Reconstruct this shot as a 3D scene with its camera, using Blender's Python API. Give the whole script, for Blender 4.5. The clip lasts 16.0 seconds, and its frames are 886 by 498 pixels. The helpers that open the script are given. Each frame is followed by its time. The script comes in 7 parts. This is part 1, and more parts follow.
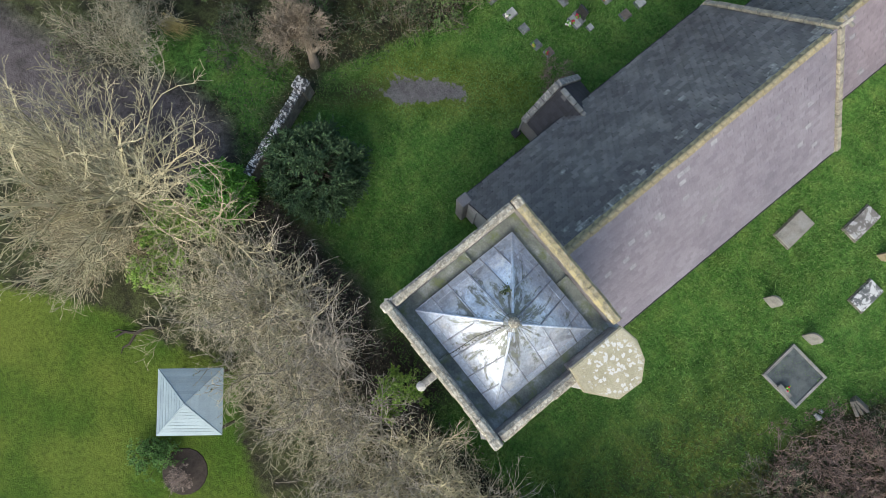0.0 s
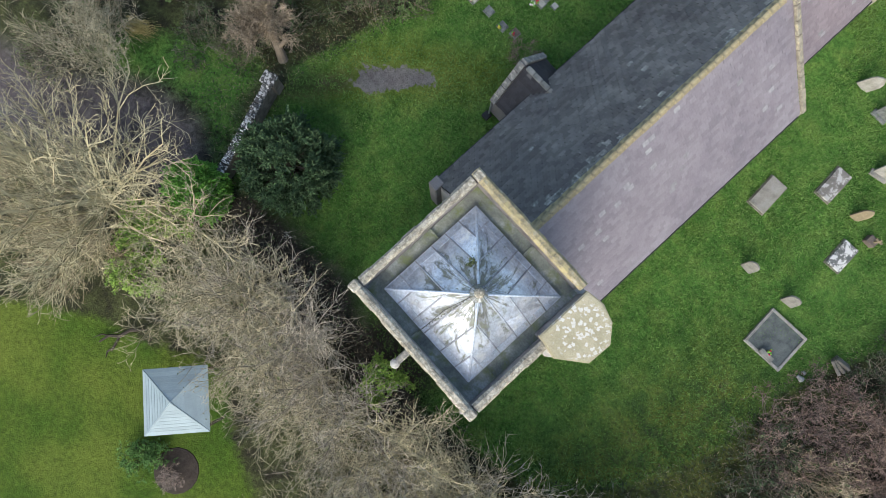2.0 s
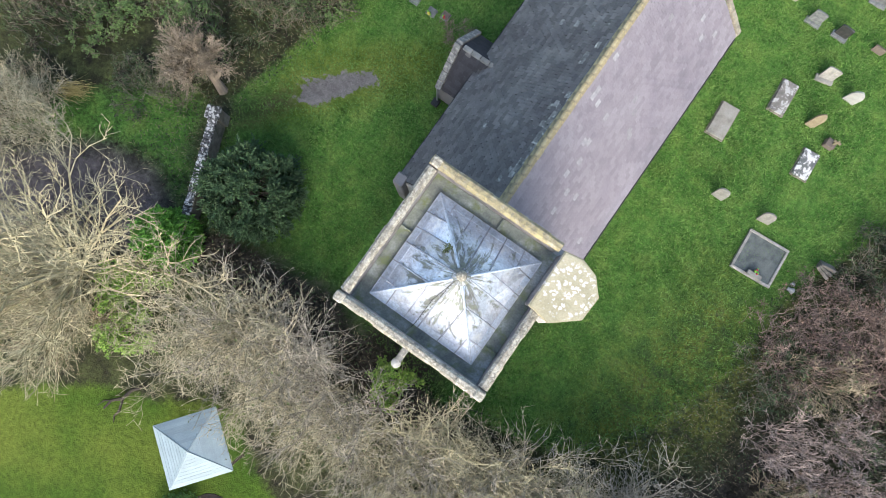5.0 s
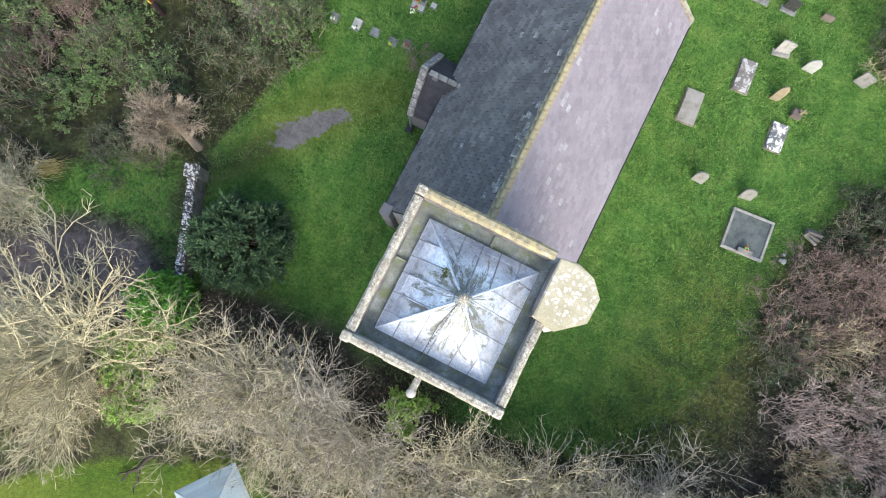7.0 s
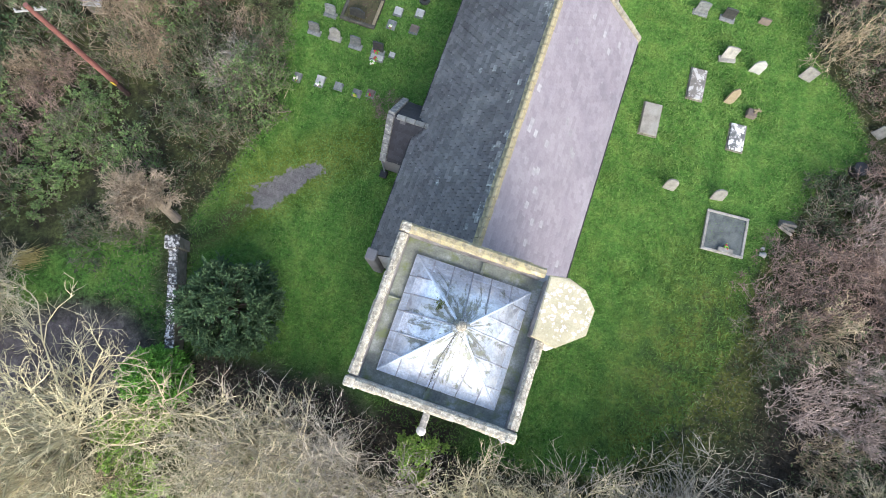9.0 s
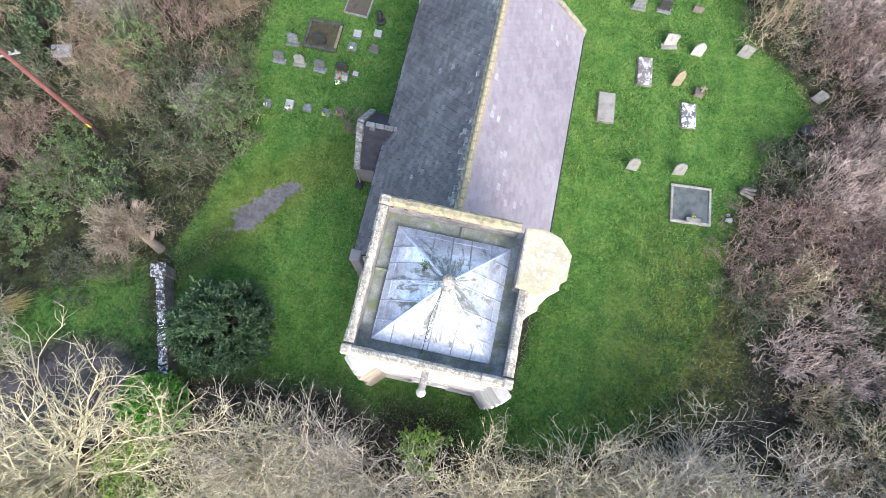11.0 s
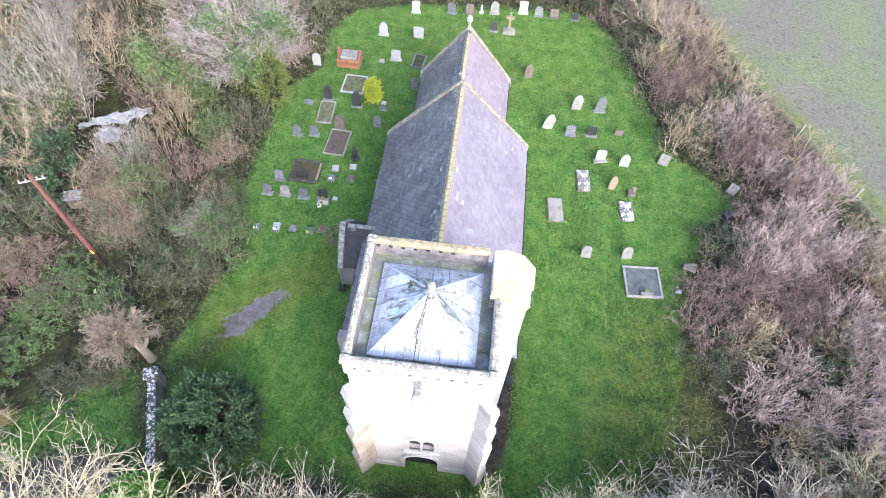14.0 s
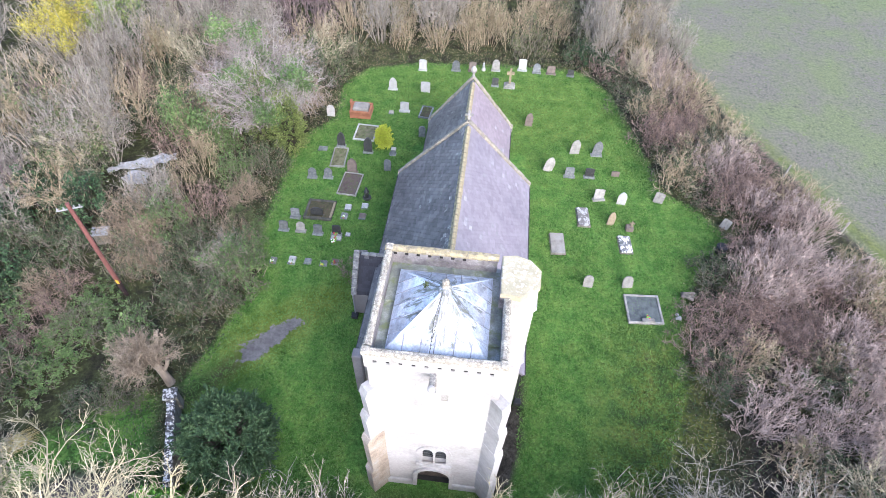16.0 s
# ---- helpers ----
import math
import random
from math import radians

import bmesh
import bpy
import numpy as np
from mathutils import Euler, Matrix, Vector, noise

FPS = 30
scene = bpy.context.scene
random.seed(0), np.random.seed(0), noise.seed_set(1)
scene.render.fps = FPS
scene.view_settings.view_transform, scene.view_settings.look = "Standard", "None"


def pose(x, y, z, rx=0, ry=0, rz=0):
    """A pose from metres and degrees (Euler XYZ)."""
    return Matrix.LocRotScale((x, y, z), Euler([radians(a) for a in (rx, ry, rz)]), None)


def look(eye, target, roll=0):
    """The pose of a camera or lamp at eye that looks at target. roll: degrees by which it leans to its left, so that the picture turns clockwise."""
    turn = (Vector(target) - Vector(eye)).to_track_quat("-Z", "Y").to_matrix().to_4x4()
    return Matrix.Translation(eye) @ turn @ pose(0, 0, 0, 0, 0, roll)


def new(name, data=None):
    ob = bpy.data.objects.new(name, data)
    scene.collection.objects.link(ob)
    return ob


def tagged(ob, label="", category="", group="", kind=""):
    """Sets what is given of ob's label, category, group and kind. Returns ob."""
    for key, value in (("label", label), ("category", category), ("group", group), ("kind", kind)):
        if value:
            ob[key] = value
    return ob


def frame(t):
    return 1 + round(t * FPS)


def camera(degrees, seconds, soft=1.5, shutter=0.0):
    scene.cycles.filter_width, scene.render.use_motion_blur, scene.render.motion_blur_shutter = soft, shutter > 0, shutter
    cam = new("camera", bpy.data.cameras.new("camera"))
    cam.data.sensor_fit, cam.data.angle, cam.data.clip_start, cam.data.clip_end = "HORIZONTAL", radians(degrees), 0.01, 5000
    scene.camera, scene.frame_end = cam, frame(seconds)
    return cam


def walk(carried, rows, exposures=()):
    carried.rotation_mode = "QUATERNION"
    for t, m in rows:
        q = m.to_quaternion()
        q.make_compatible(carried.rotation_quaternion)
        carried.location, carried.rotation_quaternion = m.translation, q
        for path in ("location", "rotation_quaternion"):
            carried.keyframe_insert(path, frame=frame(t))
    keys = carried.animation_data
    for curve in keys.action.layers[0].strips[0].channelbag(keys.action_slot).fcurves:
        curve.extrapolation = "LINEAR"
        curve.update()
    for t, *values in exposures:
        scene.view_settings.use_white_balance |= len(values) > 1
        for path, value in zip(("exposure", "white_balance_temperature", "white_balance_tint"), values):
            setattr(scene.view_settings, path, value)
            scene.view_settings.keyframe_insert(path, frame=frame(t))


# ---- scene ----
cam = camera(74.0, 16.0, soft=0.8)
# seconds, metres, degrees
PATH = [
    (0, -1.362, -1.024, 32.003, 5.48, 0.55, 51.05),
    (0.5, -1.146, -1.082, 31.885, 5.68, 0.27, 50.99),
    (1, -0.795, -0.958, 31.911, 5.64, 0.34, 50.61),
    (1.5, -0.466, -0.778, 32.082, 5.38, 0.53, 49.54),
    (2, -0.201, -0.744, 32.074, 5.22, 0.46, 47.66),
    (2.5, 0.003, -0.704, 32.098, 5.07, 0.45, 45.67),
    (3, 0.133, -0.679, 32.126, 4.91, 0.45, 43.45),
    (3.5, 0.148, -0.656, 32.090, 4.74, 0.34, 41.49),
    (6, -0.017, -0.582, 32.339, 4.38, 0.13, 30.88),
    (6.5, -0.105, -0.559, 32.406, 5.14, 0.01, 28.91),
    (7, -0.186, -0.529, 32.430, 6.13, -0.15, 26.61),
    (7.5, -0.272, -0.491, 32.474, 7.03, -0.30, 24.49),
    (8, -0.309, -0.530, 32.501, 8.24, -0.44, 22.56),
    (8.5, -0.332, -0.686, 32.534, 9.33, -0.64, 20.88),
    (9, -0.220, -1.010, 32.581, 10.54, -0.75, 18.90),
    (11.5, 0.810, -4.812, 33.076, 16.14, -1.09, 10.78),
    (12, 1.019, -5.939, 33.234, 17.58, -1.17, 9.49),
    (12.5, 1.172, -7.136, 33.232, 21.76, -1.30, 8.30),
    (13, 1.333, -8.472, 33.231, 26.40, -1.37, 7.41),
    (13.5, 1.344, -9.447, 33.268, 30.09, -1.54, 7.01),
    (14, 1.387, -10.522, 33.227, 33.94, -1.56, 6.68),
    (14.5, 1.397, -11.511, 33.142, 36.50, -1.52, 6.69),
    (15, 1.396, -12.424, 33.142, 38.95, -1.41, 6.63),
    (15.5, 1.327, -13.155, 33.165, 40.52, -1.36, 6.52),
    (16, 1.291, -13.766, 33.197, 40.60, -1.25, 6.50),
]
EXPOSURES = [(0.0, 0.7, 6400, 5), (2.0, 0.77, 6400, 5), (3.5, 1.02, 6400, 6), (6.5, 1.34, 6350, 7), (9.0, 1.46, 6300, 8), (11.5, 1.74, 6050, 12), (12.5, 1.92, 5950, 13.5), (14.5, 1.73, 5800, 16), (16.0, 1.58, 5720, 15.5)]
walk(cam, [(t, pose(*row)) for t, *row in PATH], EXPOSURES)

# ---- light ----
SUN_TO = Vector((0.50, -0.78, 0.62)).normalized()
world = bpy.data.worlds.new("sky")
scene.world = world
world.use_nodes = True
_n = world.node_tree.nodes
_sky = _n.new("ShaderNodeTexSky")
_sky.sky_type = "NISHITA"
_sky.sun_disc = False
_sky.sun_elevation = math.asin(SUN_TO.z)
_sky.sun_rotation = math.atan2(SUN_TO.x, SUN_TO.y)
_sky.air_density, _sky.dust_density, _sky.ozone_density = 1.0, 3.0, 1.0
world.node_tree.links.new(_sky.outputs["Color"], _n["Background"].inputs["Color"])
_n["Background"].inputs["Strength"].default_value = 0.15
sun = new("sun", bpy.data.lights.new("sun", "SUN"))
sun.data.energy, sun.data.angle, sun.data.color = 1.15, radians(55), (1.0, 0.96, 0.9)
sun.matrix_world = look(SUN_TO * 80, (0, 0, 0))


# ---- materials ----
def node(t, kind, **inputs):
    n = t.nodes.new("ShaderNode" + kind)
    for k, v in inputs.items():
        n.inputs[k.replace("_", " ")].default_value = v
    return n


def ramp(t, fac, stops):
    r = t.nodes.new("ShaderNodeValToRGB")
    while len(r.color_ramp.elements) < len(stops):
        r.color_ramp.elements.new(0.5)
    for e, (pos, c) in zip(r.color_ramp.elements, stops):
        e.position, e.color = pos, (*c, 1)
    t.links.new(fac, r.inputs["Fac"])
    return r.outputs["Color"]


def noise_of(t, vec, scale, detail=4.0, rough=0.6, dist=0.0):
    n = node(t, "TexNoise", Scale=scale, Detail=detail, Roughness=rough, Distortion=dist)
    t.links.new(vec, n.inputs["Vector"])
    return n.outputs["Fac"]


def mixed(t, fac, a, b, mode="MIX"):
    m = t.nodes.new("ShaderNodeMix")
    m.data_type, m.blend_type = "RGBA", mode
    for sock, v in (("Factor_Float", fac), ("A_Color", a), ("B_Color", b)):
        s = next(i for i in m.inputs if i.identifier == sock)
        if isinstance(v, (int, float)):
            s.default_value = v
        elif isinstance(v, tuple):
            s.default_value = (*v, 1)
        else:
            t.links.new(v, s)
    return next(o for o in m.outputs if o.identifier == "Result_Color")


def clipped(t, v, lo, hi):
    n = t.nodes.new("ShaderNodeMapRange")
    n.inputs["From Min"].default_value, n.inputs["From Max"].default_value = lo, hi
    t.links.new(v, n.inputs["Value"])
    return n.outputs["Result"]


def times(t, a, b, op="MULTIPLY"):
    n = t.nodes.new("ShaderNodeMath")
    n.operation = op
    for i, v in enumerate((a, b)):
        if isinstance(v, (int, float)):
            n.inputs[i].default_value = v
        else:
            t.links.new(v, n.inputs[i])
    return n.outputs[0]


def material(name, cols, scale=0.8, fine=14.0, rough=0.85, bump=0.25, metal=0.0, rand=0.0, island=0.0, fine_mix=0.35, spots=None, spot_scale=3.0, spot_at=(0.58, 0.66), coords="Object"):
    """A surface of two scales of variation; spots: the colour of lichen or stains with edges of their own."""
    m = bpy.data.materials.new(name)
    m.use_nodes = True
    t = m.node_tree
    bsdf = t.nodes["Principled BSDF"]
    vec = t.nodes.new("ShaderNodeTexCoord").outputs[coords]
    big = noise_of(t, vec, scale, 3, 0.6)
    small = noise_of(t, vec, fine, 4, 0.65)
    k = len(cols) - 1
    col = ramp(t, big, [(0.3 + 0.4 * i / k, c) for i, c in enumerate(cols)])
    grey = ramp(t, small, [(0.3, (0.55, 0.55, 0.55)), (0.7, (1.35, 1.35, 1.35))])
    col = mixed(t, fine_mix, col, mixed(t, 1.0, col, grey, "MULTIPLY"))
    if spots:
        s = noise_of(t, vec, spot_scale, 5, 0.7)
        col = mixed(t, clipped(t, s, *spot_at), col, spots)
    vary = None
    if rand:
        vary = (t.nodes.new("ShaderNodeObjectInfo").outputs["Random"], rand)
    elif island:
        vary = (t.nodes.new("ShaderNodeNewGeometry").outputs["Random Per Island"], island)
    if vary:
        hsv = t.nodes.new("ShaderNodeHueSaturation")
        t.links.new(col, hsv.inputs["Color"])
        mr = t.nodes.new("ShaderNodeMapRange")
        mr.inputs["To Min"].default_value, mr.inputs["To Max"].default_value = 1 - vary[1], 1 + vary[1]
        t.links.new(vary[0], mr.inputs["Value"])
        t.links.new(mr.outputs["Result"], hsv.inputs["Value"])
        col = hsv.outputs["Color"]
    t.links.new(col, bsdf.inputs["Base Color"])
    bsdf.inputs["Roughness"].default_value = rough
    bsdf.inputs["Metallic"].default_value = metal
    if bump:
        b = node(t, "Bump", Strength=bump, Distance=0.03)
        t.links.new(small, b.inputs["Height"])
        t.links.new(b.outputs["Normal"], bsdf.inputs["Normal"])
    return m


M = {}
M["limewash"] = material("limewashed_stone", [(0.33, 0.315, 0.29), (0.42, 0.407, 0.385), (0.47, 0.457, 0.44)], 0.7, 6, 0.92, 0.35, fine_mix=0.3, spots=(0.31, 0.28, 0.24), spot_scale=1.6, spot_at=(0.66, 0.78))
M["stone"] = material("lichened_stone", [(0.17, 0.155, 0.125), (0.34, 0.31, 0.25), (0.48, 0.45, 0.38)], 6, 30, 0.92, 0.8, rand=0.12, fine_mix=0.8, spots=(0.55, 0.52, 0.42), spot_scale=11, spot_at=(0.54, 0.6))
M["stone_grey"] = material("grey_coping_stone", [(0.15, 0.145, 0.135), (0.27, 0.26, 0.24), (0.38, 0.365, 0.34)], 5, 22, 0.92, 0.6, rand=0.1, fine_mix=0.6, spots=(0.5, 0.47, 0.36), spot_scale=5, spot_at=(0.56, 0.64))
M["stone_gold"] = material("golden_lichened_stone", [(0.2, 0.18, 0.14), (0.34, 0.29, 0.17), (0.44, 0.4, 0.31)], 4.5, 22, 0.92, 0.6, rand=0.1, fine_mix=0.6, spots=(0.45, 0.38, 0.2), spot_scale=3.4, spot_at=(0.5, 0.6))
M["stone_rake"] = material("tan_raking_coping", [(0.2, 0.185, 0.15), (0.29, 0.265, 0.21), (0.36, 0.335, 0.28)], 4, 22, 0.92, 0.5, rand=0.1, fine_mix=0.5, spots=(0.42, 0.37, 0.24), spot_scale=4, spot_at=(0.56, 0.66))
M["wall_cap"] = material("white_lichened_wall", [(0.05, 0.05, 0.05), (0.16, 0.155, 0.15)], 3, 24, 0.95, 0.7, rand=0.2, spots=(0.62, 0.62, 0.6), spot_scale=6, spot_at=(0.5, 0.54))
M["old_wall"] = material("mossy_rubble", [(0.1, 0.1, 0.07), (0.2, 0.18, 0.15), (0.28, 0.26, 0.22)], 2, 16, 0.95, 0.7)
M["slate_n"] = material("mossy_slate", [(0.07, 0.06, 0.062), (0.122, 0.113, 0.11), (0.2, 0.19, 0.175)], 0.33, 16, 0.34, 0.25, rand=0.3, spots=(0.3, 0.3, 0.27), spot_scale=7, spot_at=(0.62, 0.7))
M["slate_porch"] = material("wet_dark_slate", [(0.022, 0.021, 0.027), (0.045, 0.043, 0.052)], 1.5, 16, 0.65, 0.3, rand=0.3)
M["slate_lichen"] = material("lichened_slate", [(0.12, 0.12, 0.11), (0.2, 0.2, 0.185), (0.32, 0.315, 0.29)], 3.0, 16, 0.85, 0.4, island=0.35, spots=(0.48, 0.48, 0.43), spot_scale=7, spot_at=(0.56, 0.62))
M["slate_pink"] = material("pinkish_slate", [(0.215, 0.18, 0.205), (0.255, 0.21, 0.235), (0.285, 0.24, 0.265)], 0.5, 14, 0.45, 0.12, island=0.12, fine_mix=0.3, spots=(0.33, 0.31, 0.33), spot_scale=3, spot_at=(0.64, 0.74))
M["slate_pale"] = material("pale_slate", [(0.26, 0.245, 0.27), (0.36, 0.35, 0.365)], 3.0, 16, 0.5, 0.15, island=0.2)
M["slate_n_far"] = material("mossy_slate_far", [(0.07, 0.06, 0.062), (0.122, 0.113, 0.11), (0.2, 0.19, 0.175)], 0.33, 16, 0.34, 0.25, island=0.3, spots=(0.3, 0.3, 0.27), spot_scale=7, spot_at=(0.62, 0.7))
M["slate_s"] = material("lavender_slate", [(0.19, 0.17, 0.2), (0.235, 0.21, 0.24), (0.27, 0.245, 0.275)], 0.4, 14, 0.45, 0.12, rand=0.12, fine_mix=0.3, spots=(0.33, 0.31, 0.33), spot_scale=3, spot_at=(0.64, 0.74))
M["slate_s_far"] = material("lavender_slate_far", [(0.19, 0.17, 0.2), (0.235, 0.21, 0.24), (0.27, 0.245, 0.275)], 0.4, 14, 0.45, 0.12, island=0.12, fine_mix=0.3, spots=(0.33, 0.31, 0.33), spot_scale=3, spot_at=(0.64, 0.74))


def polar(t, vec, cx, cy):
    """Distance from and bearing about an upright axis."""
    n = t.nodes.new("ShaderNodeSeparateXYZ")
    t.links.new(vec, n.inputs[0])
    dx, dy = times(t, n.outputs[0], cx, "SUBTRACT"), times(t, n.outputs[1], cy, "SUBTRACT")
    return times(t, times(t, times(t, dx, dx), times(t, dy, dy), "ADD"), 0.5, "POWER"), times(t, dy, dx, "ARCTAN2")


def stained_lead():
    """Lead sheet with brown-green streaks that run down from the apex."""
    m = material("streaked_lead", [(0.42, 0.46, 0.54), (0.58, 0.63, 0.71), (0.74, 0.77, 0.82)], 1.6, 11, 0.36, 0.3, metal=0.4, rand=0.3, fine_mix=0.55, spots=(0.74, 0.75, 0.74), spot_scale=2.2, spot_at=(0.52, 0.7))
    t = m.node_tree
    bsdf = t.nodes["Principled BSDF"]
    vec = t.nodes.new("ShaderNodeTexCoord").outputs["Object"]
    d, a = polar(t, vec, 0.12, 0.02)
    c = t.nodes.new("ShaderNodeCombineXYZ")
    t.links.new(times(t, a, 1.7), c.inputs[0])
    t.links.new(times(t, d, 0.55), c.inputs[1])
    streak = noise_of(t, c.outputs[0], 1.5, 6, 0.68, 1.2)
    breakup = noise_of(t, vec, 5.0, 4, 0.7)
    fall = clipped(t, d, 2.4, 0.2)
    k = clipped(t, times(t, times(t, streak, times(t, fall, 0.2), "ADD"), times(t, breakup, 0.3), "ADD"), 0.76, 0.86)
    col = bsdf.inputs["Base Color"].links[0].from_socket
    col = mixed(t, times(t, clipped(t, noise_of(t, vec, 1.3, 4, 0.65, 0.6), 0.57, 0.68), 0.6), col, (0.27, 0.245, 0.27))
    tint = ramp(t, breakup, [(0.4, (0.1, 0.095, 0.09)), (0.6, (0.19, 0.2, 0.13))])
    t.links.new(mixed(t, times(t, k, 0.85), col, tint), bsdf.inputs["Base Color"])
    t.links.new(times(t, times(t, k, 0.35), 0.34, "ADD"), bsdf.inputs["Roughness"])
    return m


def spotted_cap():
    """Tan cap stone with small white lichen rosettes over its middle."""
    m = material("white_lichen_cap", [(0.38, 0.34, 0.22), (0.5, 0.45, 0.31)], 1.5, 20, 0.92, 0.5)
    t = m.node_tree
    bsdf = t.nodes["Principled BSDF"]
    vec = t.nodes.new("ShaderNodeTexCoord").outputs["Object"]
    d, a = polar(t, vec, 3.05, 1.6)
    v = node(t, "TexVoronoi", Scale=6.2)
    t.links.new(vec, v.inputs["Vector"])
    s = noise_of(t, vec, 16, 3, 0.6)
    spot = clipped(t, times(t, v.outputs["Distance"], times(t, s, 1.0), "ADD"), 0.94, 0.86)
    k = times(t, spot, clipped(t, times(t, d, times(t, s, 0.5), "ADD"), 1.2, 1.0))
    t.links.new(mixed(t, k, bsdf.inputs["Base Color"].links[0].from_socket, (0.66, 0.65, 0.6)), bsdf.inputs["Base Color"])
    return m


M["lead"] = stained_lead()
M["turret_cap"] = spotted_cap()
M["lead_joint"] = material("dull_lead_roll", [(0.2, 0.2, 0.22), (0.34, 0.36, 0.4), (0.5, 0.53, 0.6)], 2.6, 14, 0.5, 0.2, metal=0.2, rand=0.25)
M["lead_pale"] = material("pale_blue_lead", [(0.4, 0.46, 0.55), (0.55, 0.61, 0.7), (0.66, 0.71, 0.78)], 1.8, 12, 0.4, 0.3, metal=0.35, rand=0.14, fine_mix=0.5, spots=(0.36, 0.37, 0.39), spot_scale=2.4, spot_at=(0.58, 0.7))
M["lead_dark"] = material("stained_lead", [(0.1, 0.1, 0.09), (0.17, 0.17, 0.15)], 2, 12, 0.6, 0.2, metal=0.2)
M["gutter"] = material("mossy_lead_gutter", [(0.14, 0.15, 0.14), (0.24, 0.26, 0.22), (0.4, 0.42, 0.41)], 1.6, 18, 0.7, 0.4, fine_mix=0.6, spots=(0.17, 0.2, 0.09), spot_scale=1.8, spot_at=(0.5, 0.66))
M["stone_warm"] = material("warm_stained_stone", [(0.24, 0.195, 0.15), (0.34, 0.285, 0.225), (0.37, 0.34, 0.3)], 1.4, 14, 0.92, 0.5, fine_mix=0.5)
M["render"] = material("grey_render", [(0.2, 0.18, 0.175), (0.27, 0.25, 0.24)], 0.7, 16, 0.92, 0.35)
M["parapet_in"] = material("damp_parapet_stone", [(0.13, 0.115, 0.115), (0.25, 0.23, 0.225), (0.36, 0.34, 0.32)], 2.2, 20, 0.92, 0.5, fine_mix=0.6, spots=(0.2, 0.2, 0.13), spot_scale=2.0, spot_at=(0.55, 0.68))
M["dark"] = material("dark_inside", [(0.015, 0.014, 0.013), (0.03, 0.028, 0.025)], 2, 12, 0.9, 0.1)
M["black_iron"] = material("black_iron", [(0.015, 0.015, 0.016), (0.03, 0.03, 0.03)], 4, 20, 0.5, 0.1)
M["glass"] = material("leaded_glass", [(0.03, 0.035, 0.04), (0.07, 0.075, 0.08)], 5, 30, 0.15, 0.05)
M["oak"] = material("weathered_oak_door", [(0.06, 0.045, 0.035), (0.12, 0.09, 0.07)], 3, 30, 0.8, 0.3)
M["grave_pale"] = material("pale_headstone", [(0.19, 0.185, 0.165), (0.28, 0.272, 0.245), (0.37, 0.36, 0.335)], 3, 26, 0.9, 0.4, rand=0.15, spots=(0.3, 0.29, 0.22), spot_scale=5)
M["grave_white"] = material("white_marble", [(0.34, 0.34, 0.32), (0.48, 0.48, 0.46)], 3, 26, 0.6, 0.15, rand=0.06, spots=(0.5, 0.5, 0.46), spot_scale=4, spot_at=(0.6, 0.72))
M["grave_grey"] = material("grey_granite", [(0.09, 0.1, 0.1), (0.16, 0.17, 0.17), (0.24, 0.25, 0.25)], 5, 40, 0.5, 0.2, rand=0.25, spots=(0.26, 0.27, 0.22), spot_scale=6, spot_at=(0.6, 0.68))
M["grave_dark"] = material("black_granite", [(0.03, 0.032, 0.034), (0.075, 0.075, 0.07)], 5, 40, 0.35, 0.1, rand=0.2, spots=(0.15, 0.15, 0.12), spot_scale=6, spot_at=(0.58, 0.68))
M["grave_red"] = material("brown_sandstone", [(0.12, 0.095, 0.08), (0.2, 0.165, 0.14)], 3, 26, 0.85, 0.3)
M["grave_gold"] = material("golden_headstone", [(0.2, 0.165, 0.1), (0.3, 0.25, 0.16)], 4, 26, 0.9, 0.4)
M["ledger"] = material("ledger_stone", [(0.19, 0.18, 0.155), (0.27, 0.255, 0.225), (0.32, 0.31, 0.28)], 2, 22, 0.92, 0.5)
M["ledger_spotted"] = material("spotted_ledger", [(0.13, 0.12, 0.11), (0.24, 0.225, 0.2)], 2, 22, 0.92, 0.5, spots=(0.45, 0.44, 0.42), spot_scale=3.2, spot_at=(0.52, 0.56))
M["ledger_white"] = material("whitened_ledger", [(0.1, 0.11, 0.11), (0.2, 0.2, 0.19)], 2, 22, 0.92, 0.5, spots=(0.62, 0.62, 0.6), spot_scale=3.4, spot_at=(0.49, 0.54))
M["chippings"] = material("grey_chippings", [(0.06, 0.072, 0.07), (0.105, 0.122, 0.12), (0.14, 0.155, 0.15)], 2.5, 45, 0.9, 0.7, fine_mix=0.85)
M["moss_bed"] = material("mossy_plot", [(0.04, 0.04, 0.02), (0.075, 0.07, 0.03), (0.1, 0.075, 0.05)], 3, 28, 0.95, 0.8, fine_mix=0.8)
M["moss_bed_pale"] = material("yellow_moss_plot", [(0.06, 0.06, 0.03), (0.15, 0.15, 0.07), (0.21, 0.19, 0.12)], 4, 28, 0.95, 0.8, fine_mix=0.8)
M["litter_bed"] = material("leaf_littered_plot", [(0.07, 0.05, 0.042), (0.125, 0.095, 0.08), (0.1, 0.1, 0.05)], 3, 30, 0.95, 0.8, fine_mix=0.8)
M["kerb_moss"] = material("mossy_dark_kerb", [(0.05, 0.05, 0.04), (0.11, 0.105, 0.085)], 3, 26, 0.95, 0.5, fine_mix=0.6)
M["mulch"] = material("bark_mulch", [(0.03, 0.022, 0.018), (0.065, 0.05, 0.04)], 4, 40, 0.95, 0.8, fine_mix=0.7)
M["brick"] = material("orange_brick", [(0.28, 0.11, 0.06), (0.38, 0.17, 0.09)], 3, 24, 0.9, 0.4, rand=0.15)
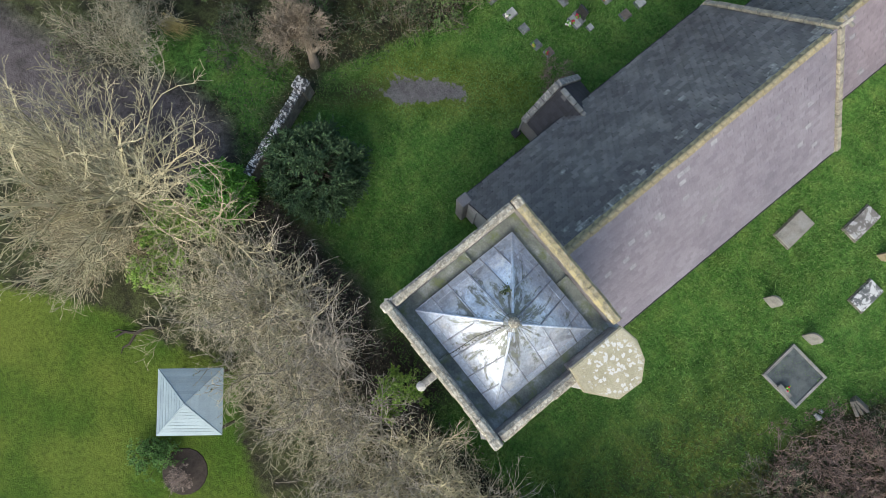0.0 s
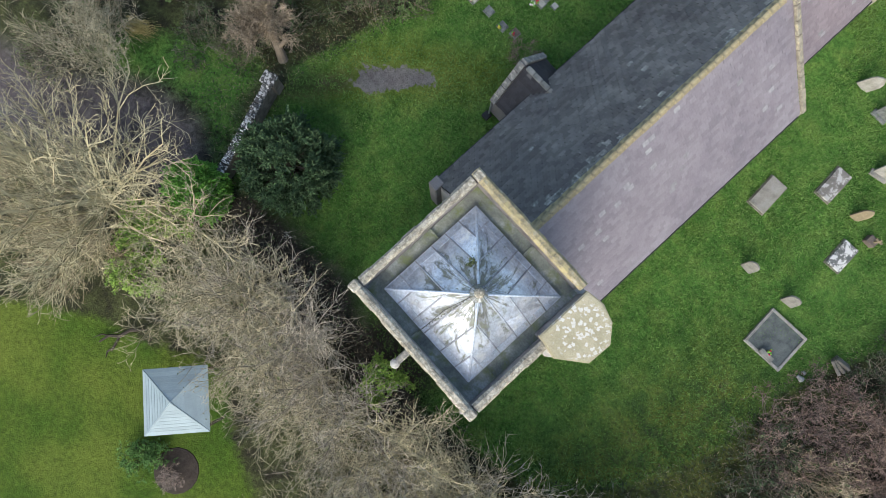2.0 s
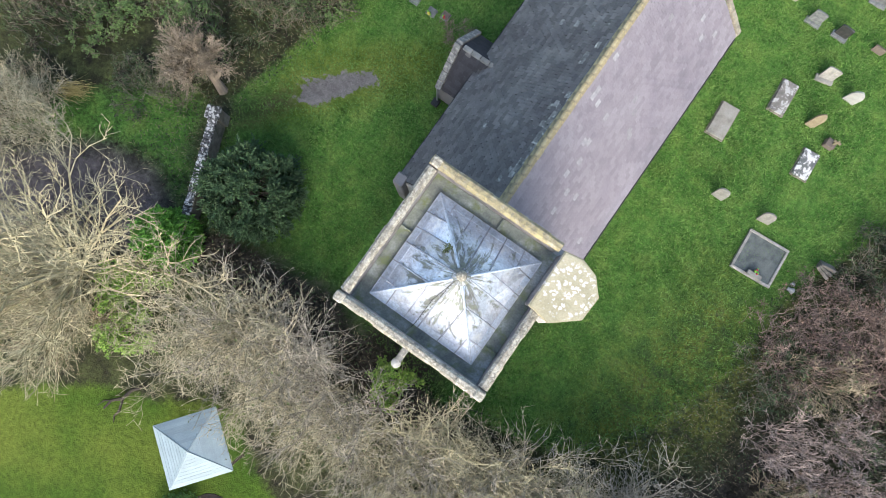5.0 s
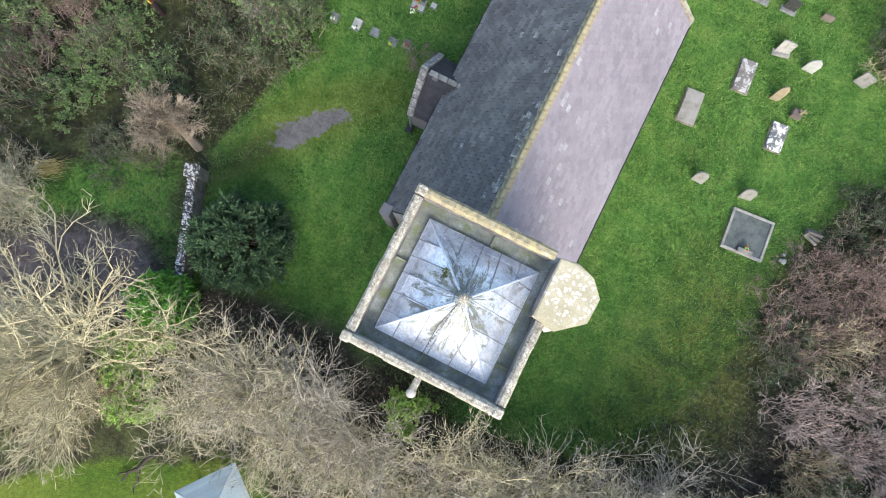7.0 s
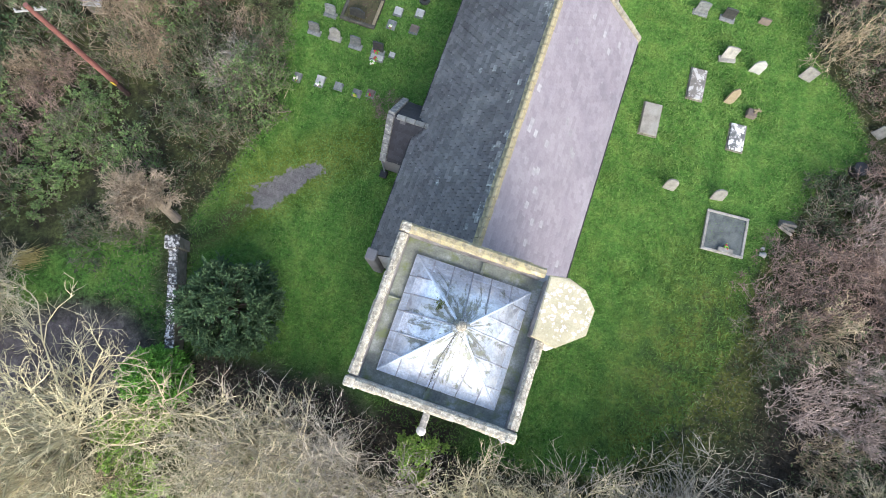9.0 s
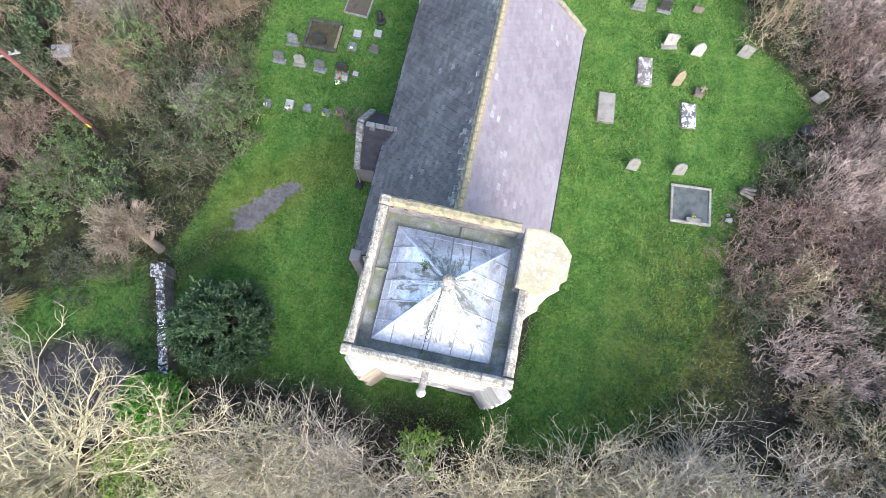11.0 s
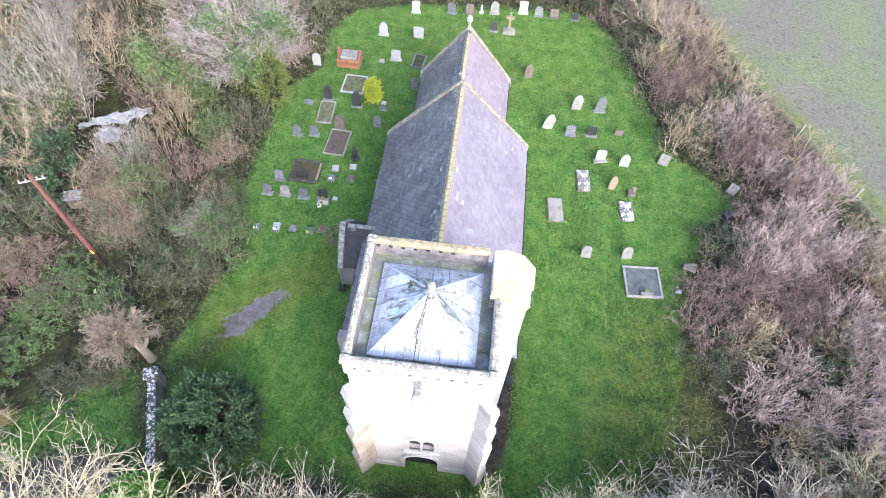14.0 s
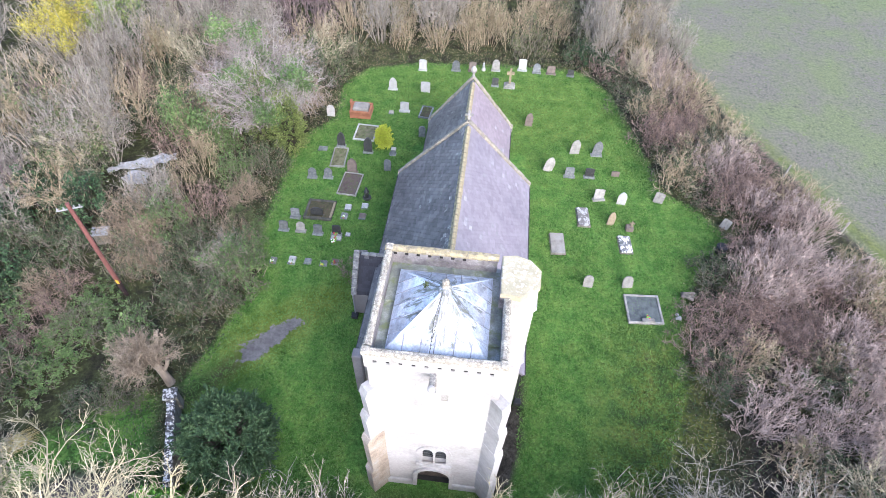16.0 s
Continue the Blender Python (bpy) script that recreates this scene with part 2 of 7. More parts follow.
M["pole"] = material("creosoted_pole", [(0.13, 0.05, 0.042), (0.2, 0.082, 0.068)], 1.5, 30, 0.8, 0.2)
M["pole_butt"] = material("blackened_pole_foot", [(0.025, 0.014, 0.014), (0.05, 0.028, 0.026)], 2, 30, 0.8, 0.2)
M["porcelain"] = material("grey_porcelain", [(0.24, 0.245, 0.245), (0.32, 0.32, 0.32)], 4, 20, 0.3, 0.0)
M["yellow_plate"] = material("yellow_plate", [(0.7, 0.5, 0.02), (0.8, 0.6, 0.05)], 4, 20, 0.5, 0.0)
M["tarp"] = material("white_sheet", [(0.2, 0.21, 0.22), (0.42, 0.43, 0.44)], 2, 9, 0.5, 0.4, spots=(0.2, 0.17, 0.15), spot_scale=2.5, spot_at=(0.55, 0.64))
M["felt"] = material("blue_grey_felt", [(0.27, 0.34, 0.37), (0.33, 0.41, 0.44)], 1.2, 26, 0.7, 0.2, rand=0.08)
M["timber"] = material("weathered_timber", [(0.2, 0.16, 0.12), (0.3, 0.25, 0.19)], 3, 30, 0.85, 0.3)
M["flower_red"] = material("red_flowers", [(0.45, 0.02, 0.05), (0.6, 0.05, 0.09)], 20, 60, 0.7, 0.2)
M["flower_white"] = material("white_flowers", [(0.7, 0.68, 0.62), (0.8, 0.78, 0.74)], 20, 60, 0.7, 0.2)
M["flower_yellow"] = material("yellow_flowers", [(0.6, 0.45, 0.04), (0.5, 0.5, 0.1)], 20, 60, 0.7, 0.2)
M["terracotta"] = material("terracotta", [(0.3, 0.11, 0.06), (0.38, 0.15, 0.09)], 6, 30, 0.85, 0.2)
for key, dark, light, isl in (
    ("twig_pale", (0.25, 0.222, 0.14), (0.5, 0.45, 0.31), 0.38),
    ("twig_gold", (0.32, 0.285, 0.17), (0.53, 0.48, 0.31), 0.28),
    ("twig_grey", (0.195, 0.17, 0.135), (0.38, 0.345, 0.29), 0.35),
    ("twig_tan", (0.23, 0.18, 0.11), (0.47, 0.39, 0.26), 0.3),
    ("twig_red", (0.14, 0.098, 0.08), (0.37, 0.275, 0.225), 0.35),
    ("twig_plum", (0.13, 0.095, 0.092), (0.29, 0.22, 0.21), 0.35),
    ("twig_scrub", (0.115, 0.095, 0.07), (0.26, 0.225, 0.17), 0.35),
    ("twig_pink", (0.28, 0.218, 0.185), (0.53, 0.43, 0.37), 0.35),
    ("twig_ash", (0.235, 0.2, 0.18), (0.44, 0.385, 0.35), 0.35),
    ("twig_pollard", (0.2, 0.16, 0.11), (0.4, 0.325, 0.235), 0.3),
    ("leaf_golden", (0.35, 0.42, 0.03), (0.52, 0.58, 0.07), 0.25),
    ("twig_bracken", (0.19, 0.145, 0.095), (0.37, 0.295, 0.205), 0.35),
    ("leaf_green", (0.07, 0.13, 0.035), (0.17, 0.25, 0.08), 0.4),
    ("leaf_ivytree", (0.13, 0.185, 0.04), (0.28, 0.34, 0.1), 0.4),
    ("twig_silver", (0.225, 0.2, 0.155), (0.45, 0.405, 0.33), 0.35),
    ("twig_straw", (0.38, 0.31, 0.11), (0.54, 0.46, 0.21), 0.2),
    ("twig_dark", (0.03, 0.025, 0.02), (0.075, 0.06, 0.045), 0.3),
    ("leaf_holly", (0.022, 0.056, 0.02), (0.085, 0.15, 0.06), 0.45),
    ("leaf_bramble", (0.032, 0.056, 0.018), (0.095, 0.132, 0.052), 0.5),
    ("leaf_olive", (0.06, 0.08, 0.026), (0.14, 0.17, 0.065), 0.4),
    ("leaf_ivy", (0.08, 0.24, 0.025), (0.22, 0.48, 0.07), 0.45),
    ("leaf_brown", (0.1, 0.065, 0.05), (0.23, 0.155, 0.115), 0.45),
    ("leaf_lime", (0.12, 0.24, 0.03), (0.3, 0.44, 0.08), 0.4),
    ("leaf_shrub", (0.05, 0.13, 0.02), (0.13, 0.27, 0.06), 0.4),
    ("leaf_yellow", (0.3, 0.275, 0.03), (0.48, 0.42, 0.07), 0.35),
    ("grass_pale", (0.115, 0.215, 0.04), (0.18, 0.295, 0.07), 0.2),
    ("grass_blade", (0.082, 0.178, 0.032), (0.15, 0.265, 0.058), 0.22),
):
    M[key] = material(key, [dark, light], 0.9, 6, 0.75 if key.startswith("leaf") else 0.9, 0.0, island=isl)


# ---- mesh tools ----
def mesh_of(name, verts, faces, mats):
    me = bpy.data.meshes.new(name)
    me.from_pydata(verts, [], faces)
    for m in mats if isinstance(mats, (list, tuple)) else [mats]:
        me.materials.append(m)
    me.update()
    return me


def part(name, bm, mat, parent, label=""):
    me = bpy.data.meshes.new(name)
    bmesh.ops.recalc_face_normals(bm, faces=bm.faces)
    bm.to_mesh(me)
    bm.free()
    me.materials.append(mat)
    ob = new(name, me)
    ob.parent = parent
    return tagged(ob, label)


def thing(name, x, y, z, label, category, group="", kind="", yaw=0):
    ob = new(name)
    ob.empty_display_size = 0.3
    ob.matrix_world = pose(x, y, z, 0, 0, yaw)
    return tagged(ob, label, category, group, kind)


def add_box(bm, x0, x1, y0, y1, z0, z1, bevel=0.0, m=None):
    """A box, its edges rounded by bevel."""
    r = bmesh.ops.create_cube(bm, size=1.0, matrix=(m or Matrix()) @ Matrix.Translation(((x0 + x1) / 2, (y0 + y1) / 2, (z0 + z1) / 2)) @ Matrix.Diagonal((x1 - x0, y1 - y0, z1 - z0, 1)))
    if bevel:
        edges = {e for v in r["verts"] for e in v.link_edges}
        bmesh.ops.bevel(bm, geom=list(edges), offset=bevel, segments=1, affect="EDGES", clamp_overlap=True)
    return bm


def box(x0, x1, y0, y1, z0, z1, bevel=0.0, m=None):
    return add_box(bmesh.new(), x0, x1, y0, y1, z0, z1, bevel, m)


def slab(outline, holes, thick, m):
    """A wall from an outline and openings in its plane (u, v), pulled out by thick along its third axis and laid by m."""
    bm = bmesh.new()
    edges = []
    for loop in [outline, *holes]:
        vs = [bm.verts.new((u, v, 0)) for u, v in loop]
        edges += [bm.edges.new((a, b)) for a, b in zip(vs, vs[1:] + vs[:1])]
    bmesh.ops.triangle_fill(bm, edges=edges, use_beauty=True)
    r = bmesh.ops.extrude_face_region(bm, geom=list(bm.faces))
    bmesh.ops.translate(bm, verts=[g for g in r["geom"] if isinstance(g, bmesh.types.BMVert)], vec=(0, 0, thick))
    bmesh.ops.transform(bm, matrix=m, verts=bm.verts)
    return bm


def axes(o, u, v, w):
    """The pose whose axes are u, v, w at o."""
    m = Matrix((u, v, w)).transposed().to_4x4()
    m.translation = o
    return m


def arch(cx, z0, w, z_spring, rise, n=7):
    """The outline of an arched opening."""
    pts = [(cx - w / 2, z0), (cx + w / 2, z0), (cx + w / 2, z_spring)]
    pts += [(cx + w / 2 * math.cos(a), z_spring + rise * math.sin(a)) for a in [math.pi * i / (n + 1) for i in range(1, n + 1)]]
    return pts + [(cx - w / 2, z_spring)]


def prism(poly, z0, z1, grow=1.0, bevel=0.0):
    """An upright prism over a plan outline; grow widens its top."""
    bm = bmesh.new()
    cx, cy = sum(p[0] for p in poly) / len(poly), sum(p[1] for p in poly) / len(poly)
    lo = [bm.verts.new((x, y, z0)) for x, y in poly]
    hi = [bm.verts.new((cx + (x - cx) * grow, cy + (y - cy) * grow, z1)) for x, y in poly]
    bm.faces.new(lo[::-1])
    top = bm.faces.new(hi)
    for i in range(len(poly)):
        j = (i + 1) % len(poly)
        bm.faces.new((lo[i], lo[j], hi[j], hi[i]))
    if bevel:
        bmesh.ops.bevel(bm, geom=list(top.edges), offset=bevel, segments=2, affect="EDGES")
    return bm


def tube(points, radii, sides=8):
    """A round rod through points."""
    bm = bmesh.new()
    rings = []
    for i, p in enumerate(points):
        a, b = Vector(points[max(i - 1, 0)]), Vector(points[min(i + 1, len(points) - 1)])
        q = (b - a).to_track_quat("Z", "Y").to_matrix()
        rings.append([bm.verts.new(Vector(p) + q @ Vector((radii[i] * math.cos(2 * math.pi * k / sides), radii[i] * math.sin(2 * math.pi * k / sides), 0))) for k in range(sides)])
    for r, s in zip(rings, rings[1:]):
        for k in range(sides):
            bm.faces.new((r[k], r[(k + 1) % sides], s[(k + 1) % sides], s[k]))
    bm.faces.new(rings[0][::-1])
    bm.faces.new(rings[-1])
    return bm


def lathe(profile, sides=12, x=0, y=0):
    """A turned shape from (radius, height) pairs."""
    bm = bmesh.new()
    rings = [[bm.verts.new((x + r * math.cos(2 * math.pi * k / sides), y + r * math.sin(2 * math.pi * k / sides), z)) for k in range(sides)] for r, z in profile]
    for r, s in zip(rings, rings[1:]):
        for k in range(sides):
            bm.faces.new((r[k], r[(k + 1) % sides], s[(k + 1) % sides], s[k]))
    bm.faces.new(rings[0][::-1])
    bm.faces.new(rings[-1])
    return bm


# ---- ground ----
YARD = [(-15.9, 1.6), (-14.6, 6.7), (-13.9, 9.6), (-15.1, 13.4), (-15.2, 18), (-15.2, 22), (-15.3, 25.6), (-12.8, 29), (-13.2, 34.2), (-11.2, 37.6), (-6.2, 39.2), (2.7, 40), (9, 40.1), (10.6, 39.4), (12.8, 36.4), (14.6, 30), (15.1, 27), (15.9, 23), (18.3, 21.6), (20.3, 18.3), (17.8, 15.8), (16.3, 12.1), (15.4, 9.3), (15.5, 6), (14.6, 2.5), (13.2, -0.6), (11.2, -3.2), (8.5, -4.6), (3, -5.6), (-3.5, -5.4), (-6.5, -4.5), (-9, -5.2), (-13.2, -5.4), (-15.2, 0)]
LAWN = [(-17.5, -19.2), (-12.6, -15.4), (-9.8, -14.4), (-5.5, -11.9), (-3, -14.0), (0.5, -15.3), (4, -17), (5, -60), (-70, -60), (-40, -26)]
FIELD = [(20.9, 42), (23.6, 32.6), (26.6, 26.8), (28.7, 21.3), (31.2, 16.6), (36, 6), (42, -60), (900, -400), (900, 900), (14, 900), (18, 70)]
TRACK = [(-60, -28), (-60, -18), (-28.5, -9.8), (-24, -7.7), (-21.7, -5.9), (-19.9, -4.8), (-17.1, -4.4), (-15.6, -5.2), (-14.8, -7.2), (-15.4, -8.6), (-20.5, -11.2), (-26, -14.6)]
PUDDLE = [(-13.0, 3.2), (-13.3, 4.6), (-11.8, 6.2), (-10.3, 7.4), (-9.8, 6.8), (-10.5, 5.7), (-11.1, 4.8)]
VERGE = [(-14.5, 1.0), (-14.6, 5.5), (-12.5, 7.9), (-8, 11), (-6.9, 9.6), (-9, 6.2), (-10.8, 4.2), (-13, 1.6)]
ROUGH = [(11.5, 9), (15.6, 9), (16.2, 5), (17.5, 1), (12, -4), (9, -3), (9.5, 3)]


VERGE_NW = [(-27, -8.0), (-24.8, -6.6), (-24.6, -3.6), (-21.5, -1.0), (-18.2, 1.2), (-16.4, 0.6), (-15.4, -1.4), (-14.2, -4.9), (-15.4, -5.2), (-17.1, -4.2), (-19.9, -4.6), (-22, -6)]
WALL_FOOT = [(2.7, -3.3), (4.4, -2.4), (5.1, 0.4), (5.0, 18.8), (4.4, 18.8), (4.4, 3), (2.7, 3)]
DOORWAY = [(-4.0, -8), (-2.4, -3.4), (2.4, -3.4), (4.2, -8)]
# mud west of the tower, with the thicket's shade painted into its colour
SOIL_SHADE = [(-13.5, -6.5), (-12.6, -4.4), (-10, -3.9), (-8.2, -3.9), (-6, -3.7), (-4.5, -3.4), (-2.4, -4.4), (0, -5.0), (4, -5.6), (9, -5.2), (9, -8), (-9, -8)]
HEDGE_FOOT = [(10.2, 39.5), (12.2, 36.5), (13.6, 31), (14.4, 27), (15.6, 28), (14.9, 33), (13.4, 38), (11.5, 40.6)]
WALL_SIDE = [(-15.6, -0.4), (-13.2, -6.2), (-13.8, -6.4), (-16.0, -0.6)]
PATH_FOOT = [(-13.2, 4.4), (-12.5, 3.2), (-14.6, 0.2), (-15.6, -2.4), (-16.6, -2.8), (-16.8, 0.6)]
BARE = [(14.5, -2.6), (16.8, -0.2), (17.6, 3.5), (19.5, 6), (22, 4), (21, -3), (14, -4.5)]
EAST_WORN = [(3, 27), (13.5, 26), (13, 34), (10, 39), (-5, 38.6), (-9, 33), (-2, 28)]
DITCH = [(21.2, 41.5), (24.0, 32.6), (27.0, 26.8), (29.1, 21.3), (31.6, 16.6), (31.1, 16.4), (28.6, 21.1), (26.5, 26.6), (23.5, 32.4), (20.7, 41.4)]
BANK = [(21.4, 41.5), (24.2, 32.6), (27.2, 26.8), (29.3, 21.3), (32, 16.6), (37, 6), (39, 6), (33.5, 16.8), (30.6, 21.8), (28.2, 27.3), (24.9, 33), (21.8, 41.6)]


def signed(poly, X, Y):
    """How far each point lies inside (plus) or outside (minus) an outline."""
    far, inside = np.full(X.shape, 1e9), np.zeros(X.shape, bool)
    for (ax, ay), (bx, by) in zip(poly, poly[1:] + poly[:1]):
        k = np.clip(((X - ax) * (bx - ax) + (Y - ay) * (by - ay)) / ((bx - ax) ** 2 + (by - ay) ** 2), 0, 1)
        far = np.minimum(far, np.hypot(X - ax - k * (bx - ax), Y - ay - k * (by - ay)))
        if ay != by:
            inside ^= ((ay > Y) != (by > Y)) & (X < (bx - ax) * (Y - ay) / (by - ay) + ax)
    return np.where(inside, far, -far)


def steps(lo, hi, d, far):
    mid = np.arange(lo, hi + d / 2, d)
    return np.concatenate([[-f for f in far[::-1]] if lo < 0 else [], mid, far])


gx, gy = steps(-44, 40, 0.4, [60, 110, 250, 700, 1500]), steps(-30, 64, 0.4, [80, 130, 250, 700, 1500])
GX, GY = np.meshgrid(gx, gy)
GZ = 0.035 * np.sin(GX * 0.7 + 1.3 * np.sin(GY * 0.31)) * np.sin(GY * 0.53) - 0.03
verts = np.stack([GX, GY, GZ], -1).reshape(-1, 3)
nx, ny = len(gx), len(gy)
ii = (np.arange(ny - 1)[:, None] * nx + np.arange(nx - 1)).ravel()
ground_mesh = mesh_of("ground", verts.tolist(), np.stack([ii, ii + 1, ii + nx + 1, ii + nx], 1).tolist(), [])
soft = lambda poly, w: np.clip(0.5 + signed(poly, GX, GY) / (2 * w), 0, 1).ravel()
for name, (r, g, b) in (("zone_a", (np.maximum(soft(YARD, 0.8), 0.68 * soft(VERGE_NW, 1.2)), soft(LAWN, 0.8), soft(FIELD, 0.6))), ("zone_b", (soft(TRACK, 1.2), soft(PUDDLE, 0.8), np.maximum(soft(VERGE, 0.9), 0.5 * soft(EAST_WORN, 3.0)))), ("zone_c", (soft(ROUGH, 2.2), np.maximum.reduce([soft(DITCH, 0.3), soft(WALL_FOOT, 0.4), 0.85 * soft(DOORWAY, 1.0), 0.9 * soft(SOIL_SHADE, 1.1), 0.85 * soft(BARE, 1.6), 0.75 * soft(HEDGE_FOOT, 0.9), 0.7 * soft(WALL_SIDE, 0.5), 0.62 * soft(PATH_FOOT, 0.7)]), soft(BANK, 0.8)))):
    at = ground_mesh.color_attributes.new(name, "FLOAT_COLOR", "POINT")
    at.data.foreach_set("color", np.stack([r, g, b, np.ones_like(r)], 1).astype(np.float32).ravel())
for p in ground_mesh.polygons:
    p.use_smooth = True


def ground_material():
    m = bpy.data.materials.new("ground")
    m.use_nodes = True
    t = m.node_tree
    bsdf = t.nodes["Principled BSDF"]
    vec = t.nodes.new("ShaderNodeTexCoord").outputs["Object"]
    big, mid, small, tiny = noise_of(t, vec, 0.16, 3), noise_of(t, vec, 0.9, 4), noise_of(t, vec, 4.5, 5, 0.7), noise_of(t, vec, 17, 4, 0.7)
    zone = {}
    for name in ("zone_a", "zone_b", "zone_c"):
        a = t.nodes.new("ShaderNodeVertexColor")
        a.layer_name = name
        s = t.nodes.new("ShaderNodeSeparateColor")
        t.links.new(a.outputs["Color"], s.inputs["Color"])
        zone[name] = [s.outputs[i] for i in range(3)]

    def edge(z, hard=3.0):
        return clipped(t, times(t, z, times(t, times(t, small, mid, "ADD"), 0.5, "MULTIPLY"), "ADD"), 1.0 - 0.5 / hard, 1.0 + 0.5 / hard)

    def grain(col, lo, hi, amt=0.7):
        a = mixed(t, amt, col, mixed(t, 1.0, col, ramp(t, small, [(0.32, (lo,) * 3), (0.68, (hi,) * 3)]), "MULTIPLY"))
        return mixed(t, amt * 0.8, a, mixed(t, 1.0, a, ramp(t, tiny, [(0.3, (lo,) * 3), (0.7, (hi,) * 3)]), "MULTIPLY"))

    litter = grain(ramp(t, mid, [(0.35, (0.03, 0.028, 0.02)), (0.5, (0.05, 0.055, 0.025)), (0.65, (0.075, 0.085, 0.035))]), 0.5, 1.5)
    yard = grain(ramp(t, mid, [(0.3, (0.056, 0.136, 0.025)), (0.5, (0.09, 0.192, 0.038)), (0.7, (0.15, 0.245, 0.055))]), 0.45, 1.55, 0.85)
    lawn = grain(ramp(t, big, [(0.35, (0.055, 0.11, 0.014)), (0.65, (0.14, 0.18, 0.03))]), 0.55, 1.45)
    clods = noise_of(t, vec, 2.1, 4, 0.7)
    field = mixed(t, clipped(t, big, 0.42, 0.62), (0.185, 0.178, 0.142), (0.178, 0.205, 0.11))
    field = grain(mixed(t, times(t, clipped(t, clods, 0.53, 0.63), 0.75), field, ramp(t, mid, [(0.4, (0.09, 0.092, 0.072)), (0.62, (0.17, 0.215, 0.085))])), 0.6, 1.4)
    track = grain(ramp(t, mid, [(0.35, (0.085, 0.074, 0.074)), (0.65, (0.15, 0.132, 0.134))]), 0.7, 1.3)
    gravel = grain(ramp(t, mid, [(0.35, (0.13, 0.122, 0.122)), (0.65, (0.2, 0.188, 0.188))]), 0.65, 1.35, 0.6)
    verge = grain(ramp(t, mid, [(0.35, (0.1, 0.14, 0.02)), (0.65, (0.19, 0.22, 0.05))]), 0.6, 1.4)
    rough = grain(ramp(t, mid, [(0.34, (0.055, 0.07, 0.03)), (0.48, (0.1, 0.135, 0.022)), (0.6, (0.155, 0.172, 0.03)), (0.7, (0.09, 0.1, 0.045))]), 0.25, 1.75, 0.95)
    rough = mixed(t, times(t, clipped(t, tiny, 0.47, 0.57), 0.72), rough, (0.05, 0.045, 0.035))
    col = mixed(t, edge(zone["zone_a"][0]), litter, yard)
    col = mixed(t, times(t, edge(zone["zone_c"][0], 1.0), 0.8), col, rough)
    col = mixed(t, edge(zone["zone_b"][0], 1.5), col, track)
    col = mixed(t, times(t, edge(zone["zone_b"][2], 1.2), 0.8), col, verge)
    col = mixed(t, edge(zone["zone_a"][1]), col, lawn)
    col = mixed(t, edge(zone["zone_a"][2]), col, field)
    col = mixed(t, times(t, edge(zone["zone_c"][2], 1.2), 0.7), col, verge)
    # dark ground; by the thicket this colour carries tree shade as well as mud
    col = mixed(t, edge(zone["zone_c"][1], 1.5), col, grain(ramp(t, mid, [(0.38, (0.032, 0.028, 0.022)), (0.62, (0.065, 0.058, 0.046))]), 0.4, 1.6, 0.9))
    col = mixed(t, clipped(t, times(t, zone["zone_b"][1], times(t, times(t, small, 0.7), times(t, mid, 0.9), "ADD"), "ADD"), 1.27, 1.36), col, gravel)
    t.links.new(col, bsdf.inputs["Base Color"])
    bsdf.inputs["Roughness"].default_value = 0.95
    bsdf.inputs["Specular IOR Level"].default_value = 0.15
    b = node(t, "Bump", Strength=0.7, Distance=0.12)
    t.links.new(times(t, small, tiny, "ADD"), b.inputs["Height"])
    t.links.new(b.outputs["Normal"], bsdf.inputs["Normal"])
    return m


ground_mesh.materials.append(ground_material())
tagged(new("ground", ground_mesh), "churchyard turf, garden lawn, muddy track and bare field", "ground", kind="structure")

# ---- church tower ----
TX0, TX1, TY0, TY1, TZ = -2.56, 2.8, -2.56, 2.76, 12.75
tower = thing("church_tower", 0.12, 0.1, 0, "square limewashed stone church tower with parapet and lead cap", "tower")
AT = Matrix.Translation((-0.12, -0.1, 0))


def to_tower(bm):
    bmesh.ops.transform(bm, matrix=AT, verts=bm.verts)
    return bm


X, Y, Z = Vector((1, 0, 0)), Vector((0, 1, 0)), Vector((0, 0, 1))
door_hole = arch(0.17, 0.0, 1.75, 1.5, 0.9)
win_holes = [arch(-0.13, 3.35, 0.56, 4.55, 0.45), arch(0.53, 3.35, 0.56, 4.55, 0.45)]
slit = [(0.42, 10.2), (0.74, 10.2), (0.74, 10.85), (0.42, 10.85)]
belfry = [(-0.02, 10.95), (0.22, 10.95), (0.22, 12.2), (-0.02, 12.2)]
west = slab([(TX0, 0.2), (-0.705, 0.2), (-0.705, 1.5), *arch(0.17, 0.0, 1.75, 1.5, 0.9)[3:-1][::-1], (1.045, 1.5), (1.045, 0.2), (TX1, 0.2), (TX1, TZ), (TX0, TZ)], [*win_holes, slit, belfry], 0.7, axes((0, TY0, 0), X, Z, Y))
part("west_wall", to_tower(west), M["limewash"], tower, "bright limewashed west wall")
part("east_wall", to_tower(box(TX0, TX1, TY1 - 0.7, TY1, 0, TZ)), M["limewash"], tower)
part("north_wall", to_tower(box(TX0, TX0 + 0.7, TY0 + 0.7, TY1 - 0.7, 0, TZ)), M["limewash"], tower)
part("south_wall", to_tower(box(TX1 - 0.7, TX1, TY0 + 0.7, TY1 - 0.7, 0, TZ)), M["limewash"], tower)
for x0, x1 in ((TX0 - 0.1, -0.75), (1.09, TX1 + 0.1)):
    part("plinth", to_tower(box(x0, x1, TY0 - 0.12, TY0 + 0.1, -0.1, 0.55, 0.05)), M["limewash"], tower)
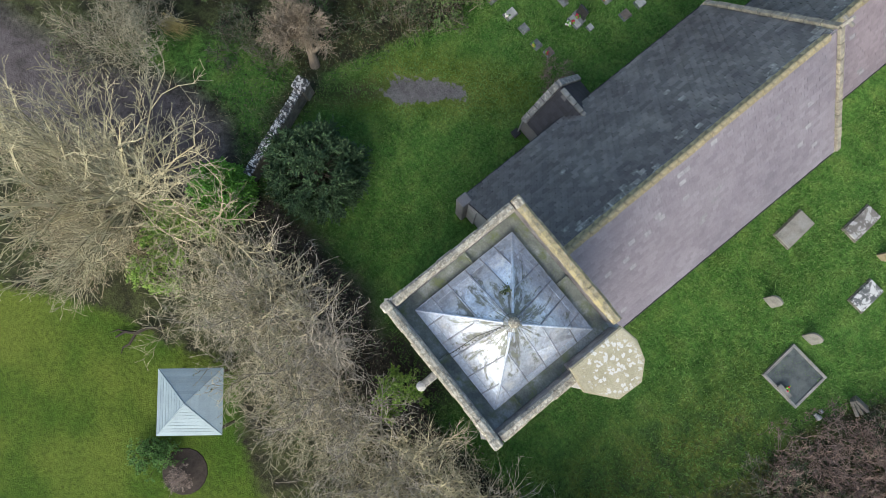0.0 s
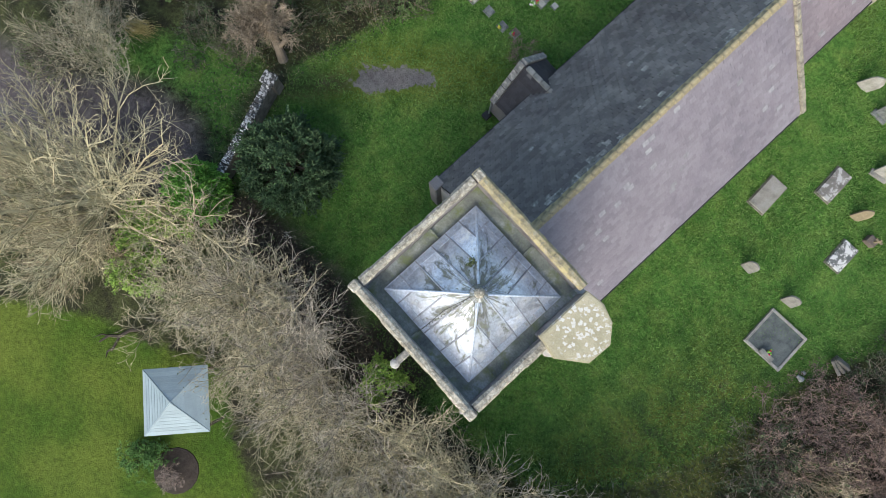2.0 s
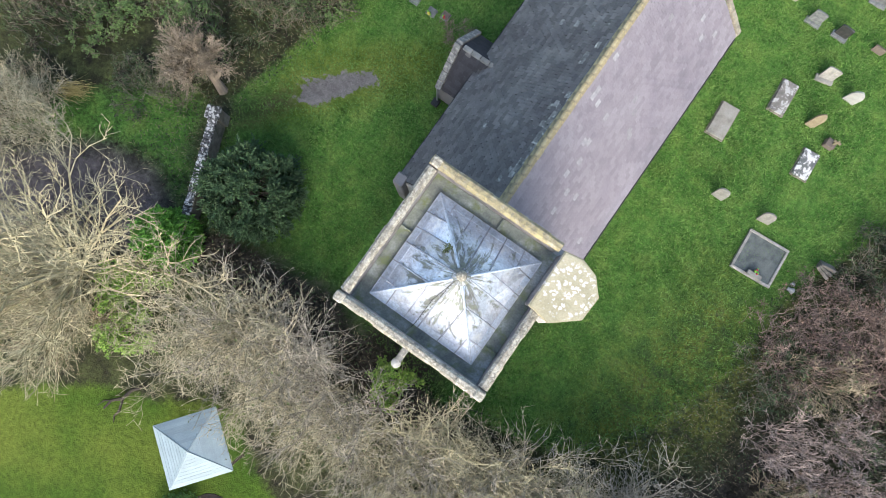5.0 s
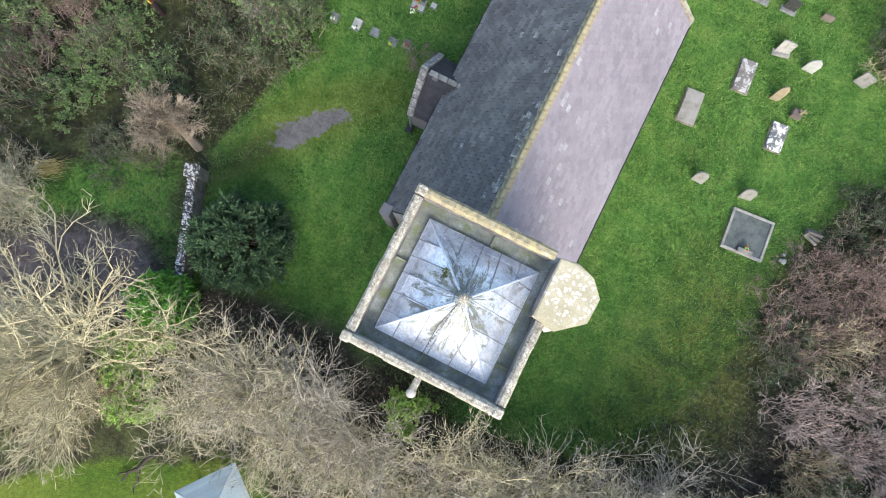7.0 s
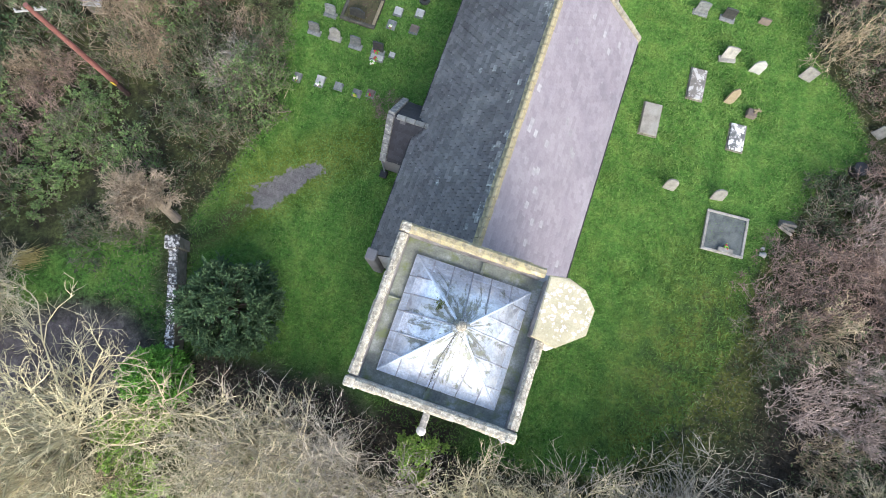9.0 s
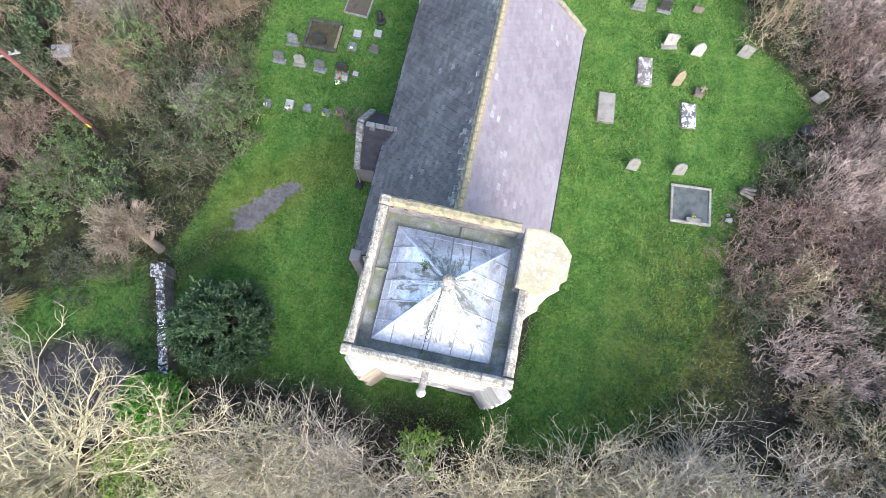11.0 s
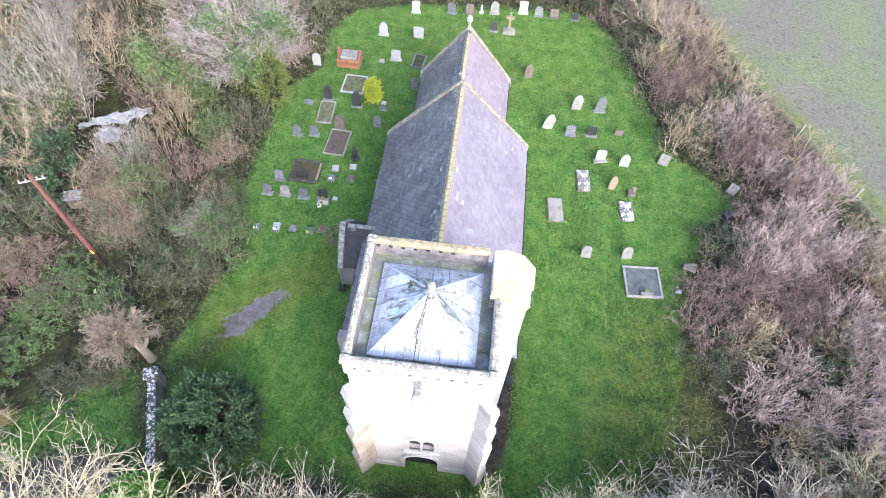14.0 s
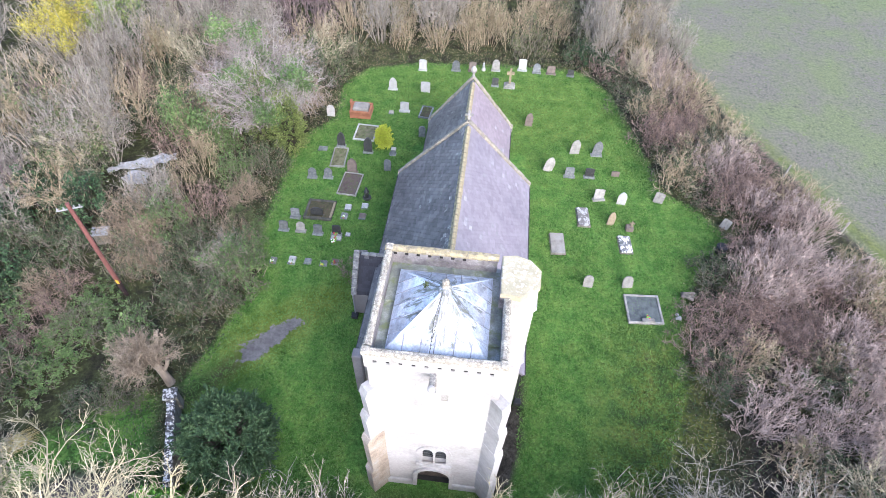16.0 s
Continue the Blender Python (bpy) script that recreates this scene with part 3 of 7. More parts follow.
part("floor", to_tower(box(TX0 + 0.7, TX1 - 0.7, TY0 + 0.2, TY1 - 0.7, -0.05, 0.04)), M["dark"], tower)
for name, pts, y in (("doorway_arch", arch(0.17, 0.0, 1.75, 1.5, 0.9), 0.13), ("west_window_frame", arch(0.2, 3.2, 1.5, 4.6, 0.62), 0.06)):
    outer = arch(0.17, 0.0, 2.15, 1.5, 1.12) if name == "doorway_arch" else arch(0.2, 3.1, 1.75, 4.6, 0.78)
    if name == "doorway_arch":
        ring = outer[1:] + outer[:1] + pts[:1] + pts[1:][::-1]
        bm = slab(ring, [], 0.2, axes((0, TY0 - y, 0), X, Z, Y))
    else:
        bm = slab(outer, win_holes, 0.12, axes((0, TY0 - y, 0), X, Z, Y))
    part(name, to_tower(bm), M["limewash"], tower, "whitened stone surround")
door = part("door", to_tower(slab(door_hole, [], 0.08, axes((0, TY0 + 0.5, 0), X, Z, Y))), M["oak"], tower, "dark weathered oak door in a deep arch")
for i in range(6):
    part("plank", to_tower(box(-0.66 + i * 0.28, -0.4 + i * 0.28, TY0 + 0.47, TY0 + 0.5, 0.03, 1.75, 0.01)), M["oak"], door)
for cx in (-0.13, 0.53):
    pane = part("window_light", to_tower(slab(arch(cx, 3.35, 0.56, 4.55, 0.45), [], 0.02, axes((0, TY0 + 0.25, 0), X, Z, Y))), M["glass"], tower, "dark leaded glass")
    for k in range(4):
        part("glazing_bar", to_tower(box(cx - 0.28, cx + 0.28, TY0 + 0.225, TY0 + 0.25, 3.6 + k * 0.3, 3.62 + k * 0.3)), M["black_iron"], pane)
part("window_sill", to_tower(box(-0.72, 1.12, TY0 - 0.16, TY0 + 0.1, 3.05, 3.2, 0.04)), M["limewash"], tower)
part("belfry_slit", to_tower(box(-0.02, 0.22, TY0 + 0.16, TY0 + 0.2, 10.95, 12.2)), M["stone_grey"], tower, "narrow grey belfry slit")
part("slit_louvre", to_tower(box(0.42, 0.74, TY0 + 0.06, TY0 + 0.1, 10.2, 10.85)), M["grave_pale"], tower, "pale blocked slit window")
part("string_course", to_tower(box(TX0 - 0.07, TX1 + 0.07, TY0 - 0.07, TY1 + 0.07, 7.75, 7.92, 0.05)), M["limewash"], tower)
part("cornice", to_tower(box(TX0 - 0.1, TX1 + 0.1, TY0 - 0.1, TY1 + 0.1, 12.62, 12.8, 0.05)), M["limewash"], tower)


def buttress(cx, cy, ang, lip=0.04, keep=0.0, drop=0.18):
    """A diagonal buttress of five stages with sloped offsets."""
    b = new("buttress")
    b.parent = tower
    for i, (z0, z1, out, wide) in enumerate(((-0.1, 2.6, 1.0, 0.86), (2.6, 6.2, 0.9, 0.82), (6.2, 8.5, 0.76, 0.78), (8.5, 10.6, 0.6, 0.74))):
        out, wide = out + keep * (i - 1), wide * (0.62 if keep else 0.66)
        prof = [(-0.4, z0), (out, z0), (out, z1 - 0.1), (out + lip, z1 - 0.1), (out + lip, z1), (out - drop, z1 + 0.38), (-0.4, z1 + 0.38)]
        if i:
            prof = [(-0.4, z0 + 0.385), (out - 0.06, z0 + 0.385)] + prof[2:]
        bm = slab(prof, [], wide, axes((0, wide / 2, 0), X, Z, -Y))
        m = Matrix.Translation((cx - 0.12, cy - 0.1, 0)) @ Matrix.Rotation(ang, 4, "Z")
        bmesh.ops.transform(bm, matrix=m, verts=bm.verts)
        part("stage", bm, M["stone_warm" if ang < 4.2 and i < 2 else "limewash"], b)


buttress(TX0 + 0.15, TY0 + 0.15, radians(225), 0.02, 0.0, 0.13)
buttress(TX1 - 0.15, TY0 + 0.15, radians(315), 0.012, 0.07, 0.08)

# parapet with drain slots, copings of single stones
PX0, PX1, PY0, PY1 = -2.64, 2.88, -2.64, 2.84


def slots(n, a, b, z):
    return [[(u - 0.08, z), (u + 0.08, z), (u + 0.08, z + 0.2), (u - 0.08, z + 0.2)] for u in np.linspace(a, b, n)]


par_w = part("parapet_west", to_tower(slab([(PX0, 12.78), (PX1, 12.78), (PX1, 13.58), (PX0, 13.58)], slots(10, -2.2, 2.35, 13.0), 0.26, axes((0, PY0, 0), X, Z, Y))), M["limewash"], tower, "limewashed parapet pierced by small drain slots")
par_e = part("parapet_east", to_tower(slab([(PX0, 12.78), (2.25, 12.78), (2.25, 13.6), (PX0, 13.6)], slots(7, -2.25, 0.8, 13.36), 0.26, axes((0, PY1 - 0.26, 0), X, Z, Y))), M["parapet_in"], tower)
par_n = part("parapet_north", to_tower(box(PX0, PX0 + 0.26, PY0 + 0.262, PY1 - 0.262, 12.78, 13.58)), M["parapet_in"], tower)
par_s = part("parapet_south", to_tower(box(PX1 - 0.26, PX1, PY0 + 0.262, 1.0, 12.78, 13.56)), M["parapet_in"], tower)


# dark blocks added inside the open slots to stand for the shade in them
for u in np.linspace(-2.2, 2.35, 10):
    part("slot_back", to_tower(box(u - 0.079, u + 0.079, PY0 + 0.06, PY0 + 0.2, 13.001, 13.199)), M["dark"], par_w)
for u in np.linspace(-2.25, 0.8, 7):
    part("slot_back", to_tower(box(u - 0.079, u + 0.079, PY1 - 0.22, PY1 - 0.1, 13.361, 13.559)), M["dark"], par_e)


def coping(parent, a, b, n, wide, z, mat, h=0.2):
    """n coping stones with weathered tops from a to b."""
    a, b = Vector((*a, 0)), Vector((*b, 0))
    u = (b - a).normalized()
    w = Vector((-u.y, u.x, 0))
    cuts = [i / n + (random.uniform(-0.18, 0.18) / n if 0 < i < n else 0) for i in range(n + 1)]
    for c0, c1 in zip(cuts, cuts[1:]):
        p, q = a.lerp(b, c0) + u * 0.004, a.lerp(b, c1) - u * 0.004
        dz, dw = random.uniform(-0.02, 0.025), random.uniform(-0.025, 0.02)
        k = wide / 2 + dw
        vs = [e + w * s + Z * (z + t) for e in (p, q) for s, t in ((-k, 0), (k, 0), (k, h * 0.55), (k * 0.45, h + dz), (-k * 0.45, h + dz), (-k, h * 0.55))]
        vs = [v - Vector((0.12, 0.1, 0)) for v in vs] if parent.parent is tower else vs
        bm = bmesh.new()
        vv = [bm.verts.new(v) for v in vs]
        bm.faces.new(vv[:6])
        bm.faces.new(vv[6:][::-1])
        for i in range(6):
            j = (i + 1) % 6
            bm.faces.new((vv[i], vv[j], vv[6 + j], vv[6 + i]))
        part("coping_stone", bm, mat, parent)


coping(par_w, (PX0 - 0.05, PY0 + 0.12), (PX1 + 0.05, PY0 + 0.12), 11, 0.31, 13.585, M["stone"])
coping(par_n, (PX0 + 0.12, PY0 + 0.34), (PX0 + 0.12, PY1 - 0.36), 10, 0.31, 13.585, M["stone"])
coping(par_e, (PX0 - 0.05, PY1 - 0.12), (2.3, PY1 - 0.12), 11, 0.34, 13.605, M["stone_gold"])
coping(par_s, (PX1 - 0.12, PY0 + 0.34), (PX1 - 0.12, 1.0), 8, 0.31, 13.565, M["stone"])
for x, y in ((PX0 + 0.1, PY0 + 0.1), (PX1 - 0.11, PY0 + 0.11), (PX0 + 0.14, PY1 - 0.14)):
    part("corner_block", to_tower(box(x - 0.17, x + 0.17, y - 0.17, y + 0.17, 13.6, 13.84, 0.05)), M["stone"], tower)

# gutter and lead cap
part("gutter", to_tower(box(PX0 + 0.262, PX1 - 0.262, PY0 + 0.262, PY1 - 0.262, 12.7, 12.83)), M["gutter"], tower, "dark mossy lead gutter behind the parapet")
CX, CY, CR, CZ0, CZ1 = 0.1, 0.06, 2.0, 12.98, 14.62
APEX = Vector((0.24, 0.1, CZ1))
curb = part("roof_curb", to_tower(box(CX - CR - 0.03, CX + CR + 0.03, CY - CR - 0.03, CY + CR + 0.03, 12.832, 12.97, 0.02)), M["lead"], tower)
cap = new("lead_roof")
cap.parent = tower
tagged(cap, "low pyramid of weathered blue-grey lead sheets with rolls")
corners = [Vector((CX + sx * CR, CY + sy * CR, CZ0)) for sx, sy in ((-1, -1), (1, -1), (1, 1), (-1, 1))]
rng = random.Random(4)
bm = bmesh.new()
base = [bm.verts.new(c - Vector((0.12, 0.1, 0.03))) for c in corners]
tip = bm.verts.new(APEX - Vector((0.12, 0.1, 0.035)))
bm.faces.new(base[::-1])
for i in range(4):
    bm.faces.new((base[i], base[(i + 1) % 4], tip))
part("boarding", bm, M["lead_dark"], cap)
for i in range(4):
    a, b = corners[i], corners[(i + 1) % 4]
    nrm = (b - a).cross(APEX - a).normalized()
    cuts = [0, 0.17 + rng.uniform(-0.02, 0.02), 0.34, 0.5 + rng.uniform(-0.03, 0.03), 0.67, 0.84, 1]
    for j, (c0, c1) in enumerate(zip(cuts, cuts[1:])):
        # each bay runs up to the hip; sheets lap over one another
        def up(c, h):
            base = a.lerp(b, c)
            inward = (APEX - (a + b) / 2)
            return base + inward * h
        h0, h1 = min(c0, 1 - c0) * 2, min(c1, 1 - c1) * 2
        laps = [0, 0.42 + rng.uniform(-0.08, 0.08), 1.0] if max(h0, h1) > 0.55 else [0, 1.0]
        for l0, l1 in zip(laps, laps[1:]):
            lift = nrm * (0.012 + 0.01 * rng.random())
            pts = [up(c0, h0 * l0), up(c1, h1 * l0), up(c1, h1 * l1), up(c0, h0 * l1)]
            if l0 == 0:
                pts[0], pts[1] = up(c0, 0), up(c1, 0)
            if abs(h0) < 1e-6:
                pts = [pts[0], pts[1], pts[2]] if l0 == 0 else pts
            if abs(h1) < 1e-6:
                pts = [pts[0], pts[1], pts[3]] if l0 == 0 else pts
            bm = bmesh.new()
            top = [bm.verts.new(p + lift - Vector((0.12, 0.1, 0))) for p in pts]
            low = [bm.verts.new(p - nrm * 0.03 - Vector((0.12, 0.1, 0))) for p in pts]
            try:
                bm.faces.new(top)
                bm.faces.new(low[::-1])
                for k in range(len(top)):
                    n2 = (k + 1) % len(top)
                    bm.faces.new((top[k], low[k], low[n2], top[n2]))
                dark = rng.random() < 0.1
                part("lead_sheet", bm, M["lead"], cap)
            except ValueError:
                bm.free()
        if 0 < j:
            p, q = up(c0, 0.0) + nrm * 0.02, up(c0, h0 * 0.97) + nrm * 0.02
            off = Vector((0.12, 0.1, 0))
            part("lead_roll", tube([p - off, q - off], [0.03, 0.024], 6), M["lead_joint"], cap)
    off = Vector((0.12, 0.1, 0))
    part("eave_roll", tube([a + Z * 0.02 - off, b + Z * 0.02 - off], [0.03, 0.03], 6), M["lead"], cap)
    # a broad band of lead dressed over the hip, and short sheets along the eave
    m_in = (APEX - (a + b) / 2)
    for s0, s1, flip in ((a, b, 1), (b, a, -1)):
        along = (s1 - s0).normalized()
        q = [s0 + along * 0.02, s0 + along * 0.36, APEX + along * 0.13 - Z * 0.1, APEX - Z * 0.06]
        bm = bmesh.new()
        top = [bm.verts.new(p + nrm * 0.034 - off) for p in q]
        low = [bm.verts.new(p + nrm * 0.012 - off) for p in q]
        bm.faces.new(top)
        bm.faces.new(low[::-1])
        for k in range(4):
            bm.faces.new((top[k], low[k], low[(k + 1) % 4], top[(k + 1) % 4]))
        part("hip_band", bm, M["lead_pale"], cap)
    for k in range(5):
        c0, c1 = 0.1 + 0.16 * k + rng.uniform(-0.01, 0.01), 0.1 + 0.16 * (k + 1) - 0.006
        bm = bmesh.new()
        q = [a.lerp(b, c0), a.lerp(b, c1), a.lerp(b, c1) + m_in * 0.11, a.lerp(b, c0) + m_in * 0.11]
        top = [bm.verts.new(p + nrm * (0.032 + 0.004 * (k % 2)) - off) for p in q]
        low = [bm.verts.new(p + nrm * 0.01 - off) for p in q]
        bm.faces.new(top)
        bm.faces.new(low[::-1])
        for j in range(4):
            bm.faces.new((top[j], low[j], low[(j + 1) % 4], top[(j + 1) % 4]))
        part("eave_sheet", bm, M["lead_pale"], cap)
    part("hip_roll", tube([a + Z * 0.03 - off, APEX + Z * 0.03 - off], [0.04, 0.038], 8), M["lead_pale"], cap)
for k, (x0, y0, x1, y1) in enumerate(((0.28, 2.05, 0.4, 2.55), (-0.2, -2.4, -0.06, -1.95), (2.08, -1.28, 2.6, -1.2), (-2.38, 0.42, -1.92, 0.48))):
    part("gutter_step", to_tower(box(x0, x1, y0, y1, 12.832, 12.93, 0.01)), M["gutter"], tower)
off = Vector((0.12, 0.1, 0))
strap = [APEX + Vector((-0.1, -0.2, 0.02)), Vector((-0.1, -0.95, 13.88)), Vector((-0.14, -1.9, 13.12)), Vector((-0.16, -2.02, 12.95)), Vector((-0.18, -2.36, 12.85))]
part("lightning_cable", tube([p - off for p in strap], [0.011] * 5, 5), M["black_iron"], tower, "dark braided lightning cable")
clip_rng = random.Random(8)
for k in range(16):
    p = strap[0].lerp(strap[2], (k + 0.5) / 16)
    part("cable_clip", to_tower(box(p.x - 0.022, p.x + 0.022, p.y - 0.02, p.y + 0.02, p.z - 0.02, p.z + 0.022)), M["lead_dark"], tower)
fin = part("finial", to_tower(lathe([(0.16, 14.5), (0.17, 14.7), (0.11, 14.78), (0.1, 14.84), (0.15, 14.9), (0.16, 14.98), (0.12, 15.06), (0.05, 15.1)], 10, 0.22, 0.14)), M["stone"], tower, "weathered stone finial at the apex")
part("finial_collar", to_tower(lathe([(0.3, 14.45), (0.27, 14.62), (0.17, 14.7)], 10, 0.22, 0.12)), M["lead"], tower)


def spout(x, y, ang, name="gargoyle"):
    """A long carved water spout below the parapet."""
    bm = slab([(0, 12.35), (0.45, 12.5), (0.74, 12.6), (0.8, 12.72), (0.72, 12.84), (0.4, 12.82), (0, 12.76)], [], 0.24, axes((0, 0.12, 0), X, Z, -Y))
    bmesh.ops.bevel(bm, geom=list(bm.edges), offset=0.03, segments=1, affect="EDGES")
    bmesh.ops.transform(bm, matrix=Matrix.Translation((x - 0.12, y - 0.1, 0)) @ Matrix.Rotation(ang, 4, "Z"), verts=bm.verts)
    body = part(name, bm, M["stone_grey"], tower, "grey weathered stone water spout")
    part("head", lathe([(0.06, 12.58), (0.15, 12.64), (0.17, 12.74), (0.13, 12.84), (0.04, 12.88)], 9, x - 0.12 + 0.78 * math.cos(ang), y - 0.1 + 0.78 * math.sin(ang)), M["limewash"], body, "whitened spout head")


spout(0.1, TY0, radians(-90))

# stair turret at the corner by the nave
tur = [(2.45, 0.66), (3.25, 0.54), (4.04, 1.2), (4.08, 2.05), (3.64, 2.56), (3.05, 2.76), (2.45, 2.66)]


def round_turret(k):
    return [(3.2 + (x - 3.2) * k, 1.66 + (y - 1.66) * k) for x, y in tur]


turret = part("stair_turret", to_tower(prism(round_turret(0.97), 0, 13.66)), M["limewash"], tower, "limewashed many-sided stair turret")
part("turret_cap", to_tower(prism(round_turret(1.03), 13.66, 13.92, 0.99, 0.04)), M["turret_cap"], turret, "flat cap stone blotched with white lichen")
for z in (12.3, 7.8):
    part("turret_band", to_tower(prism(round_turret(1.1), z, z + 0.16, 0.97)), M["limewash"], turret)
part("turret_door_block", to_tower(box(2.42, 2.75, 0.64, 2.58, 12.84, 13.85, 0.03)), M["parapet_in"], turret)

# ---- nave ----
RX, RZ, EZ, NY0, NY1 = -0.1, 8.75, 3.7, 2.765, 18.55
EN, ES = -4.98, 4.62
nave = thing("church_nave", 0, 10.7, 0, "long stone church nave under a steep slate roof", "church")
NA = Matrix.Translation((0, -10.7, 0))


def lay(bm, m, name, mat, parent, label=""):
    bmesh.ops.transform(bm, matrix=m, verts=bm.verts)
    return part(name, bm, mat, parent, label)


lay(box(EN + 0.3, EN + 1.0, NY0, NY1, 0, EZ), NA, "north_wall", M["limewash"], nave)
south_holes = [[(u - 0.5, 1.2), (u + 0.5, 1.2), (u + 0.5, 2.7), (u - 0.5, 2.7)] for u in (6.5, 11, 15.5)]
lay(slab([(NY0, 0), (NY1, 0), (NY1, EZ), (NY0, EZ)], south_holes, 0.7, axes((ES - 1.0, 0, 0), Y, Z, X)), NA, "south_wall", M["limewash"], nave)
for u in (6.5, 11, 15.5):
    lay(box(ES - 0.6, ES - 0.56, u - 0.5, u + 0.5, 1.2, 2.7), NA, "window", M["glass"], nave, "dark leaded glass")
gable = [(EN + 0.3, 0), (ES - 0.3, 0), (ES - 0.3, EZ), (RX, RZ - 0.25), (EN + 0.3, EZ)]
for y, name in ((NY0 + 0.1, "west_gable"), (NY1, "east_gable")):
    lay(slab(gable, [], 0.6, axes((0, y, 0), X, Z, Y if name == "west_gable" else -Y) if name == "west_gable" else axes((0, NY1 - 0.6, 0), X, Z, Y)), NA, name, M["limewash"], nave)


def roof_side(parent, m, y0, y1, eave, ridge, mats, near, wide=0.34, gauge=0.24, name="roof", label="", weather=lambda h: 0.005 + 2.6 * max(0.0, h - 0.8)):
    """One slope: a deck, and slates in courses that lap; those before near are pieces of their own."""
    e, r = Vector((eave[0], 0, eave[1])), Vector((ridge[0], 0, ridge[1]))
    run = (r - e).length
    up = (r - e).normalized()
    nrm = up.cross(Y) if up.x < 0 else Y.cross(up)
    nrm = nrm if nrm.z > 0 else -nrm
    bm = bmesh.new()
    base = [e - nrm * 0.03, r - nrm * 0.03, r - nrm * 0.16, e - nrm * 0.16]
    lo = [bm.verts.new(p + Y * y0) for p in base]
    hi = [bm.verts.new(p + Y * y1) for p in base]
    bm.faces.new(lo)
    bm.faces.new(hi[::-1])
    for i in range(4):
        bm.faces.new((lo[i], lo[(i + 1) % 4], hi[(i + 1) % 4], hi[i]))
    deck = lay(bm, m, name, M["dark"] if mats[1] is M["slate_n_far"] else mats[1], parent, label)
    R = random.Random(int(run * 1000) + int(y0 * 10))
    rows, shapes, odd, far_v, far_f, far_m, count = int(run / gauge) + 1, [], [], [], [], [], 0
    for k in range(4):
        w, h = wide - (0.004 if mats[0] in (M["slate_s"], M["slate_pink"]) else 0.014) - 0.004 * k, gauge * 1.35
        t0, t1 = (0.017 + 0.003 * k if mats[0] in (M["slate_s"], M["slate_pink"]) else 0.038 + 0.008 * k), 0.004
        vs = [(-w / 2, 0, t0), (w / 2, 0, t0), (w / 2, h, t1), (-w / 2, h, t1), (-w / 2, 0, t0 - 0.016), (w / 2, 0, t0 - 0.016), (w / 2, h, t1 - 0.012), (-w / 2, h, t1 - 0.012)]
        shapes.append(mesh_of("slate", vs, [(0, 1, 2, 3), (7, 6, 5, 4), (0, 4, 5, 1), (1, 5, 6, 2), (2, 6, 7, 3), (3, 7, 4, 0)], mats[0]))
        odd.append(mesh_of("slate", vs, [(0, 1, 2, 3), (7, 6, 5, 4), (0, 4, 5, 1), (1, 5, 6, 2), (2, 6, 7, 3), (3, 7, 4, 0)], mats[2]))
    for i in range(rows):
        y = y0 + (wide / 2 if i % 2 else 0.0)
        while y < y1 + wide / 2 - 0.05:
            c = min(max(y, y0 + wide / 2), y1 - wide / 2)
            s = min(i * gauge, run - gauge)
            frame_m = axes(e + up * (s - 0.02 + R.uniform(-0.012, 0.012)) + Y * (c + R.uniform(-0.008, 0.008)), Y, up, Y.cross(up)) if Y.cross(up).z > 0 else axes(e + up * (s - 0.02 + R.uniform(-0.012, 0.012)) + Y * (c + R.uniform(-0.008, 0.008)), -Y, up, (-Y).cross(up))
            frame_m = frame_m @ Matrix.Rotation(R.uniform(-0.02, 0.02), 4, "Z")
            k = R.randrange(4)
            strange = R.random() < weather(i / rows) * (2.4 if noise.noise(Vector((c * 0.45, i * 0.16, y0))) > 0.04 else 0.3) if weather(1) > 0.1 else noise.noise(Vector((c * 1.5, i * 0.7, y0 + 3))) > 0.54
            if c < near and count < 300:
                ob = new("slate", (odd if strange else shapes)[k])
                ob.parent = deck
                ob.matrix_local = m @ frame_m
                count += 1
            else:
                b = len(far_v)
                far_v += [tuple(m @ frame_m @ v.co) for v in shapes[k].vertices]
                far_f += [tuple(b + q for q in p.vertices) for p in shapes[k].polygons]
                far_m += [int(strange)] * 6
            y += wide
    rest = new("slating", mesh_of("slating", far_v, far_f, [mats[1], mats[2]]))
    rest.data.polygons.foreach_set("material_index", far_m)
    rest.parent = deck
    tagged(rest, kind="stuff")
    return deck


north_roof = roof_side(nave, NA, NY0 + 0.02, NY1 - 0.2, (EN, EZ), (RX, RZ), (M["slate_n"], M["slate_n_far"], M["slate_lichen"]), 6.6, name="north_roof", label="dark mossy slates")
south_roof = roof_side(nave, NA, NY0 + 0.02, NY1 - 0.2, (ES, EZ), (RX, RZ), (M["slate_s"], M["slate_s_far"], M["slate_pale"]), 6.6, name="south_roof", label="smooth lavender-grey slates", weather=lambda h: 0.035)


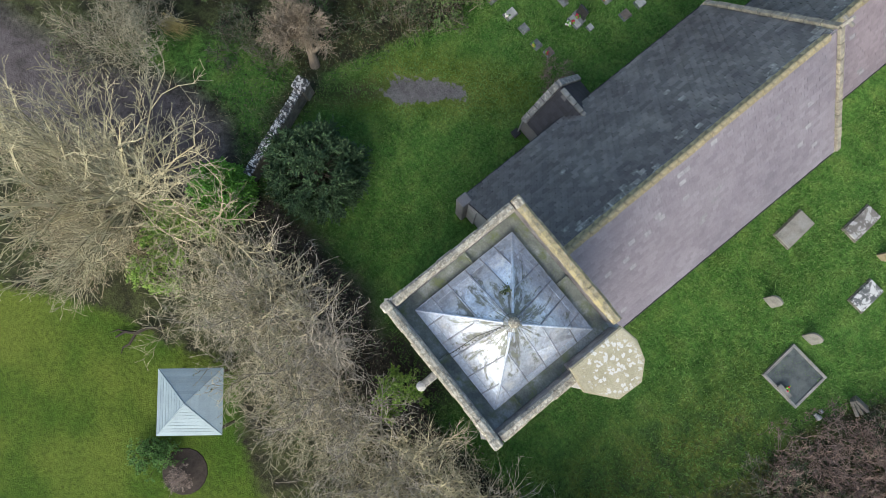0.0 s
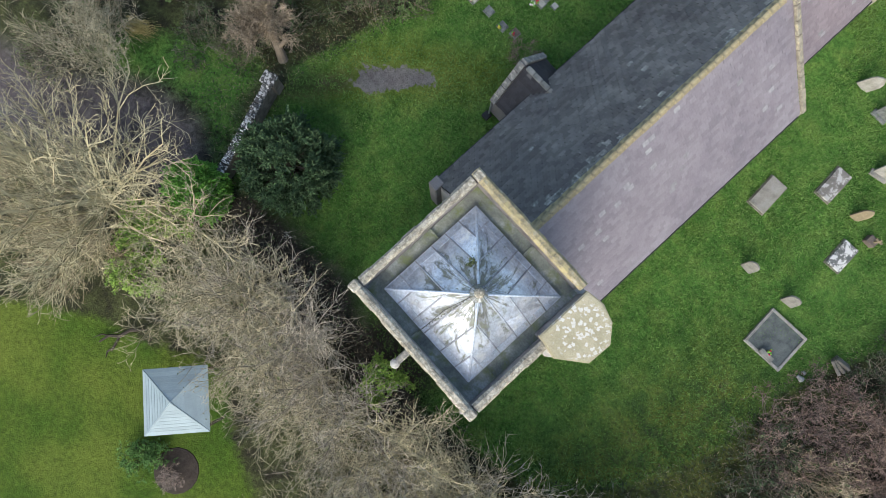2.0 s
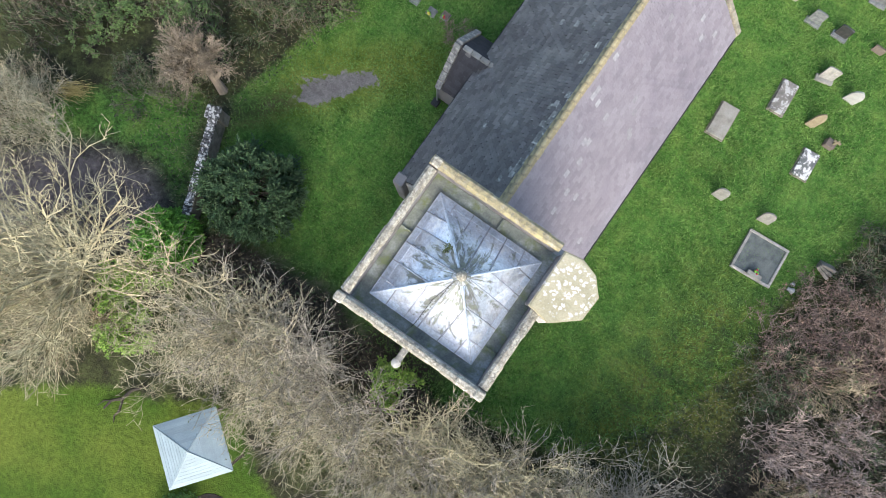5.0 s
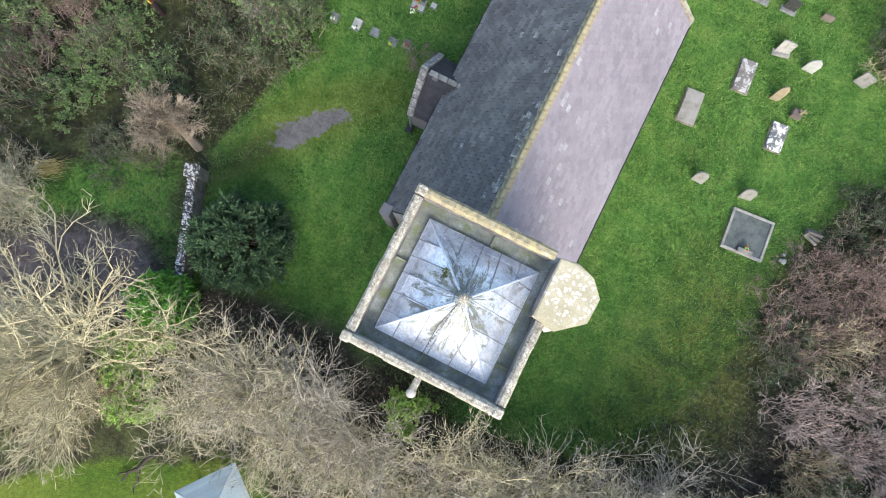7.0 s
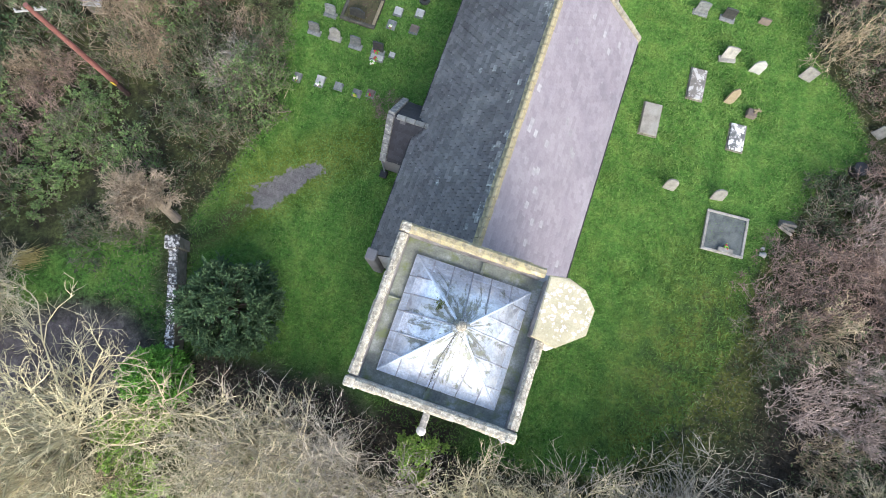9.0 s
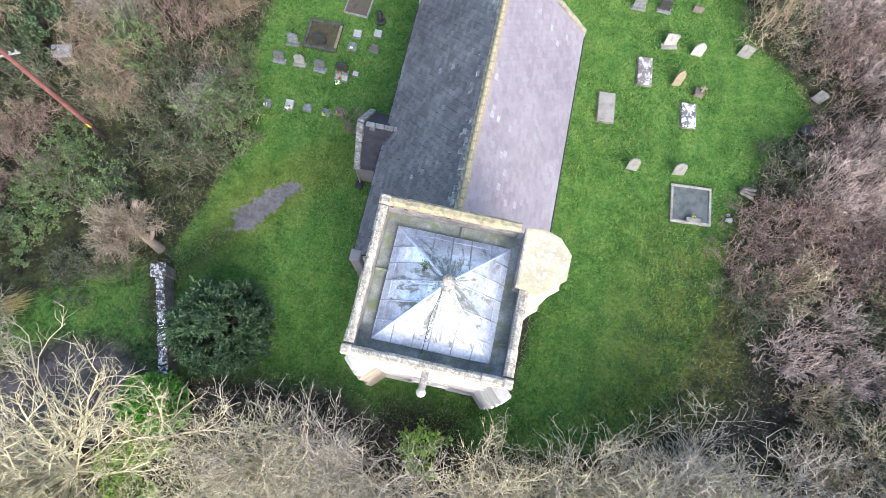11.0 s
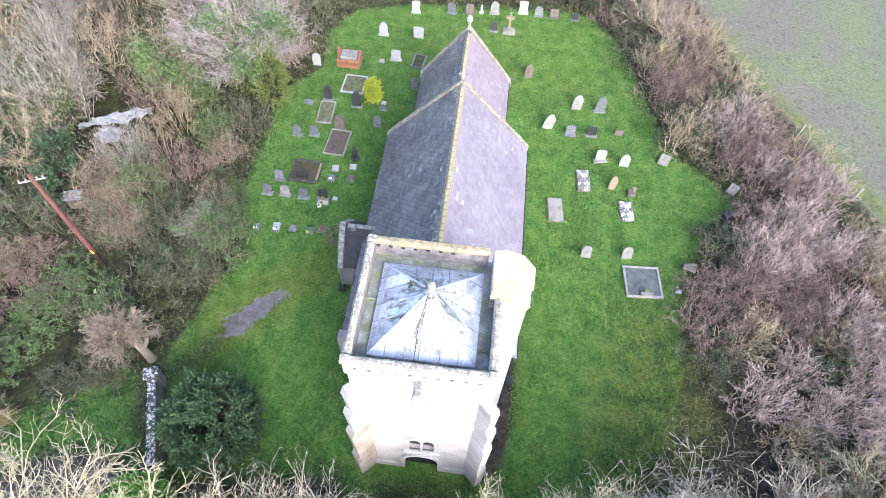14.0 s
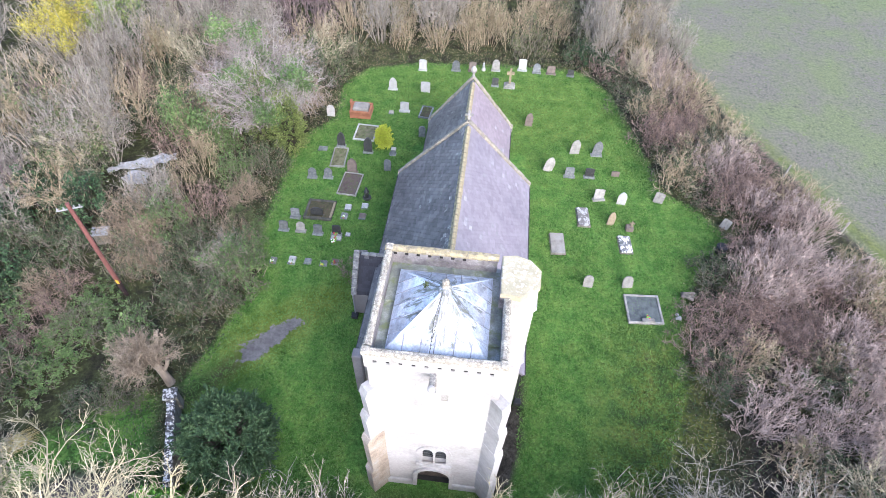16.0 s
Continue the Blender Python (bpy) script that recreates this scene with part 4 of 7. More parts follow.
def ridge_tiles(parent, m, x, z, y0, y1, mat, step=0.46):
    n = int((y1 - y0) / step)
    me = []
    for k in range(2):
        bm = bmesh.new()
        L = step - 0.012
        prof = [(-0.2, -0.17), (-0.05, 0.045 + 0.008 * k), (0.05, 0.045 + 0.008 * k), (0.2, -0.17), (0.18, -0.2), (0, -0.02), (-0.18, -0.2)]
        a = [bm.verts.new((u, 0, v)) for u, v in prof]
        b = [bm.verts.new((u, L, v)) for u, v in prof]
        bm.faces.new(a)
        bm.faces.new(b[::-1])
        for i in range(7):
            bm.faces.new((a[i], a[(i + 1) % 7], b[(i + 1) % 7], b[i]))
        bmesh.ops.recalc_face_normals(bm, faces=bm.faces)
        d = bpy.data.meshes.new("ridge_tile")
        bm.to_mesh(d)
        bm.free()
        d.materials.append(mat)
        me.append(d)
    for i in range(n):
        ob = new("ridge_tile", me[i % 2])
        ob.parent = parent
        ob.matrix_local = m @ Matrix.Translation((x + random.uniform(-0.012, 0.012), y0 + i * step, z + 0.06 + random.uniform(-0.008, 0.008)))


ridge_tiles(nave, NA, RX, RZ, NY0 + 0.05, NY1 - 0.25, M["stone_gold"])


def gable_coping(parent, m, y, pts, mat, n=9, wide=0.36):
    """Raking coping stones up both sides of a gable."""
    for (x0, z0), (x1, z1) in zip(pts, pts[1:]):
        for i in range(n):
            a, b = (Vector((x0 + (x1 - x0) * k, y, z0 + (z1 - z0) * k)) for k in ((i + 0.02) / n, (i + 0.98) / n))
            u = (b - a).normalized()
            w = Y.cross(u)
            w = w if w.z > 0 else -w
            L = (b - a).length
            bm = box(0, L, -wide / 2 + random.uniform(-0.01, 0.01), wide / 2, -0.06, 0.12 + random.uniform(-0.015, 0.02), 0.025, m @ axes(a, u, w.cross(u), w))
            part("coping_stone", bm, mat, parent)


gable_coping(nave, NA, NY1 - 0.05, [(ES + 0.05, EZ - 0.02), (RX, RZ + 0.14), (EN - 0.05, EZ - 0.02)], M["stone_rake"], 9, 0.27)
for x in (ES - 0.05, EN + 0.05):
    lay(box(x - 0.16, x + 0.13, NY1 - 0.25, NY1 + 0.12, EZ - 0.4, EZ + 0.06, 0.04), NA, "kneeler", M["stone"], nave)
lay(box(EN - 0.1, EN + 0.45, NY0 - 0.35, NY0 + 0.25, 0, EZ + 0.55, 0.05), NA, "west_kneeler", M["render"], nave)
lay(box(RX - 0.07, RX + 0.07, NY1 - 0.12, NY1 + 0.02, RZ + 0.2, RZ + 0.95, 0.02), NA, "gable_cross", M["grave_pale"], nave, "pale stone gable cross")
lay(box(RX - 0.28, RX + 0.28, NY1 - 0.11, NY1 + 0.01, RZ + 0.55, RZ + 0.7, 0.02), NA, "cross_arm", M["grave_pale"], nave)
for x in (ES + 0.05, EN - 0.05):
    lay(box(x - 0.06, x + 0.06, NY0 + 0.1, NY1 - 0.3, EZ - 0.2, EZ - 0.08, 0.02), NA, "rain_gutter", M["black_iron"], nave, "black iron rain gutter")
lay(tube([(4.68, 2.95, EZ - 0.2), (4.45, 2.95, EZ - 0.5), (4.45, 2.95, 0.15)], [0.05, 0.05, 0.05]), NA, "downpipe", M["black_iron"], nave)
lay(box(4.45, 4.85, 2.7, 3.1, 0, 0.3, 0.02), NA, "gully", M["black_iron"], nave)

# ---- chancel ----
CRX, CRZ, CEZ, CY1 = -0.3, 7.15, 2.95, 26.2
CN, CS = -3.65, 3.05
chancel = thing("church_chancel", 0, 22.4, 0, "lower stone chancel with a slate roof and gable cross", "church")
CA = Matrix.Translation((0, -22.4, 0))
lay(box(CN + 0.3, CN + 0.9, NY1 + 0.005, CY1, 0, CEZ), CA, "north_wall", M["limewash"], chancel)
lay(box(CS - 0.9, CS - 0.3, NY1 + 0.005, CY1, 0, CEZ), CA, "south_wall", M["limewash"], chancel)
lay(slab([(CN + 0.3, 0), (CS - 0.3, 0), (CS - 0.3, CEZ), (CRX, CRZ - 0.25), (CN + 0.3, CEZ)], [], 0.6, axes((0, CY1 - 0.6, 0), X, Z, Y)), CA, "east_gable", M["limewash"], chancel)
roof_side(chancel, CA, NY1 + 0.05, CY1 - 0.2, (CN, CEZ), (CRX, CRZ), (M["slate_n"], M["slate_n_far"], M["slate_lichen"]), 0, name="north_roof", label="dark mossy slates")
roof_side(chancel, CA, NY1 + 0.05, CY1 - 0.2, (CS, CEZ), (CRX, CRZ), (M["slate_pink"], M["slate_pink"], M["slate_pale"]), 0, name="south_roof", label="pinkish lavender slates", weather=lambda h: 0.03)
ridge_tiles(chancel, CA, CRX, CRZ, NY1 + 0.1, CY1 - 0.3, M["stone_gold"])
gable_coping(chancel, CA, CY1 - 0.05, [(CS + 0.05, CEZ - 0.02), (CRX, CRZ + 0.14), (CN - 0.05, CEZ - 0.02)], M["stone_rake"], 7, 0.24)
for x in (CS - 0.05, CN + 0.05):
    lay(box(x - 0.22, x + 0.22, CY1 - 0.35, CY1 + 0.15, CEZ - 0.45, CEZ + 0.1, 0.04), CA, "kneeler", M["stone"], chancel)
lay(lathe([(0.12, CRZ + 0.15), (0.08, CRZ + 0.45), (0.2, CRZ + 0.62), (0.24, CRZ + 0.8), (0.16, CRZ + 1.0), (0.05, CRZ + 1.1)], 10, CRX, CY1 - 0.05), CA, "gable_finial", M["grave_pale"], chancel, "pale stone ball finial")
for x in (CS + 0.05, CN - 0.05):
    lay(box(x - 0.05, x + 0.05, NY1 + 0.1, CY1 - 0.3, CEZ - 0.18, CEZ - 0.08, 0.02), CA, "rain_gutter", M["black_iron"], chancel)

# ---- north porch ----
porch = thing("church_porch", -5.6, 9.75, 0, "small stone north porch with slate roof and gable coping", "porch")
PA = Matrix.Translation((5.6, -9.75, 0))
PXN, PYA, PYB, PRY, PEZ, PRZ = -6.5, 8.05, 11.55, 9.8, 2.35, 4.35
door_p = arch(PRY, 0, 1.3, 1.6, 0.55)
lay(slab([(PYA + 0.15, 0), (PRY - 0.65, 0), (PRY - 0.65, 1.6), *door_p[3:-1][::-1], (PRY + 0.65, 1.6), (PRY + 0.65, 0), (PYB - 0.15, 0), (PYB - 0.15, PEZ), (PRY, PRZ), (PYA + 0.15, PEZ)], [], 0.45, axes((PXN, 0, 0), Y, Z, X)), PA, "front_gable", M["render"], porch, "gabled front with an arched doorway")
for y0 in (PYA + 0.15, PYB - 0.5):
    lay(box(PXN + 0.452, EN + 0.3, y0, y0 + 0.35, 0, PEZ), PA, "side_wall", M["render"], porch)
for ye, nm in ((PYA, "west_roof"), (PYB, "east_roof")):
    # the slopes run along the porch: laid out as a nave turned by a quarter
    turn_m = PA @ Matrix.Rotation(radians(90), 4, "Z")
    roof_side(porch, turn_m, 4.05, 6.12, (ye, PEZ), (PRY, PRZ), (M["slate_porch"], M["slate_porch"], M["slate_n"]), 9, 0.32, 0.24, nm, "dark grey slates", lambda h: 0.03)
for (ya, za), (yb, zb) in (((PYA - 0.08, PEZ - 0.02), (PRY, PRZ + 0.12)), ((PYB + 0.08, PEZ - 0.02), (PRY, PRZ + 0.12))):
    for i in range(5):
        a, b = (Vector((PXN + 0.2, ya + (yb - ya) * k, za + (zb - za) * k)) for k in ((i + 0.02) / 5, (i + 0.98) / 5))
        u = (b - a).normalized()
        w = X.cross(u)
        w = w if w.z > 0 else -w
        part("coping_stone", box(0, (b - a).length, -0.18, 0.18, -0.05, 0.13, 0.03, PA @ axes(a, u, w.cross(u), w)), M["stone_grey"], porch)
for i in range(4):
    part("ridge_tile", box(PXN + 0.5 + i * 0.5, PXN + 0.98 + i * 0.5, PRY - 0.14, PRY + 0.14, PRZ - 0.02, PRZ + 0.1, 0.04, PA), M["grave_pale"], porch)
lay(tube([(PXN + 0.1, PYA - 0.02, 2.2), (PXN + 0.1, PYA - 0.05, 0.2)], [0.045, 0.045]), PA, "downpipe", M["porcelain"], porch, "pale grey downpipe")
lay(box(PXN - 0.12, PXN + 0.3, PYA - 0.4, PYA + 0.02, 0, 0.25, 0.02), PA, "gully", M["black_iron"], porch)

# ---- churchyard: stones ----
OUTLINES = {
    "round": lambda w, h: [(-w / 2, 0), (w / 2, 0), (w / 2, h - w / 2)] + [(w / 2 * math.cos(a), h - w / 2 + w / 2 * math.sin(a)) for a in (0.5, 1.0, 1.57, 2.1, 2.6)] + [(-w / 2, h - w / 2)],
    "gothic": lambda w, h: [(-w / 2, 0), (w / 2, 0), (w / 2, h * 0.62), (w * 0.4, h * 0.8), (w * 0.2, h * 0.93), (0, h), (-w * 0.2, h * 0.93), (-w * 0.4, h * 0.8), (-w / 2, h * 0.62)],
    "shouldered": lambda w, h: [(-w / 2, 0), (w / 2, 0), (w / 2, h * 0.8), (w * 0.4, h * 0.82), (w * 0.33, h * 0.92), (w * 0.15, h), (-w * 0.15, h), (-w * 0.33, h * 0.92), (-w * 0.4, h * 0.82), (-w / 2, h * 0.8)],
    "square": lambda w, h: [(-w / 2, 0), (w / 2, 0), (w / 2, h * 0.95), (w * 0.25, h), (-w * 0.25, h), (-w / 2, h * 0.95)],
    "cross": lambda w, h: [(-w * 0.16, 0), (w * 0.16, 0), (w * 0.13, h * 0.58), (w / 2, h * 0.58), (w / 2, h * 0.76), (w * 0.13, h * 0.76), (w * 0.13, h), (-w * 0.13, h), (-w * 0.13, h * 0.76), (-w / 2, h * 0.76), (-w / 2, h * 0.58), (-w * 0.13, h * 0.58)],
}


def headstone(x, y, kind, w, h, mat, label, yaw=0, lean=0, side=0, base=True, thick=0.11, posy=None, group="headstones"):
    h, lean = h * (1.08 if x < 0 else 1.16), lean + 6
    t = thing("headstone", x, y, -0.04, label, "headstone", group, yaw=yaw)
    bm = slab(OUTLINES[kind](w, h), [], thick, axes((0, thick / 2, 0), X, Z, -Y))
    bmesh.ops.bevel(bm, geom=[e for e in bm.edges if len(e.link_faces) == 2 and e.calc_face_angle(0) > 0.9], offset=0.012, segments=1, affect="EDGES")
    bmesh.ops.transform(bm, matrix=Matrix.Rotation(radians(-lean), 4, "X") @ Matrix.Rotation(radians(side), 4, "Y"), verts=bm.verts)
    part("tablet", bm, M[mat], t)
    if base:
        part("plinth", box(-w * 0.62, w * 0.62, -0.24, 0.14, 0, 0.14, 0.015), M["grave_grey" if mat == "grave_dark" else mat], t)
    if posy:
        posies(t, 0.0, -0.2, 0.12, posy, 9)
    return t


def posies(parent, x, y, z, mat, n, spread=0.11):
    """Flower heads and leaves in a pot."""
    pot = part("flower_pot", lathe([(0.05, z - 0.04), (0.075, z + 0.1), (0.08, z + 0.12)], 8, x, y), M["terracotta"], parent)
    for col, k in ((mat, n), ("leaf_ivy", 6)):
        bm = bmesh.new()
        for _ in range(k):
            m = Matrix.Translation((x + random.gauss(0, spread * 0.6), y + random.gauss(0, spread * 0.6), z + 0.16 + random.uniform(0, 0.12)))
            bmesh.ops.create_icosphere(bm, subdivisions=1, radius=random.uniform(0.04, 0.075), matrix=m)
        part("blooms" if col == mat else "foliage", bm, M[col], pot)


def tablet(x, y, w, d, mat, label, yaw=0, posy=None, h=0.12):
    t = thing("memorial_tablet", x, y, -0.03, label, "grave marker", "memorial tablets", yaw=yaw)
    part("base", box(-w / 2, w / 2, -d / 2, d / 2, 0, 0.07, 0.012), M["grave_grey"], t)
    bm = slab([(-d * 0.3, 0.071), (d * 0.42, 0.071), (d * 0.42, 0.071 + h), (-d * 0.3, 0.09)], [], w * 0.86, axes((-w * 0.43, 0, 0), Y, Z, X))
    part("sloped_face", bm, M[mat], t)
    if posy:
        posies(t, 0, -d * 0.38, 0.08, posy, 8, 0.09)
    return t


def kerbs(name, x0, x1, y0, y1, mat, bed, label, wide=0.16, h=0.2, yaw=0):
    """A grave plot inside four kerb stones."""
    cx, cy = (x0 + x1) / 2, (y0 + y1) / 2
    t = thing(name, cx, cy, -0.05, label, "grave plot", "kerbed graves", yaw=yaw)
    a, b = (x1 - x0) / 2, (y1 - y0) / 2
    for u0, u1, v0, v1 in ((-a, a, -b, -b + wide), (-a, a, b - wide, b), (-a, -a + wide, -b + wide + 0.01, b - wide - 0.01), (a - wide, a, -b + wide + 0.01, b - wide - 0.01)):
        part("kerb_stone", box(u0, u1, v0, v1, 0, h, 0.02), M[mat], t)
    part("bed", box(-a + wide, a - wide, -b + wide, b - wide, 0, h - 0.07), M[bed], t)
    return t


def ledger(x, y, w, d, mat, label, yaw):
    t = thing("ledger_stone", x, y, -0.03, label, "grave slab", "ledger stones", yaw=yaw)
    part("plinth", box(-w / 2 - 0.06, w / 2 + 0.06, -d / 2 - 0.06, d / 2 + 0.06, 0, 0.1, 0.02), M["old_wall"], t)
    part("slab", box(-w / 2, w / 2, -d / 2, d / 2, 0.1, 0.22, 0.025), M[mat], t)


ledger(7.25, 16.2, 1.02, 2.0, "ledger", "worn grey ledger stone lying in the grass", 4)
ledger(9.3, 19.25, 0.9, 1.95, "ledger_spotted", "dark ledger stone blotched with lichen", 4)
ledger(12.35, 16.75, 0.9, 1.65, "ledger_white", "dark ledger stone with large white lichen patches", 4)
plot = kerbs("kerbed_grave", 11.88, 14.3, 9.72, 12.12, "grave_pale", "chippings", "square double grave with pale kerbs and grey chippings", 0.15, yaw=4)
part("name_block", box(-0.3, 0.55, -1.15, -0.86, 0.2, 0.34, 0.03), M["grave_pale"], plot)
posies(plot, 0.1, -0.75, 0.16, "flower_red", 6)

headstone(9.35, 12.45, "round", 0.68, 0.9, "grave_pale", "weathered round-topped pale headstone", lean=8, base=False)
headstone(12.15, 12.75, "round", 0.74, 0.85, "grave_pale", "squat pale lichened headstone", yaw=8, lean=12, base=False)
for x, y, kind, w, h, mat, label, yaw, lean, side in (
    (10.62, 21.5, "square", 0.82, 0.8, "grave_pale", "pale leaning headstone on a broad plinth", 12, 14, 8),
    (12.4, 21.2, "gothic", 0.7, 1.1, "grave_white", "tall whitened pointed headstone", 0, -4, 0),
    (15.35, 21.75, "square", 0.76, 0.8, "grave_pale", "pale stone leaning beside the hedge", -10, 14, 8),
    (6.5, 24.4, "gothic", 0.8, 1.15, "grave_pale", "white pointed headstone tilting sideways", 10, 8, 18),
    (8.34, 23.95, "square", 0.74, 0.8, "grave_grey", "grey square headstone with plinth", 0, 3, 0),
    (10.0, 24.1, "square", 0.74, 0.75, "grave_dark", "polished black headstone with plinth", 0, 3, 0),
    (12.2, 24.5, "square", 0.66, 0.42, "grave_red", "low brown grave marker", 0, 5, 0),
    (8.85, 26.95, "gothic", 0.8, 1.2, "grave_pale", "pale gothic headstone in the grass", 4, 5, 6),
    (10.75, 27.0, "gothic", 0.8, 1.2, "grave_grey", "dark gothic headstone in the grass", 4, 5, 6),
    (4.8, 30.3, "gothic", 0.66, 1.15, "grave_red", "brown pointed headstone with plinth", 0, 4, 4),
):
    headstone(x, y, kind, w, h, M and mat, label, yaw, lean, side, base=mat in ("grave_grey", "grave_dark") or w > 0.81, group="headstones south of the church")
headstone(11.35, 18.75, "gothic", 0.6, 0.95, "grave_gold", "golden lichened stone leaning in the grass", yaw=20, lean=22, side=22, base=False)
headstone(20.15, 19.6, "square", 0.66, 0.7, "grave_pale", "pale slab leaning under the hedge", yaw=-20, lean=16, side=12, base=False)
urn = thing("grave_marker", 12.8, 18.45, -0.03, "small dark stone block topped by a mossy cross", "grave marker")
part("block", box(-0.28, 0.28, -0.25, 0.25, 0, 0.4, 0.04), M["grave_red"], urn)
bm = slab(OUTLINES["cross"](0.42, 0.5), [], 0.1, axes((0.1, 0.05, 0.4), X, Z, -Y))
part("cross", bm, M["grave_gold"], urn, "yellow lichened cross")
stack = thing("broken_stone_pile", 16.3, 12.6, -0.03, "row of broken grey headstone slabs leaning by the hedge", "stones")
for k in range(3):
    part("slab", box(-0.42, 0.42, -0.1, 0.08, 0.02, 0.55, 0.03, Matrix.Translation((0, 0.2 * k - 0.2, 0)) @ Matrix.Rotation(radians(14 * k - 20), 4, "Z") @ Matrix.Rotation(radians(38), 4, "X")), M["old_wall"], stack)
urn = thing("grave_urn", 15.2, 10.4, -0.03, "small white stone urn fallen beside the grave", "urn")
part("bowl", lathe([(0.14, 0), (0.12, 0.1), (0.2, 0.28), (0.22, 0.42), (0.14, 0.48), (0.05, 0.5)], 10), M["grave_white"], urn).matrix_local = Matrix.Translation((0, 0, 0.16)) @ Matrix.Rotation(radians(78), 4, "Y") @ Matrix.Scale(0.75, 4)
part("lid", lathe([(0.14, 0.0), (0.1, 0.1), (0.02, 0.16)], 10, 0.18, 0.38), M["grave_white"], urn)
binn = thing("compost_bin", 19.4, 17.0, -0.02, "black plastic bin in the hedge shade", "bin")
part("tub", lathe([(0.34, 0), (0.4, 0.6), (0.42, 0.62)], 12), M["black_iron"], binn)
part("lid", lathe([(0.44, 0.621), (0.4, 0.7), (0.1, 0.74)], 12), M["black_iron"], binn)

# north side
tablet(-13.3, 11.85, 0.5, 0.6, "grave_grey", "small grey tablet with a white flower pot", posy="flower_white")
tablet(-11.95, 12.05, 0.55, 0.75, "grave_white", "small white tablet with flowers", posy="flower_white")
tablet(-10.8, 12.1, 0.55, 0.5, "grave_grey", "plain grey memorial tablet")
tablet(-9.63, 12.05, 0.55, 0.5, "grave_grey", "grey memorial tablet with yellow flowers", posy="flower_yellow")
tablet(-8.85, 12.3, 0.5, 0.5, "grave_red", "brown memorial tablet with dark flowers", posy="flower_red")
for x, y, mat, kind in ((-13.4, 14.95, "grave_grey", "square"), (-12.1, 15.0, "grave_pale", "shouldered"), (-10.75, 14.9, "grave_grey", "square"), (-12.9, 16.35, "grave_grey", "square")):
    headstone(x, y, kind, 0.66, 0.78, mat, "grey granite headstone on a plinth" if mat == "grave_grey" else "pale rounded headstone on a plinth", lean=6, group="headstones north of the church")
headstone(-9.35, 15.0, "square", 0.66, 0.8, "grave_dark", "black headstone on white plinth with red flowers", posy="flower_red", lean=5, group="headstones north of the church")
tablet(-9.3, 14.6, 0.85, 0.5, "grave_white", "white stone base before a headstone", posy="flower_red", h=0.04)
tablet(-8.5, 15.05, 0.38, 0.38, "grave_white", "small pale square plaque", h=0.04)
bowl = thing("flower_bowl", -9.42, 14.15, -0.03, "terracotta bowl of white flowers on the grass", "flowers")
posies(bowl, 0, 0, 0.05, "flower_white", 12, 0.14)
mossy = kerbs("kerbed_grave", -12.3, -10.1, 16.25, 18.35, "kerb_moss", "moss_bed", "large mossy plot inside low dark kerbs", 0.2, 0.22)
part("gilded_kerb", box(0.92, 1.1, -0.84, 0.84, 0.221, 0.25, 0.01), M["grave_gold"], mossy, "kerb yellow with lichen")
headstone(-11.3, 16.7, "shouldered", 0.95, 0.75, "grave_dark", "wide dark headstone in a mossy plot", lean=4, group="headstones north of the church")
for x, y, mat in ((-9.1, 17.85, "grave_white"), (-9.2, 16.9, "grave_grey"), (-7.82, 18.15, "grave_white"), (-7.8, 17.05, "grave_red")):
    tablet(x, y, 0.55, 0.6, mat, "pale memorial tablet in the turf" if mat != "grave_red" else "brown memorial tablet in the turf", posy="flower_white" if y < 17 else None)
angel = thing("grave_statue", -7.85, 19.15, -0.03, "dark weathered carved figure on a plinth", "statue")
part("carving", lathe([(0.36, 0), (0.34, 0.16), (0.2, 0.18), (0.17, 0.5), (0.22, 0.75), (0.13, 0.88), (0.1, 0.95), (0.12, 1.06), (0.05, 1.16)], 8), M["grave_dark"], angel)
kerbs("kerbed_grave", -10.3, -8.7, 19.2, 21.8, "grave_pale", "litter_bed", "old grave with pale kerbs and brown leaf litter", 0.08, yaw=-3)
headstone(-9.65, 22.0, "gothic", 0.78, 1.3, "grave_red", "tall brown pointed headstone at the head of a grave", thick=0.18, group="headstones north of the church")
headstone(-12.76, 20.95, "shouldered", 0.66, 0.85, "grave_grey", "grey granite headstone on a plinth", lean=5, group="headstones north of the church")
headstone(-11.47, 21.1, "shouldered", 0.66, 0.85, "grave_grey", "grey granite headstone on a plinth", lean=5, group="headstones north of the church")
headstone(-6.8, 22.6, "round", 0.6, 1.0, "grave_grey", "dark rounded headstone near the nave", base=False, lean=6, group="headstones north of the church")
kerbs("kerbed_grave", -11.75, -10.5, 22.4, 24.85, "grave_pale", "moss_bed_pale", "narrow grave with pale kerbs and yellow moss", 0.1, yaw=3)
headstone(-11.3, 25.2, "gothic", 0.66, 1.3, "grave_dark", "dark gothic headstone at a kerbed grave", thick=0.16, group="headstones north of the church")
tablet(-12.8, 24.6, 0.8, 0.55, "grave_grey", "flat grey stone in the turf", h=0.06)
kerbs("kerbed_grave", -10.5, -8.6, 26.1, 28.3, "grave_white", "moss_bed_pale", "grave with bright white marble kerbs", 0.13, yaw=-2)
headstone(-8.85, 24.7, "gothic", 0.72, 1.4, "grave_dark", "tall dark pointed headstone", thick=0.18, group="headstones north of the church")
tablet(-6.75, 25.3, 0.45, 0.4, "grave_white", "small white plaque by the shrub")
tablet(-6.72, 24.7, 0.6, 0.45, "grave_grey", "grey memorial tablet by the shrub")
tomb = thing("chest_tomb", -10.5, 30.0, -0.03, "orange brick chest tomb with a stone top", "tomb")
